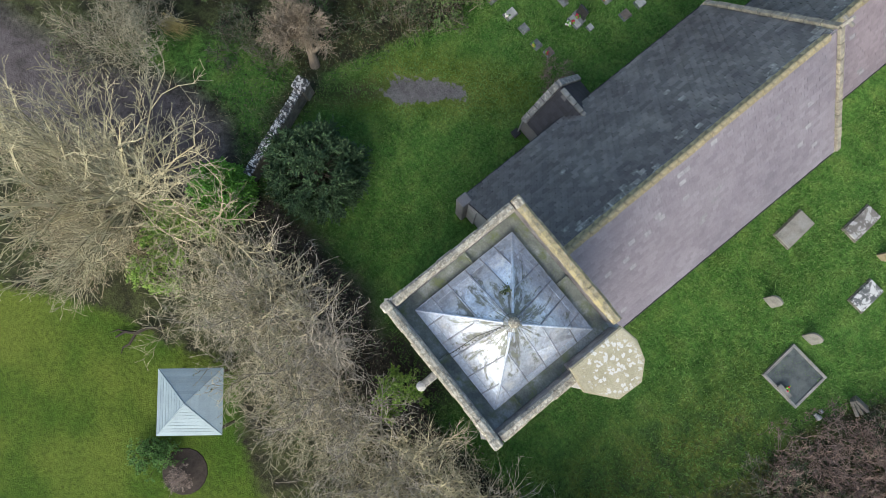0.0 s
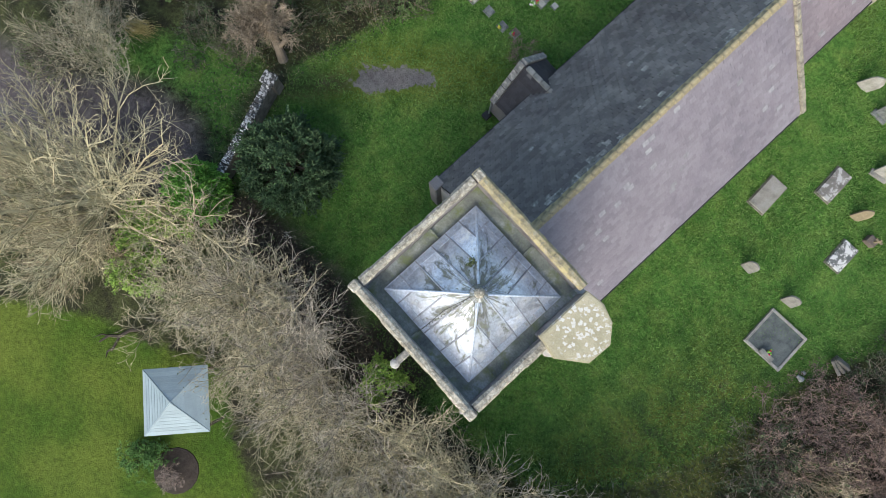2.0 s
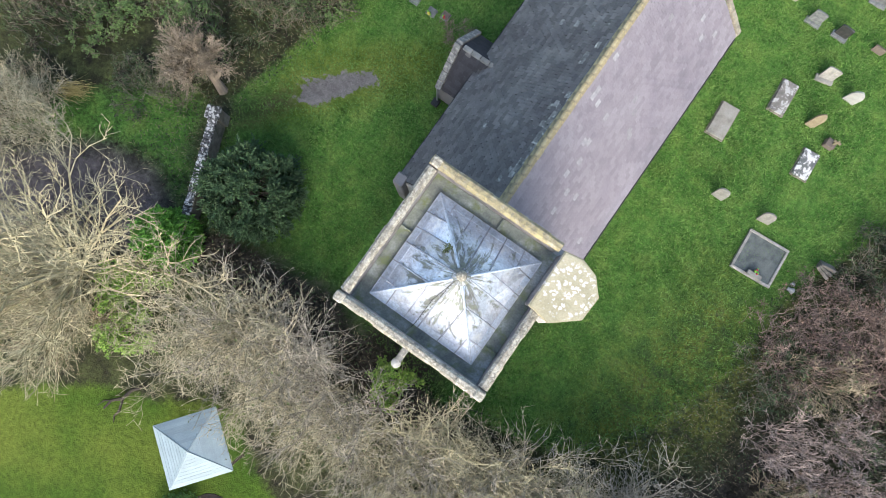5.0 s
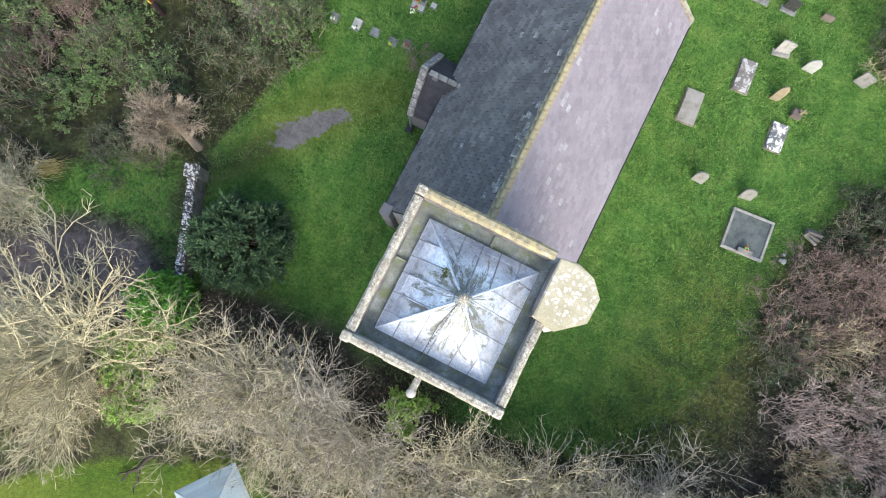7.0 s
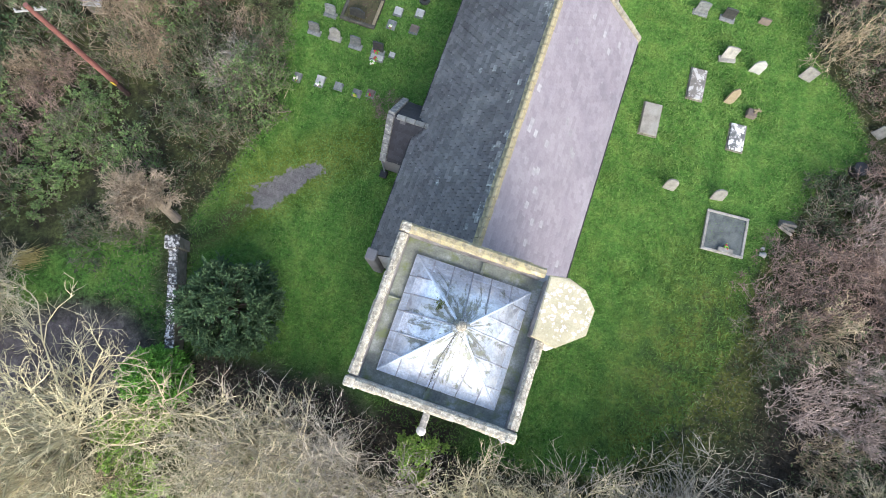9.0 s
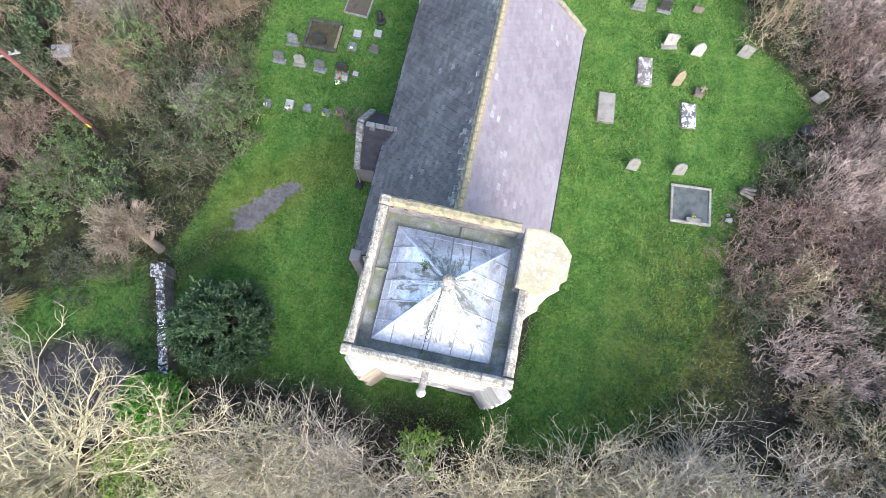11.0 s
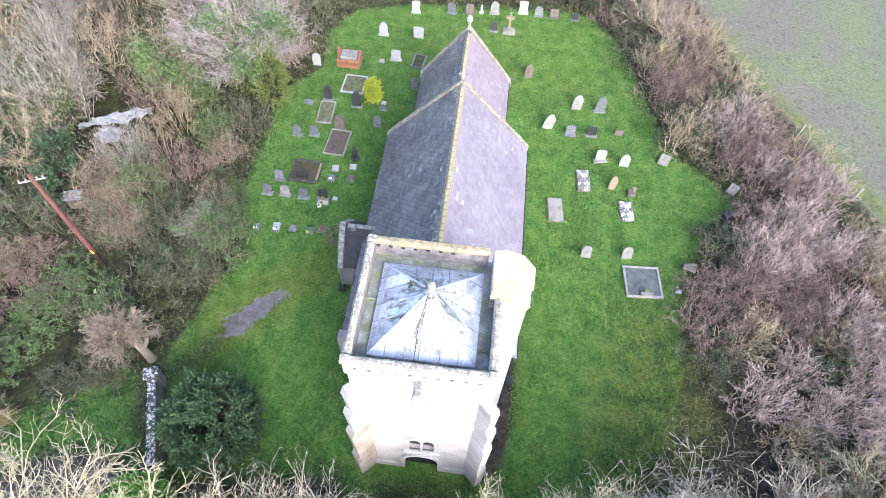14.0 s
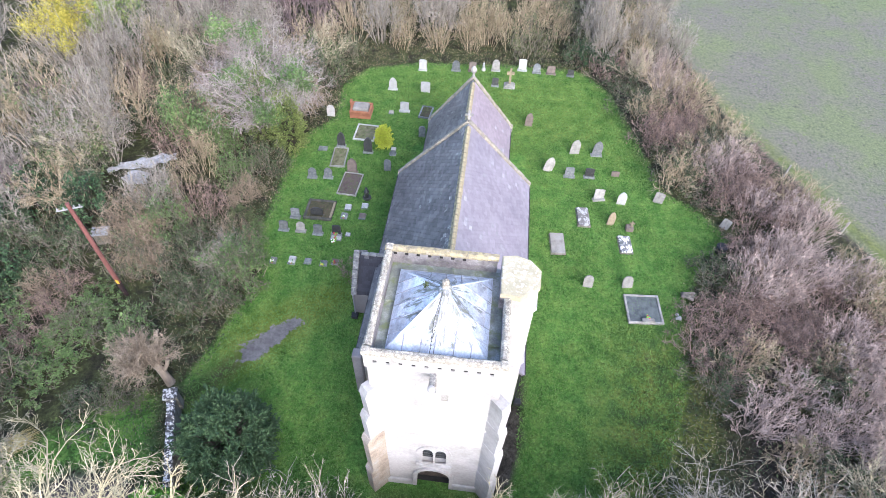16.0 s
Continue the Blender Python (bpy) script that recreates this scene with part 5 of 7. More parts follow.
for k in range(7):
    for s in (-1, 1):
        part("brick_course", box(-0.95, 0.95, s * 0.7 - 0.09, s * 0.7 + 0.09, 0.105 * k, 0.105 * k + 0.095, 0.008), M["brick"], tomb)
        part("brick_course", box(s * 0.86 - 0.09, s * 0.86 + 0.09, -0.6, 0.6, 0.105 * k, 0.105 * k + 0.095, 0.008), M["brick"], tomb)
part("ramp_stone", box(-0.72, 0.72, -0.56, 0.56, 0.45, 0.95, 0.12), M["ledger"], tomb, "rounded grey top stone")
part("corner_pier", box(-1.15, -0.95, 0.4, 0.75, 0, 1.0, 0.02), M["brick"], tomb)
headstone(-13.2, 29.25, "round", 0.72, 1.05, "grave_white", "white rounded headstone by the scrub", base=False, group="headstones north of the church")
tablet(-7.83, 30.45, 0.5, 0.4, "grave_pale", "small pale plaque in the turf")
headstone(-6.65, 30.9, "square", 0.8, 0.9, "grave_white", "white headstone in a grey frame", group="headstones north of the church")
kerbs("kerbed_grave", -5.2, -4.1, 30.0, 31.8, "grave_grey", "moss_bed", "small grave with grey kerbs", 0.13, yaw=-6)
headstone(-4.55, 27.4, "round", 0.6, 1.05, "grave_grey", "grey rounded headstone near the chancel", base=False, group="headstones north of the church")
headstone(-8.3, 34.2, "gothic", 0.75, 1.15, "grave_white", "white gothic headstone with plinth", group="headstones east of the church")
headstone(-5.15, 34.2, "square", 0.9, 1.0, "grave_white", "broad white headstone in the grass", base=False, group="headstones east of the church")
for x, y, kind, w, h, mat in (
    (-5.9, 37.9, "square", 0.72, 1.05, "grave_white"), (-2.6, 38.3, "shouldered", 0.75, 1.0, "grave_grey"), (-0.95, 38.5, "square", 0.72, 0.9, "grave_red"), (1.37, 38.9, "shouldered", 0.75, 1.0, "grave_pale"),
    (4.03, 39.3, "square", 0.78, 1.05, "grave_white"), (5.47, 39.1, "shouldered", 0.72, 0.85, "grave_grey"), (6.9, 39.1, "square", 0.8, 0.75, "grave_red"), (8.85, 39.0, "square", 0.6, 0.6, "grave_dark"), (1.45, 36.2, "square", 0.62, 0.75, "grave_dark"),
):
    headstone(x, y, kind, w, h, mat, {"grave_white": "white marble headstone by the far hedge", "grave_grey": "grey headstone by the far hedge", "grave_red": "brown headstone by the far hedge", "grave_pale": "pale pink headstone by the far hedge", "grave_dark": "small black headstone by the far hedge"}[mat], group="headstones east of the church")
cherub = thing("grave_statue", 0.15, 38.8, -0.03, "small white carved figure by the far hedge", "statue")
part("carving", lathe([(0.22, 0), (0.2, 0.2), (0.1, 0.22), (0.13, 0.5), (0.09, 0.66), (0.11, 0.76), (0.04, 0.86)], 8), M["grave_white"], cherub)
cr = thing("memorial_cross", 2.85, 36.3, -0.03, "stone cross on a stepped base", "cross")
for k in range(3):
    part("step", box(-0.55 + 0.15 * k, 0.55 - 0.15 * k, -0.5 + 0.14 * k, 0.5 - 0.14 * k, 0.14 * k, 0.14 * k + 0.14, 0.012), M["grave_pale"], cr)
part("shaft", slab(OUTLINES["cross"](0.7, 1.6), [], 0.16, axes((0, 0.08, 0.42), X, Z, -Y)), M["grave_gold"], cr)

# old boundary wall with its pier, and the gate pier's lean stone
wall = thing("boundary_wall", -14.5, -2.7, -0.05, "old rubble wall with white lichened cope stones and pier", "wall", yaw=0)
a, b = Vector((-0.95, 2.65, 0)), Vector((1.2, -2.9, 0))
u = (b - a).normalized()
L = (b - a).length
wm = axes(a, u, Vector((-u.y, u.x, 0)), Z)
part("body", box(0, L, -0.2, 0.2, 0, 1.25, 0.03, wm), M["old_wall"], wall)
k = 0.0
while k < L - 0.1:
    step = random.uniform(0.16, 0.3)
    part("cope_stone", box(k, min(k + step - 0.02, L), -0.23 + random.uniform(-0.03, 0.02), 0.23 + random.uniform(-0.02, 0.03), 1.251, 1.36 + random.uniform(0, 0.09), 0.035, wm), M["wall_cap"], wall)
    k += step
part("pier", box(-0.62, 0.0, -0.33, 0.33, 0, 1.45, 0.04, wm), M["old_wall"], wall)
part("pier_cap", box(-0.68, 0.06, -0.4, 0.4, 1.452, 1.62, 0.05, wm), M["wall_cap"], wall)

# telegraph pole
pole = thing("telegraph_pole", -22.3, 7.6, -0.1, "red-brown timber telegraph pole with a yellow plate", "pole")
part("shaft", tube([(-0.01, 0.01, 1.5), (-0.03, 0.02, 4.5), (-0.05, 0.04, 8.9)], [0.152, 0.14, 0.115], 12), M["pole"], pole)
part("foot", tube([(0, 0, 0), (-0.01, 0.01, 1.5)], [0.16, 0.153], 12), M["pole_butt"], pole, "blackened creosoted foot")
part("cross_arm", box(-0.75, 0.65, -0.035, 0.035, 8.43, 8.52, 0.01, Matrix.Translation((-0.05, 0.04, 0)) @ Matrix.Rotation(radians(25), 4, "Z")), M["porcelain"], pole)
for s in (-0.65, -0.3, 0.25, 0.55):
    part("insulator", lathe([(0.03, 8.52), (0.05, 8.58), (0.04, 8.68), (0.015, 8.7)], 8, -0.05 + s * 0.9, 0.04 + s * 0.42), M["porcelain"], pole)
part("plate", box(0.02, 0.2, -0.165, -0.15, 1.6, 1.95), M["yellow_plate"], pole, "yellow warning plate")

# garden gazebo
gz = thing("garden_gazebo", -5.75, -14.05, 0, "square garden gazebo with a blue-grey felt pyramid roof", "gazebo", yaw=52)
for sx in (-1, 1):
    for sy in (-1, 1):
        part("post", box(sx * 1.4 - 0.06, sx * 1.4 + 0.06, sy * 1.4 - 0.06, sy * 1.4 + 0.06, -0.05, 2.2, 0.01), M["timber"], gz)
for k in range(4):
    hip = Matrix.Rotation(radians(90 * k), 4, "Z")
    side = part("roof_side", slab([(-1.63, 0), (1.63, 0), (0.0, 1.75)], [], 0.04, hip @ axes((0, -1.63, 2.2), X, Vector((0, 0.93, 0.367)), Vector((0, -0.367, 0.93)))), M["felt"], gz)
    for i in range(9):
        h0, h1 = 0.05 + i * 0.18, 0.05 + (i + 1) * 0.18 - 0.012
        w0, w1 = 1.6 * (1 - h0 / 1.75), 1.6 * (1 - h1 / 1.75)
        strip = slab([(-w0, h0), (w0, h0), (w1, h1), (-w1, h1)], [], 0.012, hip @ axes((0, -1.63, 2.2), X, Vector((0, 0.93, 0.367)), Vector((0, -0.367, 0.93))) @ Matrix.Translation((0, 0, 0.041)))
        part("felt_strip", strip, M["felt"], side)
    part("hip_strip", tube([hip @ Vector((-1.62, -1.62, 2.24)), hip @ Vector((0, 0, 2.9))], [0.04, 0.035], 6), M["felt"], gz)
    part("rail", box(-1.36, 1.36, -1.44, -1.37, 2.05, 2.2, 0.01, hip), M["timber"], gz)
part("finial", lathe([(0.1, 2.84), (0.08, 2.9), (0.03, 2.94)], 8), M["felt"], gz)

# sheets and a box among the scrub
for x, y, w, d, rot in ((-27.3, 19.6, 2.0, 0.9, 25), (-26.0, 20.1, 1.9, 1.0, 35), (-24.9, 20.8, 1.5, 0.9, 20), (-26.3, 18.2, 1.9, 1.3, -5), (-28.4, 19.0, 1.2, 0.6, 40)):
    sh = thing("plastic_sheet", x, y, 0.75, "crumpled white plastic sheet on the scrub", "sheet", "white sheets", yaw=rot)
    n = 9
    vs = [(w * (i / n - 0.5) * (1 + 0.12 * math.sin(j * 0.9)), d * (j / n - 0.5) * (1 + 0.3 * math.sin(i * 0.55 + x)), 0.1 * math.sin(i * 1.1 + j * 0.6) + 0.08 * math.sin(j * 1.7)) for j in range(n + 1) for i in range(n + 1)]
    fs = [(j * (n + 1) + i, j * (n + 1) + i + 1, (j + 1) * (n + 1) + i + 1, (j + 1) * (n + 1) + i) for j in range(n) for i in range(n)]
    bm = bmesh.new()
    bm.from_mesh(mesh_of("sheet", vs, fs, []))
    bmesh.ops.solidify(bm, geom=list(bm.faces), thickness=0.03)
    part("sheet", bm, M["tarp"], sh)
shed = thing("storage_box", -26.0, 12.1, 0.0, "pale grey metal box half hidden in brambles", "box", yaw=15)
part("body", box(-0.55, 0.55, -0.35, 0.35, 0, 1.1, 0.02), M["old_wall"], shed)
part("lid", box(-0.62, 0.62, -0.42, 0.42, 1.14, 1.2, 0.02, Matrix.Rotation(radians(5), 4, "X")), M["tarp"], shed)

# ---- plants ----
def rods(P0, P1, R0, R1):
    """Three-sided tapering rods: their corners and faces."""
    n = len(P0)
    d = P1 - P0
    d /= np.linalg.norm(d, axis=1, keepdims=True) + 1e-9
    side = np.cross(d, np.where(np.abs(d[:, 2:]) > 0.9, [[1.0, 0, 0]], [[0, 0, 1.0]]))
    side /= np.linalg.norm(side, axis=1, keepdims=True) + 1e-9
    oth = np.cross(d, side)
    ring = [math.cos(2.0944 * k) * side + math.sin(2.0944 * k) * oth for k in range(3)]
    v = np.stack([P0 + ring[k] * R0[:, None] for k in range(3)] + [P1 + ring[k] * R1[:, None] for k in range(3)], 1).reshape(-1, 3)
    o = np.arange(n)[:, None] * 6
    return v, np.concatenate([o + [[k, (k + 1) % 3, 3 + (k + 1) % 3, 3 + k]] for k in range(3)])


def spikes(P0, P1, R):
    n = len(P0)
    d = P1 - P0
    side = np.cross(d, np.random.default_rng(1).normal(size=(n, 3)))
    side /= np.linalg.norm(side, axis=1, keepdims=True) + 1e-9
    oth = np.cross(d / (np.linalg.norm(d, axis=1, keepdims=True) + 1e-9), side)
    v = np.stack([P0 + (math.cos(2.0944 * k) * side + math.sin(2.0944 * k) * oth) * R[:, None] for k in range(3)] + [P1], 1).reshape(-1, 3)
    o = np.arange(n)[:, None] * 4
    return v, np.concatenate([o + [[k, (k + 1) % 3, 3]] for k in range(3)])


def sprays(P0, P1, P2, R):
    """Bent twigs that thin out to a point."""
    n = len(P0)
    side = np.cross(P2 - P0, np.array([[0, 0, 1.0]]) + np.random.default_rng(2).normal(0, 0.4, (n, 3)))
    side *= R[:, None] / (np.linalg.norm(side, axis=1, keepdims=True) + 1e-9)
    v = np.stack([P0 - side, P0 + side, P1 + side * 0.8, P1 - side * 0.8, P2], 1).reshape(-1, 3)
    o = (np.arange(n)[:, None] * 5)
    return v, [*(o + [[0, 1, 2, 3]]).tolist(), *(o + [[3, 2, 4]]).tolist()]


def blades(C, size, rg, flat=0.6, along=None):
    """Four-cornered leaves, turned at random, most of them facing up."""
    n = len(C)
    nrm = rg.normal(size=(n, 3)) * flat + [0, 0, 1]
    nrm /= np.linalg.norm(nrm, axis=1, keepdims=True)
    a = np.cross(nrm, rg.normal(size=(n, 3)))
    if along is not None:
        a = along + 0.35 * rg.normal(size=(n, 3))
    a /= np.linalg.norm(a, axis=1, keepdims=True) + 1e-9
    b = np.cross(nrm, a)
    b /= np.linalg.norm(b, axis=1, keepdims=True) + 1e-9
    b *= 1.0 if along is None else 0.7
    s = (size * rg.uniform(0.6, 1.4, n))[:, None]
    v = np.stack([C - a * s, C - b * s * 0.5 + nrm * s * 0.15, C + a * s, C + b * s * 0.5 + nrm * s * 0.15], 1).reshape(-1, 3)
    return v, np.arange(n)[:, None] * 4 + [[0, 1, 2, 3]]


def joined(name, sets):
    """One mesh from (corners, faces, material) sets."""
    verts, faces, idx, mats, at = [], [], [], [], 0
    for v, f, m in sets:
        if not len(v):
            continue
        if m not in mats:
            mats.append(m)
        verts.append(v)
        faces += (f + at).tolist() if isinstance(f, np.ndarray) else [[i + at for i in p] for p in f]
        idx += [mats.index(m)] * len(f)
        at += len(v)
    me = mesh_of(name, np.concatenate(verts).tolist(), faces, mats)
    me.polygons.foreach_set("material_index", idx)
    return me



def unit(v):
    return v / (np.linalg.norm(v, axis=1, keepdims=True) + 1e-9)


def slivers(P0, P1, R):
    """Twig ends: one narrow pointed face each."""
    n = len(P0)
    side = unit(np.cross(P1 - P0, np.array([[0, 0, 1.0]]) + np.random.default_rng(3).normal(0, 0.5, (n, 3)))) * R[:, None]
    return np.stack([P0 - side, P0 + side, P1], 1).reshape(-1, 3), np.arange(n)[:, None] * 3 + [[0, 1, 2]]


def growth(rg, P, D, L, R, plan, wob=0.15, lift=0.015, thin=0.01, tips=3, tip_len=0.42):
    """Limbs that carry branches that carry twigs, each following its parent's way. Gives the sets of corners and faces, level by level, and the twig points."""
    levels = []
    for level in range(len(plan) + 1):
        n, last = len(P), level == len(plan)
        K = 4 if level == 0 else 3 if len(plan) > 2 and not last else 2
        pts, dirs, d = [P], [], D
        for k in range(K):
            d = unit(d + rg.normal(0, wob * (1.0 if level else 0.7), (n, 3)) + [0, 0, lift])
            q = pts[-1] + d * L[:, None] / K
            q[:, 2] = np.maximum(q[:, 2], 0.05)
            dirs.append(d)
            pts.append(q)
        if last:
            levels.append([sprays(pts[0], pts[1], pts[2], R)])
            g = np.repeat(np.arange(n), tips)
            f = rg.uniform(0.3, 1.0, (len(g), 1))
            at = pts[1][g] * (1 - f) + pts[2][g] * f
            out = unit(dirs[1][g] + rg.normal(0, 0.5, (len(g), 3)) + [0, 0, lift])
            end = at + out * L[g][:, None] * rg.uniform(0.6, 1.4, (len(g), 1)) * tip_len
            end[:, 2] = np.maximum(end[:, 2], 0.03)
            levels.append([slivers(at, end, np.full(len(g), thin * 0.9))])
            return levels, np.concatenate([pts[1], pts[2], end])
        taper = np.linspace(1, 0.45, K + 1)
        levels.append([rods(pts[k], pts[k + 1], R * taper[k], R * taper[k + 1]) for k in range(K)])
        kids, spread, ratio = plan[level]
        g = np.repeat(np.arange(n), kids)
        t = (np.tile(np.linspace(0.28, 1.0, kids), n) + rg.uniform(-0.07, 0.07, len(g))).clip(0.15, 1.0) * K
        seg = np.minimum(t.astype(int), K - 1)
        f = (t - seg)[:, None]
        P_all, D_all = np.stack(pts), np.stack(dirs)
        P2 = P_all[seg, g] * (1 - f) + P_all[seg + 1, g] * f
        way = D_all[seg, g]
        side = rg.normal(size=(len(g), 3))
        side = unit(side - way * (side * way).sum(1, keepdims=True))
        D2 = unit(way + side * spread * rg.uniform(0.35, 1.25, (len(g), 1)))
        L2 = L[g] * ratio * rg.uniform(0.6, 1.3, len(g)) * (1.2 - 0.5 * t / K)
        P, D, L, R = P2, D2, L2, np.maximum(R[g] * 0.52 * (1.1 - 0.3 * t / K), thin)


def crown_bush(name, seed, R, H, stems, plan, mat, r=0.035, thin=0.011, base=0.3, leaves=0, leaf_mat="leaf_olive", leaf=0.08, reach=0.74, split=True, **more):
    """A leafless bush: stems fan out of its foot to a lumpy dome of fine twigs."""
    rg = np.random.default_rng(seed)
    k = np.arange(stems) + 0.5
    a, u = k * 2.39996 + rg.normal(0, 0.2, stems), np.sqrt(k / stems) * rg.uniform(0.8, 1.05, stems)
    lump = 1 + 0.16 * np.sin(3 * a + seed) + 0.1 * np.sin(5 * a + 2 * seed)
    tip = np.stack([R * u * np.cos(a) * lump, R * u * np.sin(a) * lump, H * (0.35 + 0.65 * np.sqrt(np.maximum(1.05 - u**2, 0.02))) * rg.uniform(0.82, 1.08, stems)], 1)
    root = tip * [base, base, 0] + rg.normal(0, 0.08, (stems, 3)) * [1, 1, 0]
    way = tip - root
    long = np.linalg.norm(way, axis=1)
    levels, pts = growth(rg, root, unit(way), long * reach, np.full(stems, r) * rg.uniform(0.7, 1.2, stems), plan, thin=thin, **more)
    parts = {"branchwork": [(*s, M[mat]) for lev in levels[:2] for s in lev], "crown": [(*s, M[mat]) for lev in levels[2:] for s in lev]}
    if leaves:
        parts["foliage"] = [(*blades(pts[rg.integers(0, len(pts), leaves)] + rg.normal(0, 0.07, (leaves, 3)), leaf, rg), M[leaf_mat])]
    if not split:
        return joined(name, [q for sets in parts.values() for q in sets])
    return {key: joined(key, sets) for key, sets in parts.items()}


def limbed_tree(name, x, y, label, seed, stems, plan, mat, length, tilt, r0, crotch=0.0, trunk_r=0.0, squash=1.0, ivy=0, ivy_mat="leaf_ivytree", ivy_at=(0.2, 0.7), group="", lean=(0, 0), leader=None, leaf=0.13, thin=0.0125, **more):
    """A leafless tree: a short trunk, limbs that fan out of its crotch, branches and fine twigs; ivy wraps the limbs."""
    rg = np.random.default_rng(seed)
    t = thing(name, x, y, -0.05, label, "tree", group)
    k = np.arange(stems) + 0.5
    a, w = k * 2.39996 + rg.normal(0, 0.25, stems), tilt * np.sqrt(k / stems) * rg.uniform(0.8, 1.15, stems)
    D = unit(np.stack([np.cos(a) * w + lean[0], np.sin(a) * w + lean[1], np.ones(stems)], 1))
    P = np.stack([0.14 * np.cos(a), 0.14 * np.sin(a), crotch * rg.uniform(0.75, 1.05, stems)], 1)
    L = length * rg.uniform(0.8, 1.12, stems) * (1 - 0.12 * squash * w)
    R = r0 * rg.uniform(0.7, 1.15, stems)
    if leader:
        D[0], L[0], R[0] = unit(np.array([leader[:3]]))[0], length * leader[3], r0 * leader[4]
    levels, pts = growth(rg, P, D, L, R, plan, thin=thin, **more)
    new("branchwork", joined("branchwork", [(*s, M[mat]) for s in levels[0]])).parent = t
    part("trunk", tube([(0, 0, 0), (0.05, 0.03, crotch * 0.35), (-0.03, 0.04, crotch * 0.7), (0, 0, crotch)], [trunk_r * k for k in (1.35, 1.1, 1.0, 1.08)], 9), M[mat], t)
    new("crown", joined("crown", [(*s, M[mat]) for lev in levels[1:] for s in lev])).parent = t
    if ivy:
        zs = pts[:, 2].max()
        P = pts[(pts[:, 2] > zs * ivy_at[0]) & (pts[:, 2] < zs * ivy_at[1]) & (np.hypot(pts[:, 0], pts[:, 1]) < 0.62 * np.hypot(pts[:, 0], pts[:, 1]).max())]
        seeds = P[rg.integers(0, len(P), 14)]
        C = seeds[rg.integers(0, 14, ivy)] + rg.normal(0, 0.5, (ivy, 3))
        C[:, 2] = np.maximum(C[:, 2], 0.1)
        new("ivy", joined("ivy", [(*blades(C, leaf, rg, 0.7), M[ivy_mat])])).parent = t
    return t


def bush_mesh(name, seed, R, H, canes, twigs, cane_mat, leaves=0, leaf_mat="leaf_bramble", leaf=0.085, twig=0.45, r=0.012, core=0.72, up=0.25):
    """A thicket: wandering canes, a tangle of side twigs, and leaves over a lumpy mound."""
    rg = np.random.default_rng(seed)
    a, u = rg.uniform(0, 2 * math.pi, canes), np.sqrt(rg.uniform(0.0, 1, canes))
    lump = 1 + 0.2 * np.sin(3 * a + seed) + 0.12 * np.sin(5 * a + 2 * seed)
    tip = np.stack([R * u * np.cos(a) * lump, R * u * np.sin(a) * lump, H * np.sqrt(np.maximum(1.03 - u**2, 0.04)) * (0.85 + 0.2 * np.sin(4 * a + 3 * u + seed)) * rg.uniform(0.75, 1.1, canes)], 1)
    root = tip * [core, core, 0] + rg.normal(0, 0.2, (canes, 3)) * [1, 1, 0]
    bend = R * 0.16
    pts = [root, 0.62 * root + 0.38 * tip + rg.normal(0, bend, (canes, 3)) * [1, 1, 0.5], 0.28 * root + 0.72 * tip + rg.normal(0, bend, (canes, 3)) * [1, 1, 0.6], tip]
    for p in pts[1:]:
        p[:, 2] = np.maximum(p[:, 2], 0.06)
    sets = []
    for i in range(3):
        k = np.full(canes, r)
        sets.append((*rods(pts[i], pts[i + 1], k * (1.6 - 0.35 * i), k * (1.25 - 0.35 * i)), M[cane_mat]))
    n = canes * twigs
    c, s = rg.integers(0, canes, n), 3 * rg.uniform(0.08, 1, n)[:, None] ** 0.6
    seg = np.minimum(s.astype(int), 2)
    allp = np.stack(pts, 0)
    P0 = allp[seg[:, 0], c] * (1 - (s - seg)) + allp[seg[:, 0] + 1, c] * (s - seg)
    out = P0 / (np.linalg.norm(P0, axis=1, keepdims=True) + 1e-6)
    d = out * 0.35 + rg.normal(0, 0.8, (n, 3)) * [1, 1, 0.7] + [0, 0, up]
    d /= np.linalg.norm(d, axis=1, keepdims=True)
    long = twig * rg.uniform(0.45, 1.7, (n, 1))
    half = n * 3 // 5
    e = d + rg.normal(0, 0.5, (n, 3)) + [0, 0, up]
    e /= np.linalg.norm(e, axis=1, keepdims=True)
    P1 = P0 + d * long * 0.55
    P1[half:] = P1[rg.integers(0, half, n - half)]
    P0[half:] = P1[half:]
    P1[half:] += d[half:] * long[half:] * 0.3
    P2 = P1 + e * long * np.where(np.arange(n) < half, 0.5, 0.35)[:, None]
    for p in (P1, P2):
        p[:, 2] = np.maximum(p[:, 2], 0.03)
    parts = {"branchwork": sets, "crown": [(*sprays(P0, P1, P2, np.full(n, r * 0.8)), M[cane_mat])]}
    P1 = P2
    if leaves:
        g = rg.integers(0, n, leaves)
        w = rg.uniform(0.2, 1.0, (leaves, 1))
        C = P0[g] * (1 - w) + P1[g] * w + rg.normal(0, 0.06, (leaves, 3))
        parts["foliage"] = [(*blades(C, leaf, rg), M[leaf_mat])]
    return {key: joined(key, q) for key, q in parts.items()}


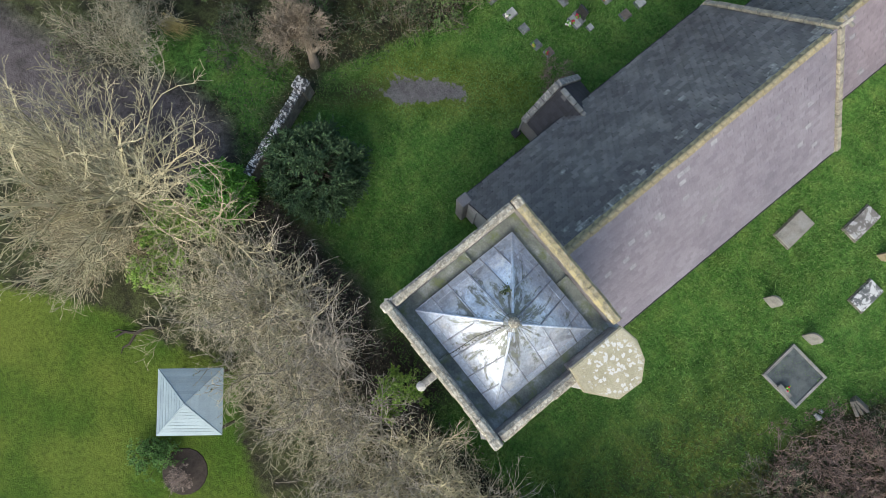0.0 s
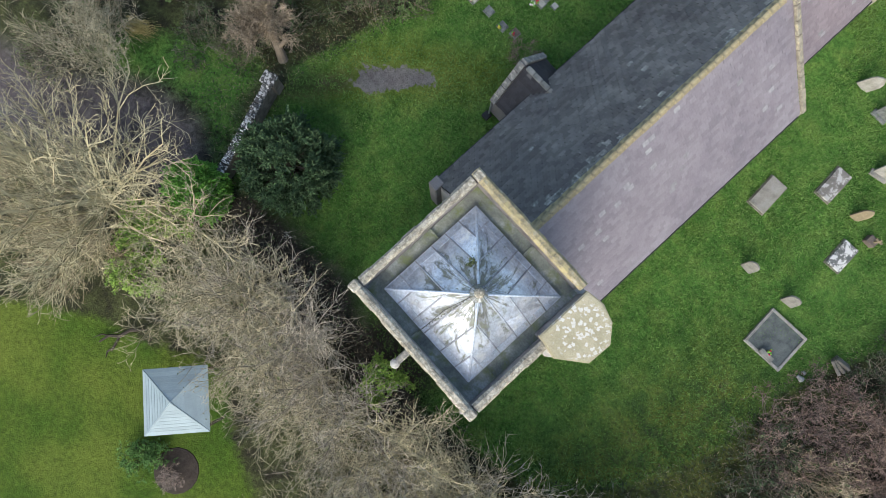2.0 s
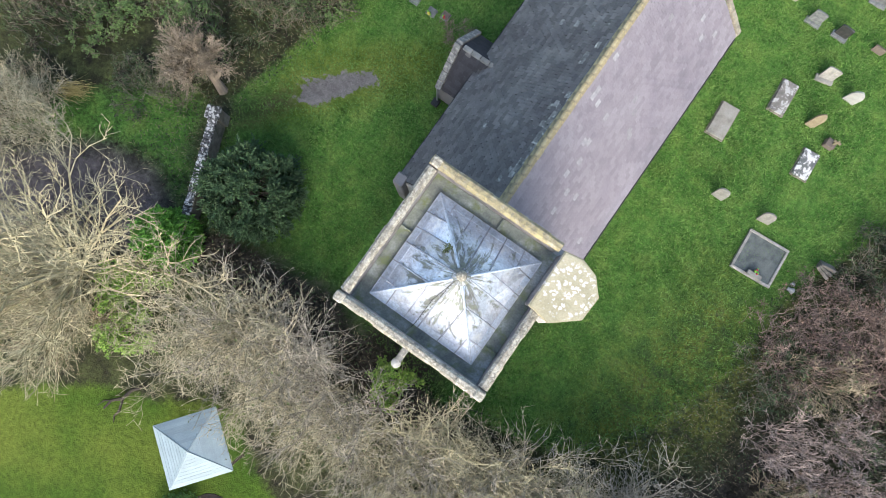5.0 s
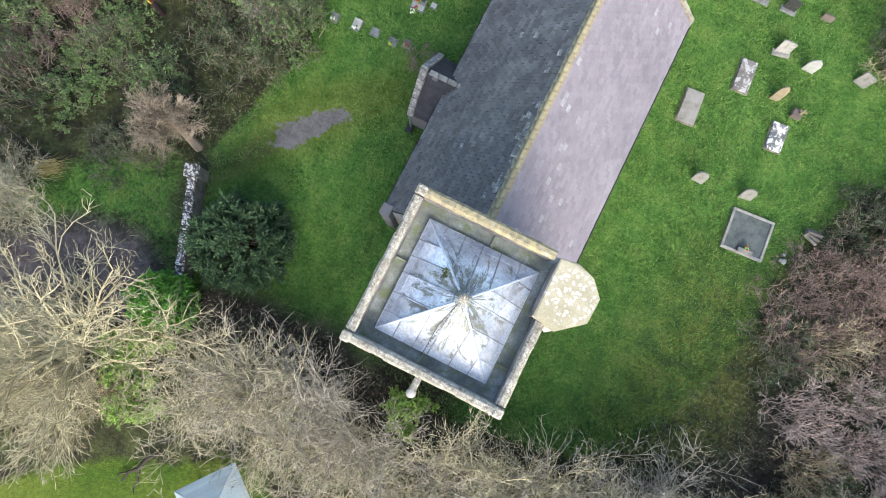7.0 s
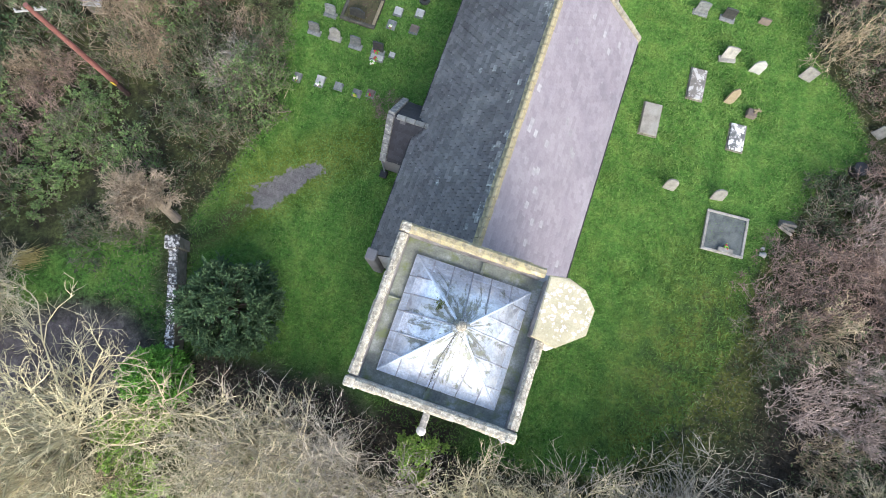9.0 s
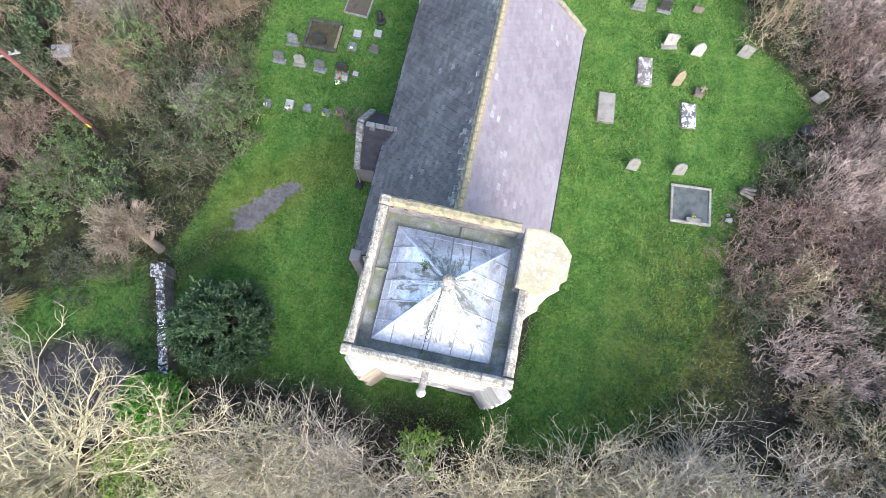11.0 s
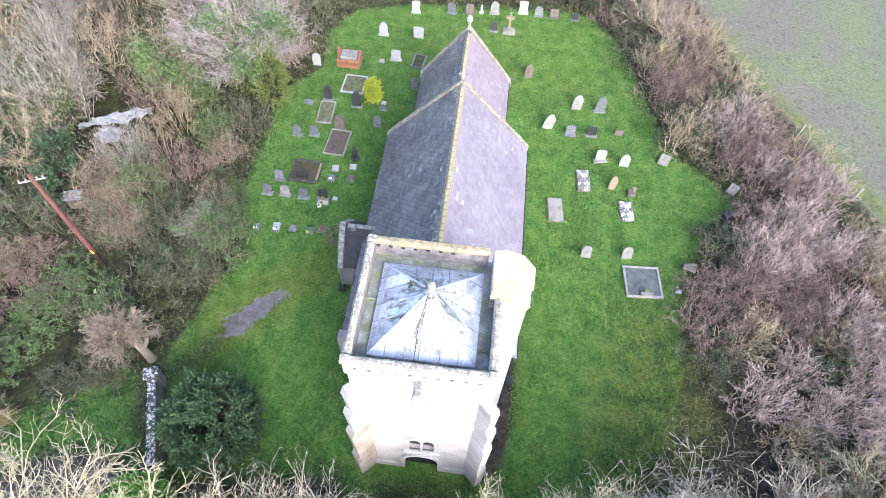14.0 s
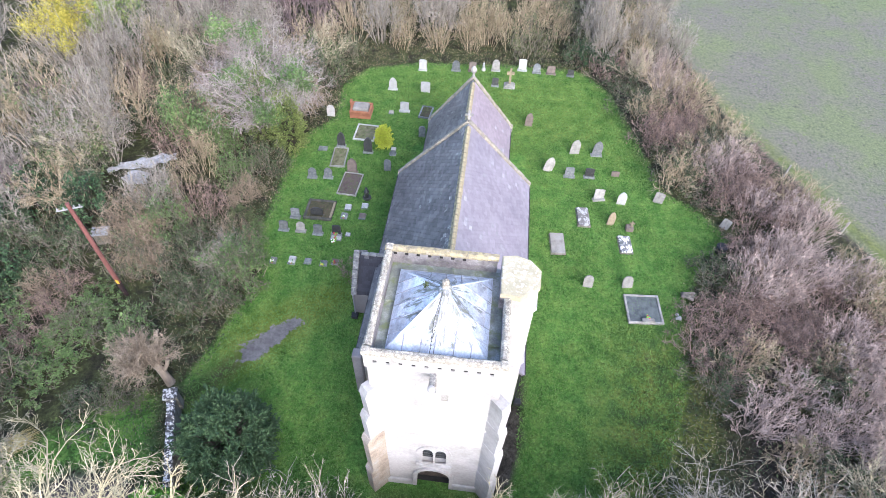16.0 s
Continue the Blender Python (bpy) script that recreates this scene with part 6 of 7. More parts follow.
KINDS = {
    "hazel": ("leafless hazel bush of pale tangled twigs", [crown_bush("hazel", s, 2.4, 7.4, 15, [(9, 1.7, 0.33), (6, 1.6, 0.62)], "twig_pale", 0.038, 0.0125, 0.12, leaves=150, tips=3, wob=0.26, lift=-0.01, reach=0.82) for s in (1, 2, 3, 51)]),
    "grey_hazel": ("leafless bush of silvery tangled twigs", [crown_bush("grey_hazel", s, 2.4, 7.2, 15, [(9, 1.8, 0.33), (6, 1.7, 0.62)], "twig_silver", 0.038, 0.0125, 0.12, tips=3, wob=0.26, lift=-0.01, reach=0.82) for s in (4, 5, 52)]),
    "bramble": ("dark green bramble scrub with brown stems", [bush_mesh("bramble", s, 2.1, 1.9, 60, 10, "twig_scrub", 1600, "leaf_bramble", 0.066) for s in (6, 7, 8)]),
    "olive_scrub": ("olive green scrub with grey twigs", [bush_mesh("olive_scrub", s, 2.0, 2.3, 60, 14, "twig_scrub", 1300, "leaf_olive", 0.062) for s in (9, 10)]),
    "red_thorn": ("reddish-brown leafless thorn bush", [bush_mesh("red_thorn", s, 2.1, 2.2, 65, 20, "twig_red", 800, "leaf_brown", 0.06, twig=0.42, r=0.0105) for s in (11, 12, 13)]),
    "pink_thorn": ("pinkish-grey leafless thorn bush", [crown_bush("pink_thorn", s, 2.1, 3.0, 24, [(7, 0.9, 0.4), (5, 1.0, 0.55)], "twig_pink", 0.022, 0.0125, 0.4, lift=0.05) for s in (26, 27)]),
    "tan_scrub": ("tan leafless scrub of fine twigs", [crown_bush("tan_scrub", s, 2.1, 2.7, 18, [(7, 1.05, 0.44), (5, 1.1, 0.56)], "twig_tan", 0.026, 0.013, 0.45, leaves=140) for s in (14, 15, 53)]),
    "grey_bush": ("tall grey leafless bush", [crown_bush("grey_bush", s, 2.6, 4.4, 18, [(9, 1.05, 0.42), (6, 1.1, 0.55)], "twig_grey", 0.036, 0.0145, leaves=90) for s in (16, 17)]),
    "holly_scrub": ("dark glossy evergreen scrub", [bush_mesh("holly_scrub", s, 1.5, 2.2, 40, 8, "twig_dark", 1700, "leaf_holly", 0.09) for s in (18, 19)]),
    "lime_ivy": ("bright yellow-green ivy clump", [bush_mesh("lime_ivy", 20, 1.3, 3.6, 40, 8, "twig_pale", 3600, "leaf_lime", 0.072)]),
    "bracken": ("mound of tan dead bracken and grass", [bush_mesh("bracken", s, 1.9, 1.7, 60, 22, "twig_bracken", twig=0.6, r=0.011, core=0.35, up=-0.45) for s in (36, 37)]),
    "green_bramble": ("leafy mid-green bramble mound", [bush_mesh("green_bramble", s, 1.9, 2.0, 50, 8, "twig_scrub", 2100, "leaf_green", 0.062) for s in (38, 39)]),
    "bank_bramble": ("low bright green mound of nettles and grass", [bush_mesh("bank_bramble", s, 1.9, 1.1, 40, 6, "twig_scrub", 2300, "leaf_green", 0.07) for s in (54, 55)]),
    "green_shrub": ("small leafy green garden shrub", [bush_mesh("green_shrub", 35, 1.5, 2.0, 40, 6, "twig_dark", 1900, "leaf_shrub", 0.08)]),
    "far_red": ("reddish leafless bush in the distance", [crown_bush("far_red", s, 2.3, 2.4, 13, [(6, 1.05, 0.46), (4, 1.1, 0.58)], "twig_plum", 0.04, 0.017, 0.4, tips=2, split=False) for s in (28, 29)]),
    "far_tan": ("tan leafless bush in the distance", [crown_bush("far_tan", s, 2.3, 2.8, 13, [(6, 1.05, 0.46), (4, 1.1, 0.58)], "twig_tan", 0.04, 0.017, 0.4, tips=2, split=False) for s in (30, 31)]),
    "far_grey": ("grey leafless bush in the distance", [crown_bush("far_grey", s, 2.3, 3.6, 13, [(6, 1.05, 0.46), (4, 1.1, 0.58)], "twig_grey", 0.04, 0.017, 0.4, tips=2, split=False) for s in (32, 33)]),
}
PR = random.Random(11)


def plant(kind, x, y, scale=1.0, tall=1.0, group=""):
    label, meshes = KINDS[kind]
    made = PR.choice(meshes)
    ob = new(kind + "_bush" if not kind.endswith(("bush", "scrub")) else kind, None if isinstance(made, dict) else made)
    if isinstance(made, dict):
        for key, me in made.items():
            piece = tagged(new(key, me), kind="stuff")
            piece.parent = ob
    ob.matrix_world = pose(x, y, -0.05, 0, 0, PR.uniform(0, 360)) @ Matrix.Diagonal((scale, scale, scale * tall, 1))
    return tagged(ob, label, "bush", group or "scrub bushes")


CLEAR = ((-24.6, 17.4, 2.3), (-24.4, 10.2, 1.7), (-20.9, 5.6, 1.5), (-18.0, 26.4, 4.0), (-16.0, 23.4, 1.6), (-24.3, 3.4, 3.3), (-24.2, 0.6, 2.8), (-23.8, 6.4, 2.6), (-17.9, 2.0, 2.5), (-12.3, -10.4, 1.5), (-26.4, 19.8, 3.1), (-26.0, 11.6, 2.1), (19.3, 17.2, 1.9), (20.2, 19.7, 1.6), (16.4, 12.8, 2.3), (15.2, 10.4, 2.3), (-22.0, 7.0, 2.0), (-13.0, -6.6, 3.0), (-12.8, -11.0, 2.0))


def scatter(outline, gap, pick, scale, group, tall=(0.85, 1.2)):
    """Bushes over an outline, no nearer to one another than gap."""
    xs, ys = [p[0] for p in outline], [p[1] for p in outline]
    placed = []
    for _ in range(int(9 * (max(xs) - min(xs)) * (max(ys) - min(ys)) / gap**2)):
        x, y = PR.uniform(min(xs), max(xs)), PR.uniform(min(ys), max(ys))
        if signed(outline, np.array([x]), np.array([y]))[0] < 0.0 or any((x - a) ** 2 + (y - b) ** 2 < gap**2 for a, b in placed):
            continue
        if any((x - a) ** 2 + (y - b) ** 2 < c * c for a, b, c in CLEAR):
            continue
        placed.append((x, y))
        plant(pick(x, y), x, y, PR.uniform(*scale), PR.uniform(*tall), group)


def weighted(**w):
    return lambda x, y: PR.choices(list(w), list(w.values()))[0]


HEDGE_S = [(11.8, 40.5), (13.8, 37), (15.6, 30.5), (16.1, 27), (16.8, 24), (19.1, 22.7), (21.3, 18.6), (18.9, 15.2), (17.5, 12), (16.6, 9.2), (17.2, 5), (18.8, 1.5), (20, -3), (40, -6), (36.2, 3), (30.2, 14), (27.7, 18), (25.2, 23), (22.5, 29), (20.3, 36), (18.9, 41)]
scatter(HEDGE_S, 1.8, lambda x, y: PR.choices(["red_thorn", "tan_scrub", "bramble", "pink_thorn", "hazel"], ([5.5, 0.6, 3.5, 0.2, 0] if signed(YARD, np.array([x]), np.array([y]))[0] > -3.4 else [2.6, 1.8, 0.6, 4.0, 0.0]) if y > 4 else [0.9, 5, 1.2, 2.6, 0.1])[0], (0.95, 1.25), "hedge south of the churchyard")
HEDGE_E = [(-12, 40.2), (-6, 41.2), (3, 42), (9.5, 42), (12, 40.8), (19.5, 42), (18, 50), (-13, 50)]
scatter(HEDGE_E, 2.3, weighted(tan_scrub=6, grey_bush=1.6, olive_scrub=0.9, bramble=0.6), (0.9, 1.2), "hedge east of the churchyard", (1.2, 1.8))
SCRUB_N = [(-17.0, 4.8), (-15.8, 8.3), (-15.4, 11), (-16.2, 14), (-16.2, 22), (-16.4, 26.5), (-14.7, 30), (-14.7, 35), (-13.5, 39), (-13.5, 50), (-42, 50), (-42, 2), (-30, -1.5), (-22, 1.5)]


def scrub_kind(x, y):
    """Kinds grow in patches: leafy brambles by the churchyard, pale twigs and dead bracken further out."""
    if y > 42 and -36 < x < -15:
        return "far_red"
    if x < -34 or y > 40:
        return PR.choices(["far_red", "far_tan", "far_grey", "olive_scrub"], [2, 3, 4, 0.6])[0]
    if x > -22 and y < 13:
        return PR.choices(["bramble", "olive_scrub", "green_bramble", "bracken"], [4, 1, 1.2, 0.6])[0]
    if x > -21.5 and y < 25:
        return PR.choices(["bramble", "olive_scrub", "green_bramble", "red_thorn", "bracken"], [4, 1.6, 1.6, 1.2, 0.5])[0]
    k = noise.noise(Vector((x * 0.17, y * 0.17, 4.2)))
    if k > 0.12:
        return PR.choices(["bramble", "holly_scrub", "olive_scrub", "green_bramble"], [3.5, 1.4, 1.6, 1.2])[0]
    if (k < -0.14 and y > 15) or (x < -30 and y > 12):
        return PR.choices(["grey_bush", "pink_thorn", "tan_scrub", "red_thorn"], [3, 1.6, 1.6, 1])[0]
    return PR.choices(["bramble", "bracken", "red_thorn", "olive_scrub", "green_bramble"], [3, 2.2, 1.2, 2, 1])[0]


scatter(SCRUB_N, 2.3, scrub_kind, (0.85, 1.25), "scrub north of the churchyard", (1.3, 1.9))
FAR_N = [(-70, 64), (-10, 75), (-13, 52), (-42, 52), (-44, 4), (-70, 0)]
scatter(FAR_N, 4.6, lambda x, y: "far_red" if x > -40 and y > 45 else PR.choice(["far_tan", "far_grey"]), (1.3, 1.8), "distant scrub")
FAR_E = [(-10, 75), (17, 75), (18.5, 51), (-12, 51)]
scatter(FAR_E, 3.6, weighted(far_red=2, far_tan=3, far_grey=2), (1.2, 1.6), "distant scrub")
THICKET = [(-10.4, -8.9), (-8.4, -8.2), (-6.2, -7.6), (-4, -7.6), (-2.2, -8.0), (1.5, -8.2), (5, -7.6), (9, -6.7), (12, -5.4), (17, -4.5), (21, -3.7), (32, -8), (32, -20), (12, -17), (5, -13.5), (1, -11.6), (-2, -10.9), (-5, -10.6), (-8, -10.3), (-10, -10.2)]
scatter(THICKET, 2.15, lambda x, y: PR.choices(["hazel", "grey_hazel", "tan_scrub", "bramble"], [5, 2.6, 0.6, 0.4] if x < 4 else [3, 3.2, 0.9, 0.7])[0], (0.8, 1.15), "thicket west of the tower", (0.72, 1.2))
for x, y, k, s in ((-23.4, -6.2, "hazel", 0.8), (-15.3, 9.6, "green_bramble", 1.15), (-15.0, 11.0, "green_bramble", 1.0), (-16.2, 10.6, "grey_bush", 0.8), (-15.9, 12.9, "green_bramble", 0.75), (-24.4, 0.4, "bank_bramble", 0.85), (-24.2, 2.2, "bank_bramble", 1.0), (-24.6, 3.8, "bank_bramble", 0.95), (-23.7, 5.4, "bank_bramble", 1.0), (-23.8, 6.9, "bank_bramble", 0.8), (-15.6, 14.2, "green_bramble", 0.7), (-22.9, 11.6, "bracken", 1.3), (-24.2, 13.9, "bracken", 1.35), (-21.6, 10.2, "bracken", 1.0), (-26.6, 4.6, "red_thorn", 0.9), (-26.4, 7.6, "red_thorn", 0.8), (-23.6, 23.6, "green_bramble", 1.0), (-27.6, 2.0, "red_thorn", 0.95), (-17.6, -11.6, "hazel", 0.75), (-16.0, -12.9, "hazel", 0.8), (-19.4, -11.4, "tan_scrub", 0.9), (-18.4, -9.2, "tan_scrub", 0.75), (-14.4, -12.4, "hazel", 0.75), (-20.8, -12.9, "hazel", 0.7), (-25.5, -7.6, "olive_scrub", 1.0), (-23.9, -4.8, "hazel", 0.7), (-24.8, -4.4, "tan_scrub", 1.0), (-20.3, -0.8, "bramble", 0.85), (-18.9, 0.6, "olive_scrub", 0.8), (-4.6, -17.4, "green_shrub", 0.5), (-3.2, -17.6, "pink_thorn", 0.42), (-18.6, 3.2, "bramble", 0.8), (0.4, -5.9, "lime_ivy", 0.95), (-13.4, -10.6, "lime_ivy", 0.9), (-14.2, -9.6, "lime_ivy", 0.9), (-13.3, -8.4, "lime_ivy", 0.75), (-12.4, -12.0, "lime_ivy", 0.9), (10.4, 41.6, "holly_scrub", 1.1), (12.6, 40.4, "holly_scrub", 0.9), (-7.5, 11.7, "red_thorn", 0.5), (4.6, -7.4, "hazel", 0.9), (7.0, -7.0, "hazel", 0.85), (9.6, -5.7, "hazel", 1.0), (12.2, -5.3, "grey_hazel", 1.05), (14.6, -5.0, "hazel", 1.0), (-5.1, -18.2, "green_shrub", 0.7), (-23.6, 4.4, "olive_scrub", 0.9), (-15.6, 9.4, "bramble", 1.0), (-16.0, 11.2, "olive_scrub", 1.0)):
    plant(k, x, y, s, 1.7 if k in ("bracken", "green_bramble") and s > 0.85 else 1.0)

# the yew-like evergreen by the wall
def evergreen(name, x, y, R, H, label, mat, seed, shoots=520, per=26, leaf=0.1):
    rg = np.random.default_rng(seed)
    t = thing(name, x, y, -0.05, label, "tree")
    part("trunk", tube([(0, 0, 0), (0.05, 0.02, H * 0.4), (0, 0, H * 0.8)], [0.22, 0.16, 0.06], 8), M["twig_dark"], t)
    a, z = rg.uniform(0, 2 * math.pi, shoots), rg.uniform(0.02, 1, shoots)
    rad = R * np.sqrt(np.maximum(1 - (np.abs(z - 0.28) / 0.74) ** 2.2, 0.01)) * (1 + 0.12 * np.sin(4 * a + 5 * z) + rg.normal(0, 0.07, shoots))
    root = np.stack([0.25 * rad * np.cos(a), 0.25 * rad * np.sin(a), H * z * 0.75], 1)
    tip = np.stack([rad * np.cos(a), rad * np.sin(a), H * z], 1)
    limb = new("branchwork", joined("branchwork", [(*rods(root, tip, np.full(shoots, 0.02), np.full(shoots, 0.008)), M["twig_dark"])]))
    limb.parent = t
    w = rg.uniform(0.45, 1.08, (shoots * per, 1))
    g = np.repeat(np.arange(shoots), per)
    C = root[g] * (1 - w) + tip[g] * w + rg.normal(0, 0.09, (shoots * per, 3)) * (1.3 - w * 0.6)
    cw = new("crown", joined("crown", [(*blades(C, leaf, rg, 0.8, (tip - root)[g] / np.linalg.norm(tip - root, axis=1)[g][:, None]), M[mat])]))
    cw.parent = t
    return t


def yew(name, x, y, R, H, label, mat, seed, clumps=95, shoot=0.42, hollow=0.3):
    """A dense evergreen: clumps of starry shoots over a dome, with dark gaps between them and an open heart round its leader."""
    rg = np.random.default_rng(seed)
    t = thing(name, x, y, -0.05, label, "tree")
    part("trunk", tube([(0, 0, 0), (0.05, 0.02, H * 0.4), (0, 0, H * 0.8)], [0.22, 0.16, 0.06], 8), M["twig_dark"], t)
    k = np.arange(clumps) + 0.5
    a, z = k * 2.39996 + rg.normal(0, 0.2, clumps), np.clip(0.04 + 0.94 * k / clumps + rg.normal(0, 0.03, clumps), 0.03, 1)
    rad = R * np.sqrt(np.maximum(1 - (np.abs(z - 0.3) / 0.78) ** 2.3, 0.004)) * rg.normal(0.94, 0.09, clumps)
    crest = max(8, clumps // 9)
    rad[-crest:], z[-crest:] = R * rg.uniform(0.0, 0.42, crest), rg.uniform(0.88, 1.0, crest)
    tip = np.stack([rad * np.cos(a), rad * np.sin(a), H * z], 1)
    tip[:, 2] -= np.where((rad < hollow * R) & (np.arange(clumps) < clumps - 3), 0.35, 0.0)
    out = unit(np.stack([np.cos(a), np.sin(a), 2.4 * (z - 0.35)], 1))
    root = tip - out * rg.uniform(0.75, 1.1, (clumps, 1))
    limb = new("branchwork", joined("branchwork", [(*rods(root * [0.5, 0.5, 0.85], tip - out * 0.3, np.full(clumps, 0.02), np.full(clumps, 0.01)), M["twig_dark"])]))
    limb.parent = t
    shoots, per = 20, 13
    g = np.repeat(np.arange(clumps), shoots)
    base = tip[g] - out[g] * rg.uniform(0.0, 0.5, (len(g), 1)) + rg.normal(0, 0.09, (len(g), 3))
    d = unit(out[g] * 0.7 + rg.normal(0, 0.6, (len(g), 3)) + [0, 0, 0.1])
    end = base + d * rg.uniform(0.6, 1.25, (len(g), 1)) * shoot
    h = np.repeat(np.arange(len(g)), per)
    w = rg.uniform(0.1, 1, (len(h), 1))
    C = base[h] * (1 - w) + end[h] * w + rg.normal(0, 0.018, (len(h), 3))
    crown = blades(C, 0.085, rg, 0.5, d[h] + rg.normal(0, 0.22, (len(h), 3)))
    m = 9000
    b = rg.integers(0, clumps, m)
    fill = blades(tip[b] * [1, 1, 0.92] * rg.uniform(0.3, 0.8, (m, 1)) + [0, 0, 0.25], 0.13, rg, 0.8)
    cw = new("crown", joined("crown", [(*crown, M[mat]), (*fill, M[mat])]))
    cw.parent = t
    return t


# moss on the lead roof
moss_rg = np.random.default_rng(17)
C = np.array([-0.62, 0.62, 14.0]) + moss_rg.normal(0, 1, (110, 3)) * [0.07, 0.1, 0.02]
C[:, 2] = 14.02 + 0.45 * (C[:, 0] + 0.62) + moss_rg.uniform(0, 0.05, 110)
part_ob = new("moss_tuft", joined("moss_tuft", [(*blades(C - np.array([0.12, 0.1, 0.0]), 0.038, moss_rg, 0.8), M["leaf_olive"])]))
part_ob.parent = tower
tagged(part_ob, "tuft of green moss on the lead", kind="stuff")

yew("holly_tree", -11.2, -2.05, 2.35, 4.3, "dense round dark evergreen tree beside the wall", "leaf_holly", 21, 200, 0.44, 0.0)
yew("ivy_bush", -13.55, -6.55, 1.45, 3.4, "bright green ivy-covered stump", "leaf_ivy", 22, 230, 0.24, 0.0)
evergreen("ivy_tree", -18.6, 26.4, 1.7, 6.2, "olive green ivy-covered tree in the scrub", "leaf_ivytree", 27, 420, 24, 0.09)
evergreen("ivy_tree", -15.5, 24.6, 1.4, 5.6, "olive green ivy-covered tree by the graves", "leaf_ivytree", 28, 420, 24, 0.09)
evergreen("laurel_bush", -16.4, 14.7, 1.0, 2.2, "rounded olive green laurel bush at the scrub edge", "leaf_olive", 29, 150, 20, 0.08)
yew("golden_conifer", -7.65, 25.7, 0.66, 2.1, "small clipped golden conifer among the graves", "leaf_golden", 23, 80, 0.17, 0.0)

limbed_tree("ash_tree", -15.85, -10.3, "large leafless tree with pale golden limbs fanning from a low crotch", 31, 24, [(8, 0.9, 0.4), (6, 1.1, 0.5), (3, 1.2, 0.55)], "twig_gold", 7.4, 1.35, 0.078, 2.4, 0.32, leader=(-0.2, -0.25, 1, 1.2, 1.8), lean=(0.0, 0.12), wob=0.17, lift=0.05, tips=2, thin=0.0145)
limbed_tree("ash_tree", -12.9, -8.2, "leafless tree with a few long arching pale limbs", 32, 3, [(7, 0.5, 0.32), (5, 0.7, 0.45), (3, 0.7, 0.5)], "twig_gold", 7.0, 0.3, 0.085, 1.0, 0.16, lean=(0.42, 0.4), wob=0.13, lift=0.04, tips=2, thin=0.0135)
limbed_tree("brown_shrub", -15.6, -12.9, "fine twiggy brown shrub at the lawn edge", 33, 20, [(8, 0.8, 0.42), (6, 0.9, 0.52)], "twig_tan", 4.2, 1.6, 0.04, 0.4, 0.1, lean=(-0.2, -0.3), tips=3)
for i, (x, y, h) in enumerate(((-1.0, -8.0, 5.8), (4.4, -7.3, 6.0), (12.0, -6.2, 5.8), (18.5, -4.5, 5.6), (24.5, -3.0, 5.8), (-5.6, -7.6, 5.6), (1.8, -8.2, 6.0), (8.4, -6.6, 5.6), (15.5, -5.8, 5.6), (-7.6, -7.8, 5.4), (6.2, -8.6, 6.0), (10.6, -8.4, 6.0), (-3.6, -7.6, 6.0), (14, -8.2, 5.8), (17, -7.5, 5.6), (21.5, -5.5, 5.8))):
    limbed_tree("sapling", x, y, "leafless sapling with pale upright limbs", 40 + i, 8, [(8, 0.85, 0.46), (6, 0.95, 0.55)], ("twig_silver", "twig_gold", "twig_pale")[i % 3], h * 0.9, 0.7, 0.055, 0.4, 0.11, group="saplings west of the tower", wob=0.13, tips=3)
for i, (x, y, h) in enumerate(((-24.8, 27, 5.6), (-23.5, 36.5, 6.6), (-26, 33, 7), (-31, 15, 6.4), (-33.5, 21, 7), (-15.8, 36, 5.4), (-29.5, 25.5, 7), (-33, 12.5, 6.4), (-30.5, 19, 6.4), (-17.5, 37, 6.8), (-24, 40, 7.2), (-31, 37, 7.4), (-37, 25, 7.2), (-36, 16, 6.6), (17, 36.5, 5.0), (15.0, 38.6, 5), (19.4, 33.4, 4.4), (22.2, 28.0, 4.2), (25.4, 22.6, 4.2), (23.5, -1.5, 5.0), (20.5, -4.2, 5.2), (28, 1, 5.0))):
    limbed_tree("grey_tree", x, y, "leafless grey tree with a fine twiggy crown" if x < 10 else "leafless tan tree rising from the hedge", 60 + i, 9 if x < 10 else 8, [(8, 0.9, 0.46), (6, 0.95, 0.5), (3, 0.95, 0.55)] if x < 10 else [(8, 0.85, 0.46), (7, 0.9, 0.55)], ("twig_tan", "twig_grey", "twig_pale")[i % 3] if x < 10 else ("twig_tan", "twig_pale")[i % 2], h * 0.62, 1.25, 0.06 if x < 10 else 0.045, 0.5, 0.12, ivy=700 if i in (4, 5, 8, 12) else 0, ivy_mat="leaf_olive", group="grey trees", thin=0.0145, tips=2)
limbed_tree("dome_tree", -18.0, 26.6, "broad leafless tree with a pinkish-grey dome of fine twigs and ivy", 90, 46, [(9, 1.0, 0.36), (7, 1.1, 0.5), (3, 1.1, 0.55)], "twig_ash", 7.4, 1.2, 0.055, 0.9, 0.34, ivy=8500, ivy_mat="leaf_green", ivy_at=(0.4, 0.95), leaf=0.115, thin=0.0145, tips=2, squash=1.6)
limbed_tree("dome_tree", -22.6, 23.6, "leafless brown tree with drooping fine twigs and ivy", 91, 18, [(8, 0.85, 0.44), (6, 0.95, 0.55)], "twig_bracken", 3.4, 1.9, 0.045, 0.7, 0.2, ivy=4200, ivy_mat="leaf_green", ivy_at=(0.1, 0.8), leaf=0.1, thin=0.0145)
limbed_tree("mistletoe_tree", -38.2, 31.6, "leafless tree hung with yellow-green growth", 80, 10, [(8, 0.9, 0.44), (6, 0.95, 0.5)], "twig_grey", 5.4, 1.1, 0.07, 0.8, 0.18, ivy=7000, leaf=0.085, ivy_mat="leaf_yellow", ivy_at=(0.55, 1.0), thin=0.016, tips=2)
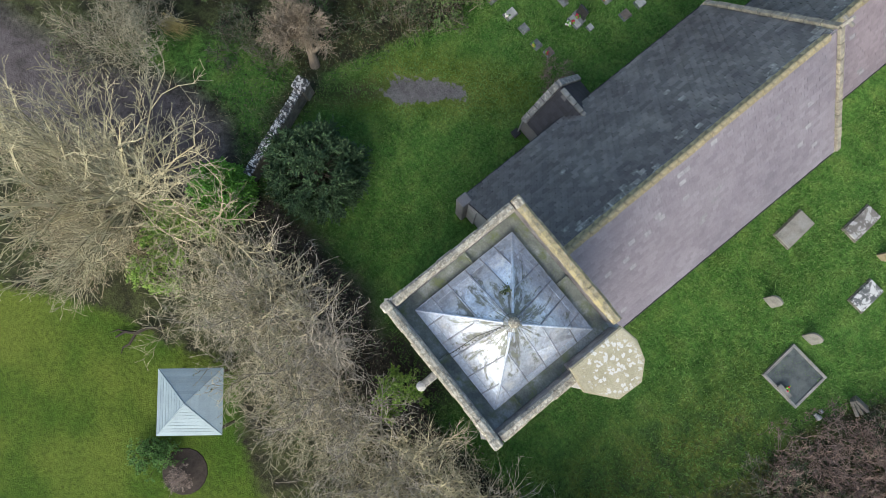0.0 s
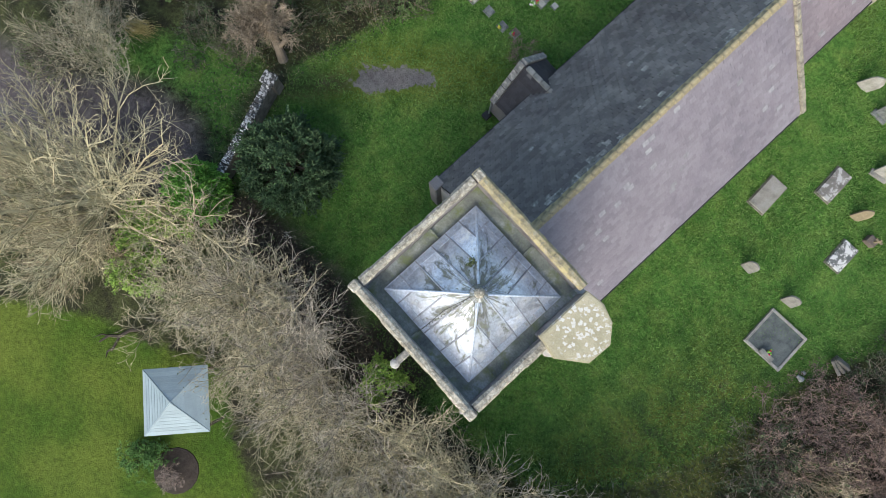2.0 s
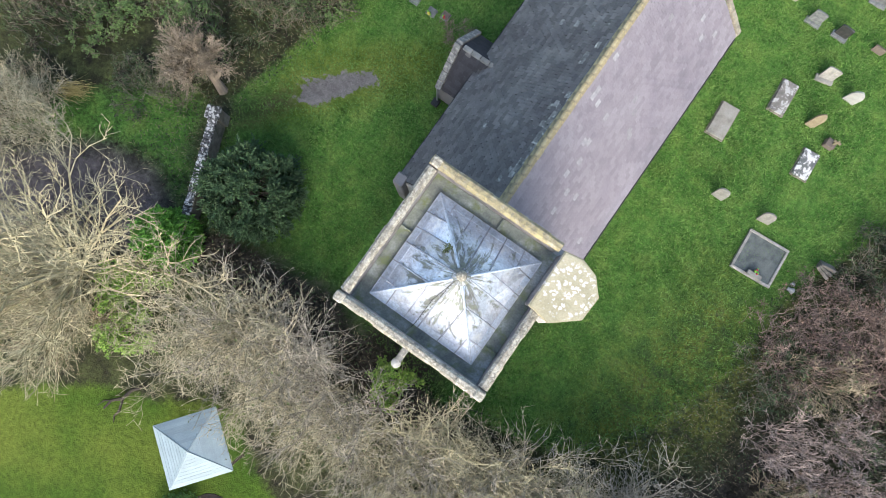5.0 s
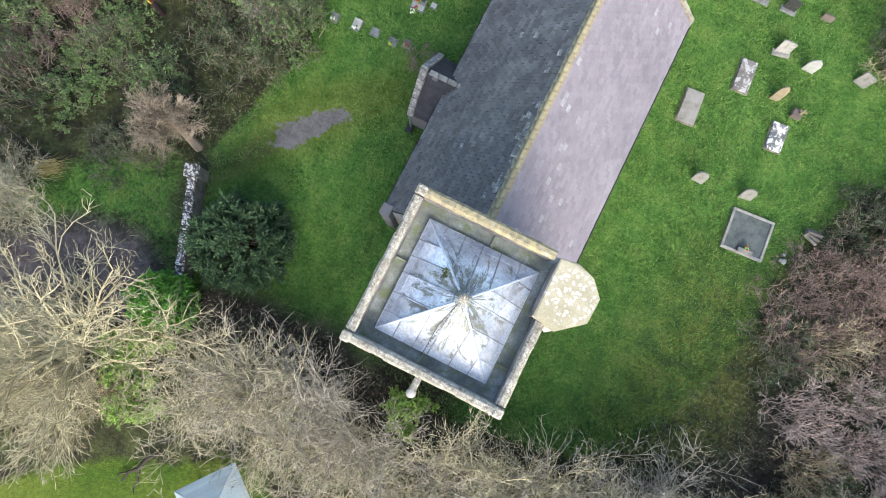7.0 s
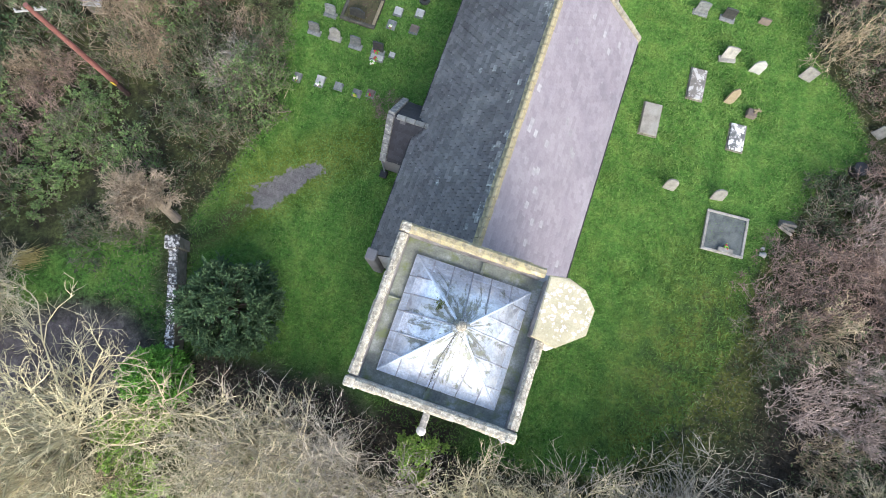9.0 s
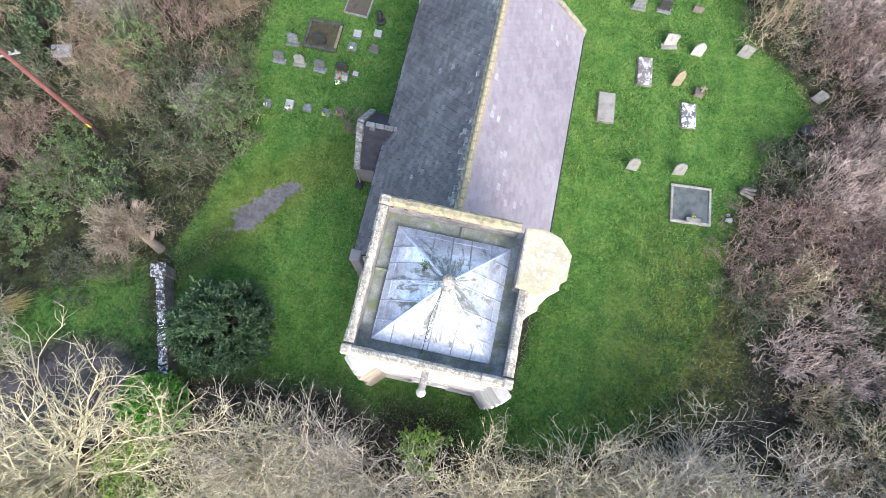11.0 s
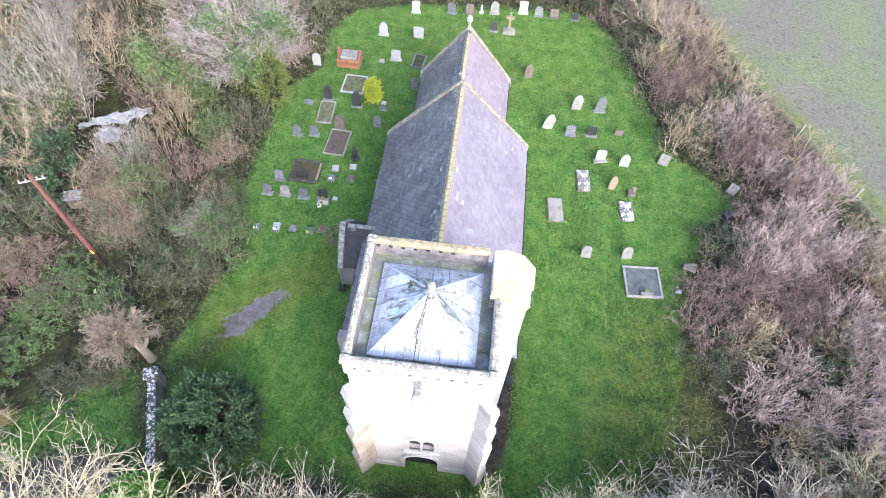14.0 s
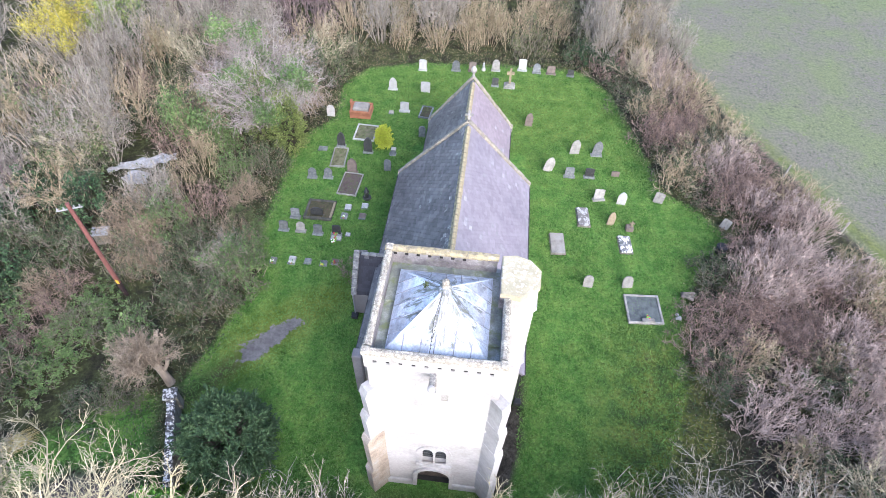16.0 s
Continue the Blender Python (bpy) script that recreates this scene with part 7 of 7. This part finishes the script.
limbed_tree("mistletoe_tree", -36.8, 36.6, "leafless tree hung with green growth", 81, 10, [(8, 0.9, 0.44), (6, 0.95, 0.5)], "twig_grey", 5.2, 0.9, 0.07, 0.8, 0.18, ivy=4200, ivy_mat="leaf_ivytree", ivy_at=(0.5, 1.0), thin=0.016, tips=2)
pol = thing("pollard_tree", -16.7, 1.7, -0.05, "stubby pollard tree with a ball of red-brown twigs", "tree")
part("trunk", tube([(0.1, -0.1, 0), (-0.1, 0.05, 0.7), (-0.35, 0.2, 1.3), (-0.55, 0.35, 1.8)], [0.3, 0.24, 0.22, 0.27], 10), M["timber"], pol)
part("stub", tube([(-0.2, 0.1, 0.9), (0.1, 0.45, 1.4), (0.15, 0.6, 1.7)], [0.15, 0.12, 0.13], 8), M["timber"], pol)
cw = new("crown", crown_bush("crown", 25, 2.5, 2.5, 70, [(9, 0.9, 0.32), (6, 1.0, 0.56)], "twig_pollard", 0.024, 0.0135, 0.06, split=False))
cw.parent, cw.location = pol, (-1.15, 0.2, 1.4)
prg = np.random.default_rng(24)
fan = prg.normal(0, 0.2, 130)
Q0 = np.column_stack([prg.normal(0, 0.18, 130), prg.normal(0, 0.2, 130), prg.uniform(0.3, 0.8, 130)])
Q1 = Q0 + np.column_stack([np.cos(0.45 + fan), np.sin(0.45 + fan), prg.normal(0.15, 0.12, 130)]) * prg.uniform(0.9, 2.0, (130, 1))
S0 = Q0 * [1, 1, 0]
ob = new("pampas_grass", joined("pampas_grass", [(*rods(S0, Q0, np.full(130, 0.016), np.full(130, 0.016)), M["twig_straw"]), (*spikes(Q0, Q1, np.full(130, 0.018)), M["twig_straw"])]))
ob.matrix_world = pose(-23.6, -3.4, -0.03)
tagged(ob, "clump of straw-yellow grass stems", "grass clump")
log = thing("fallen_branch", -10.8, -14.8, 0.03, "dark fallen branch lying on the lawn", "branch")
part("limb", tube([(-0.55, -1.3, 0.05), (-0.45, -0.7, 0.1), (0.0, -0.25, 0.15), (0.15, 0.4, 0.2), (0.75, 1.1, 0.15)], [0.05, 0.08, 0.1, 0.1, 0.05], 6), M["twig_dark"], log)
part("fork", tube([(-0.0, -0.3, 0.12), (0.25, -0.9, 0.14), (0.15, -1.3, 0.06), (0.35, -1.6, 0.03)], [0.08, 0.07, 0.05, 0.02], 6), M["twig_dark"], log)
part("twig", tube([(-0.45, -0.7, 0.1), (-0.75, -0.9, 0.12), (-0.95, -1.4, 0.03)], [0.05, 0.035, 0.015], 6), M["twig_dark"], log)
bed = thing("flower_bed", -3.35, -17.4, -0.06, "round mulched flower bed in the lawn", "flower bed")
part("mulch", lathe([(1.25, 0), (1.2, 0.08), (0.8, 0.13), (0.2, 0.15)], 16), M["mulch"], bed)
# undergrowth of dead grass and low leaves under the scrub
rg = np.random.default_rng(12)
UXY = rg.uniform([-30, -12], [24, 44], (120000, 2))
edge_of = signed(YARD, UXY[:, 0], UXY[:, 1])
UXY = UXY[(edge_of < 0.6) & (edge_of > -5.0) & (signed(TRACK, UXY[:, 0], UXY[:, 1]) < -0.3) & (signed(LAWN, UXY[:, 0], UXY[:, 1]) < -0.3) & (signed(FIELD, UXY[:, 0], UXY[:, 1]) < 0)]
C = np.column_stack([UXY, rg.uniform(0.0, 0.22, len(UXY)) ** 1.3])
h = len(C) // 2
P1 = C[:h] + rg.normal(0, 0.12, (h, 3)) * [1, 1, 0.5] + [0, 0, 0.08]
tagged(new("undergrowth", joined("undergrowth", [(*spikes(C[:h] * [1, 1, 0] - [0, 0, 0.03], P1, np.full(h, 0.012)), M["twig_tan"]), (*blades(C[h:], 0.075, rg), M["leaf_bramble"])])), "low brambles and dead grass under the scrub", "undergrowth", kind="stuff")

# fence posts along the field
for x, y in ((21.0, 38.6), (23.6, 31.9), (26.5, 26.4), (29.2, 20.2)):
    fp = thing("fence_post", x, y, -0.1, "pale timber fence post between hedge and field", "post", "fence posts")
    part("stake", box(-0.06, 0.06, -0.06, 0.06, 0, 1.4, 0.012), M["grave_pale"], fp)

# grass
rg = np.random.default_rng(9)
n = 150000
GXY = rg.uniform([-16, -6], [21, 41], (n, 2))
keep = signed(YARD, GXY[:, 0], GXY[:, 1]) > 0.15
keep &= ~((GXY[:, 0] > EN - 0.1) & (GXY[:, 0] < ES + 0.1) & (GXY[:, 1] > -2.7) & (GXY[:, 1] < CY1 + 0.1))
keep &= (signed(SOIL_SHADE, GXY[:, 0], GXY[:, 1]) < 0.1) & (signed(BARE, GXY[:, 0], GXY[:, 1]) < rg.uniform(-1, 1.5, n))
keep &= ~(signed(PUDDLE, GXY[:, 0], GXY[:, 1]) > -0.2)
GXY = GXY[keep]
P0 = np.column_stack([GXY, np.full(len(GXY), -0.04)])
lush = 0.5 + 0.25 * np.sin(GXY[:, 0] * 2.3 + 1.7 * np.sin(GXY[:, 1] * 1.1)) + 0.25 * np.sin(GXY[:, 1] * 2.9 + 1.3 * np.sin(GXY[:, 0] * 1.7))
P1 = P0 + rg.normal(0, 0.1, (len(GXY), 3)) * [1, 1, 0.2] + np.column_stack([np.zeros(len(GXY)), np.zeros(len(GXY)), 0.1 + 0.09 * lush])
pale = rg.random(len(GXY)) < 0.1 + 0.4 * lush**2
wide = np.full(len(GXY), 0.03)
tagged(new("grass", joined("grass", [(*spikes(P0[k], P1[k], wide[k]), M[mat]) for k, mat in ((~pale, "grass_blade"), (pale, "grass_pale"))])), "short green churchyard grass", "grass", kind="stuff")
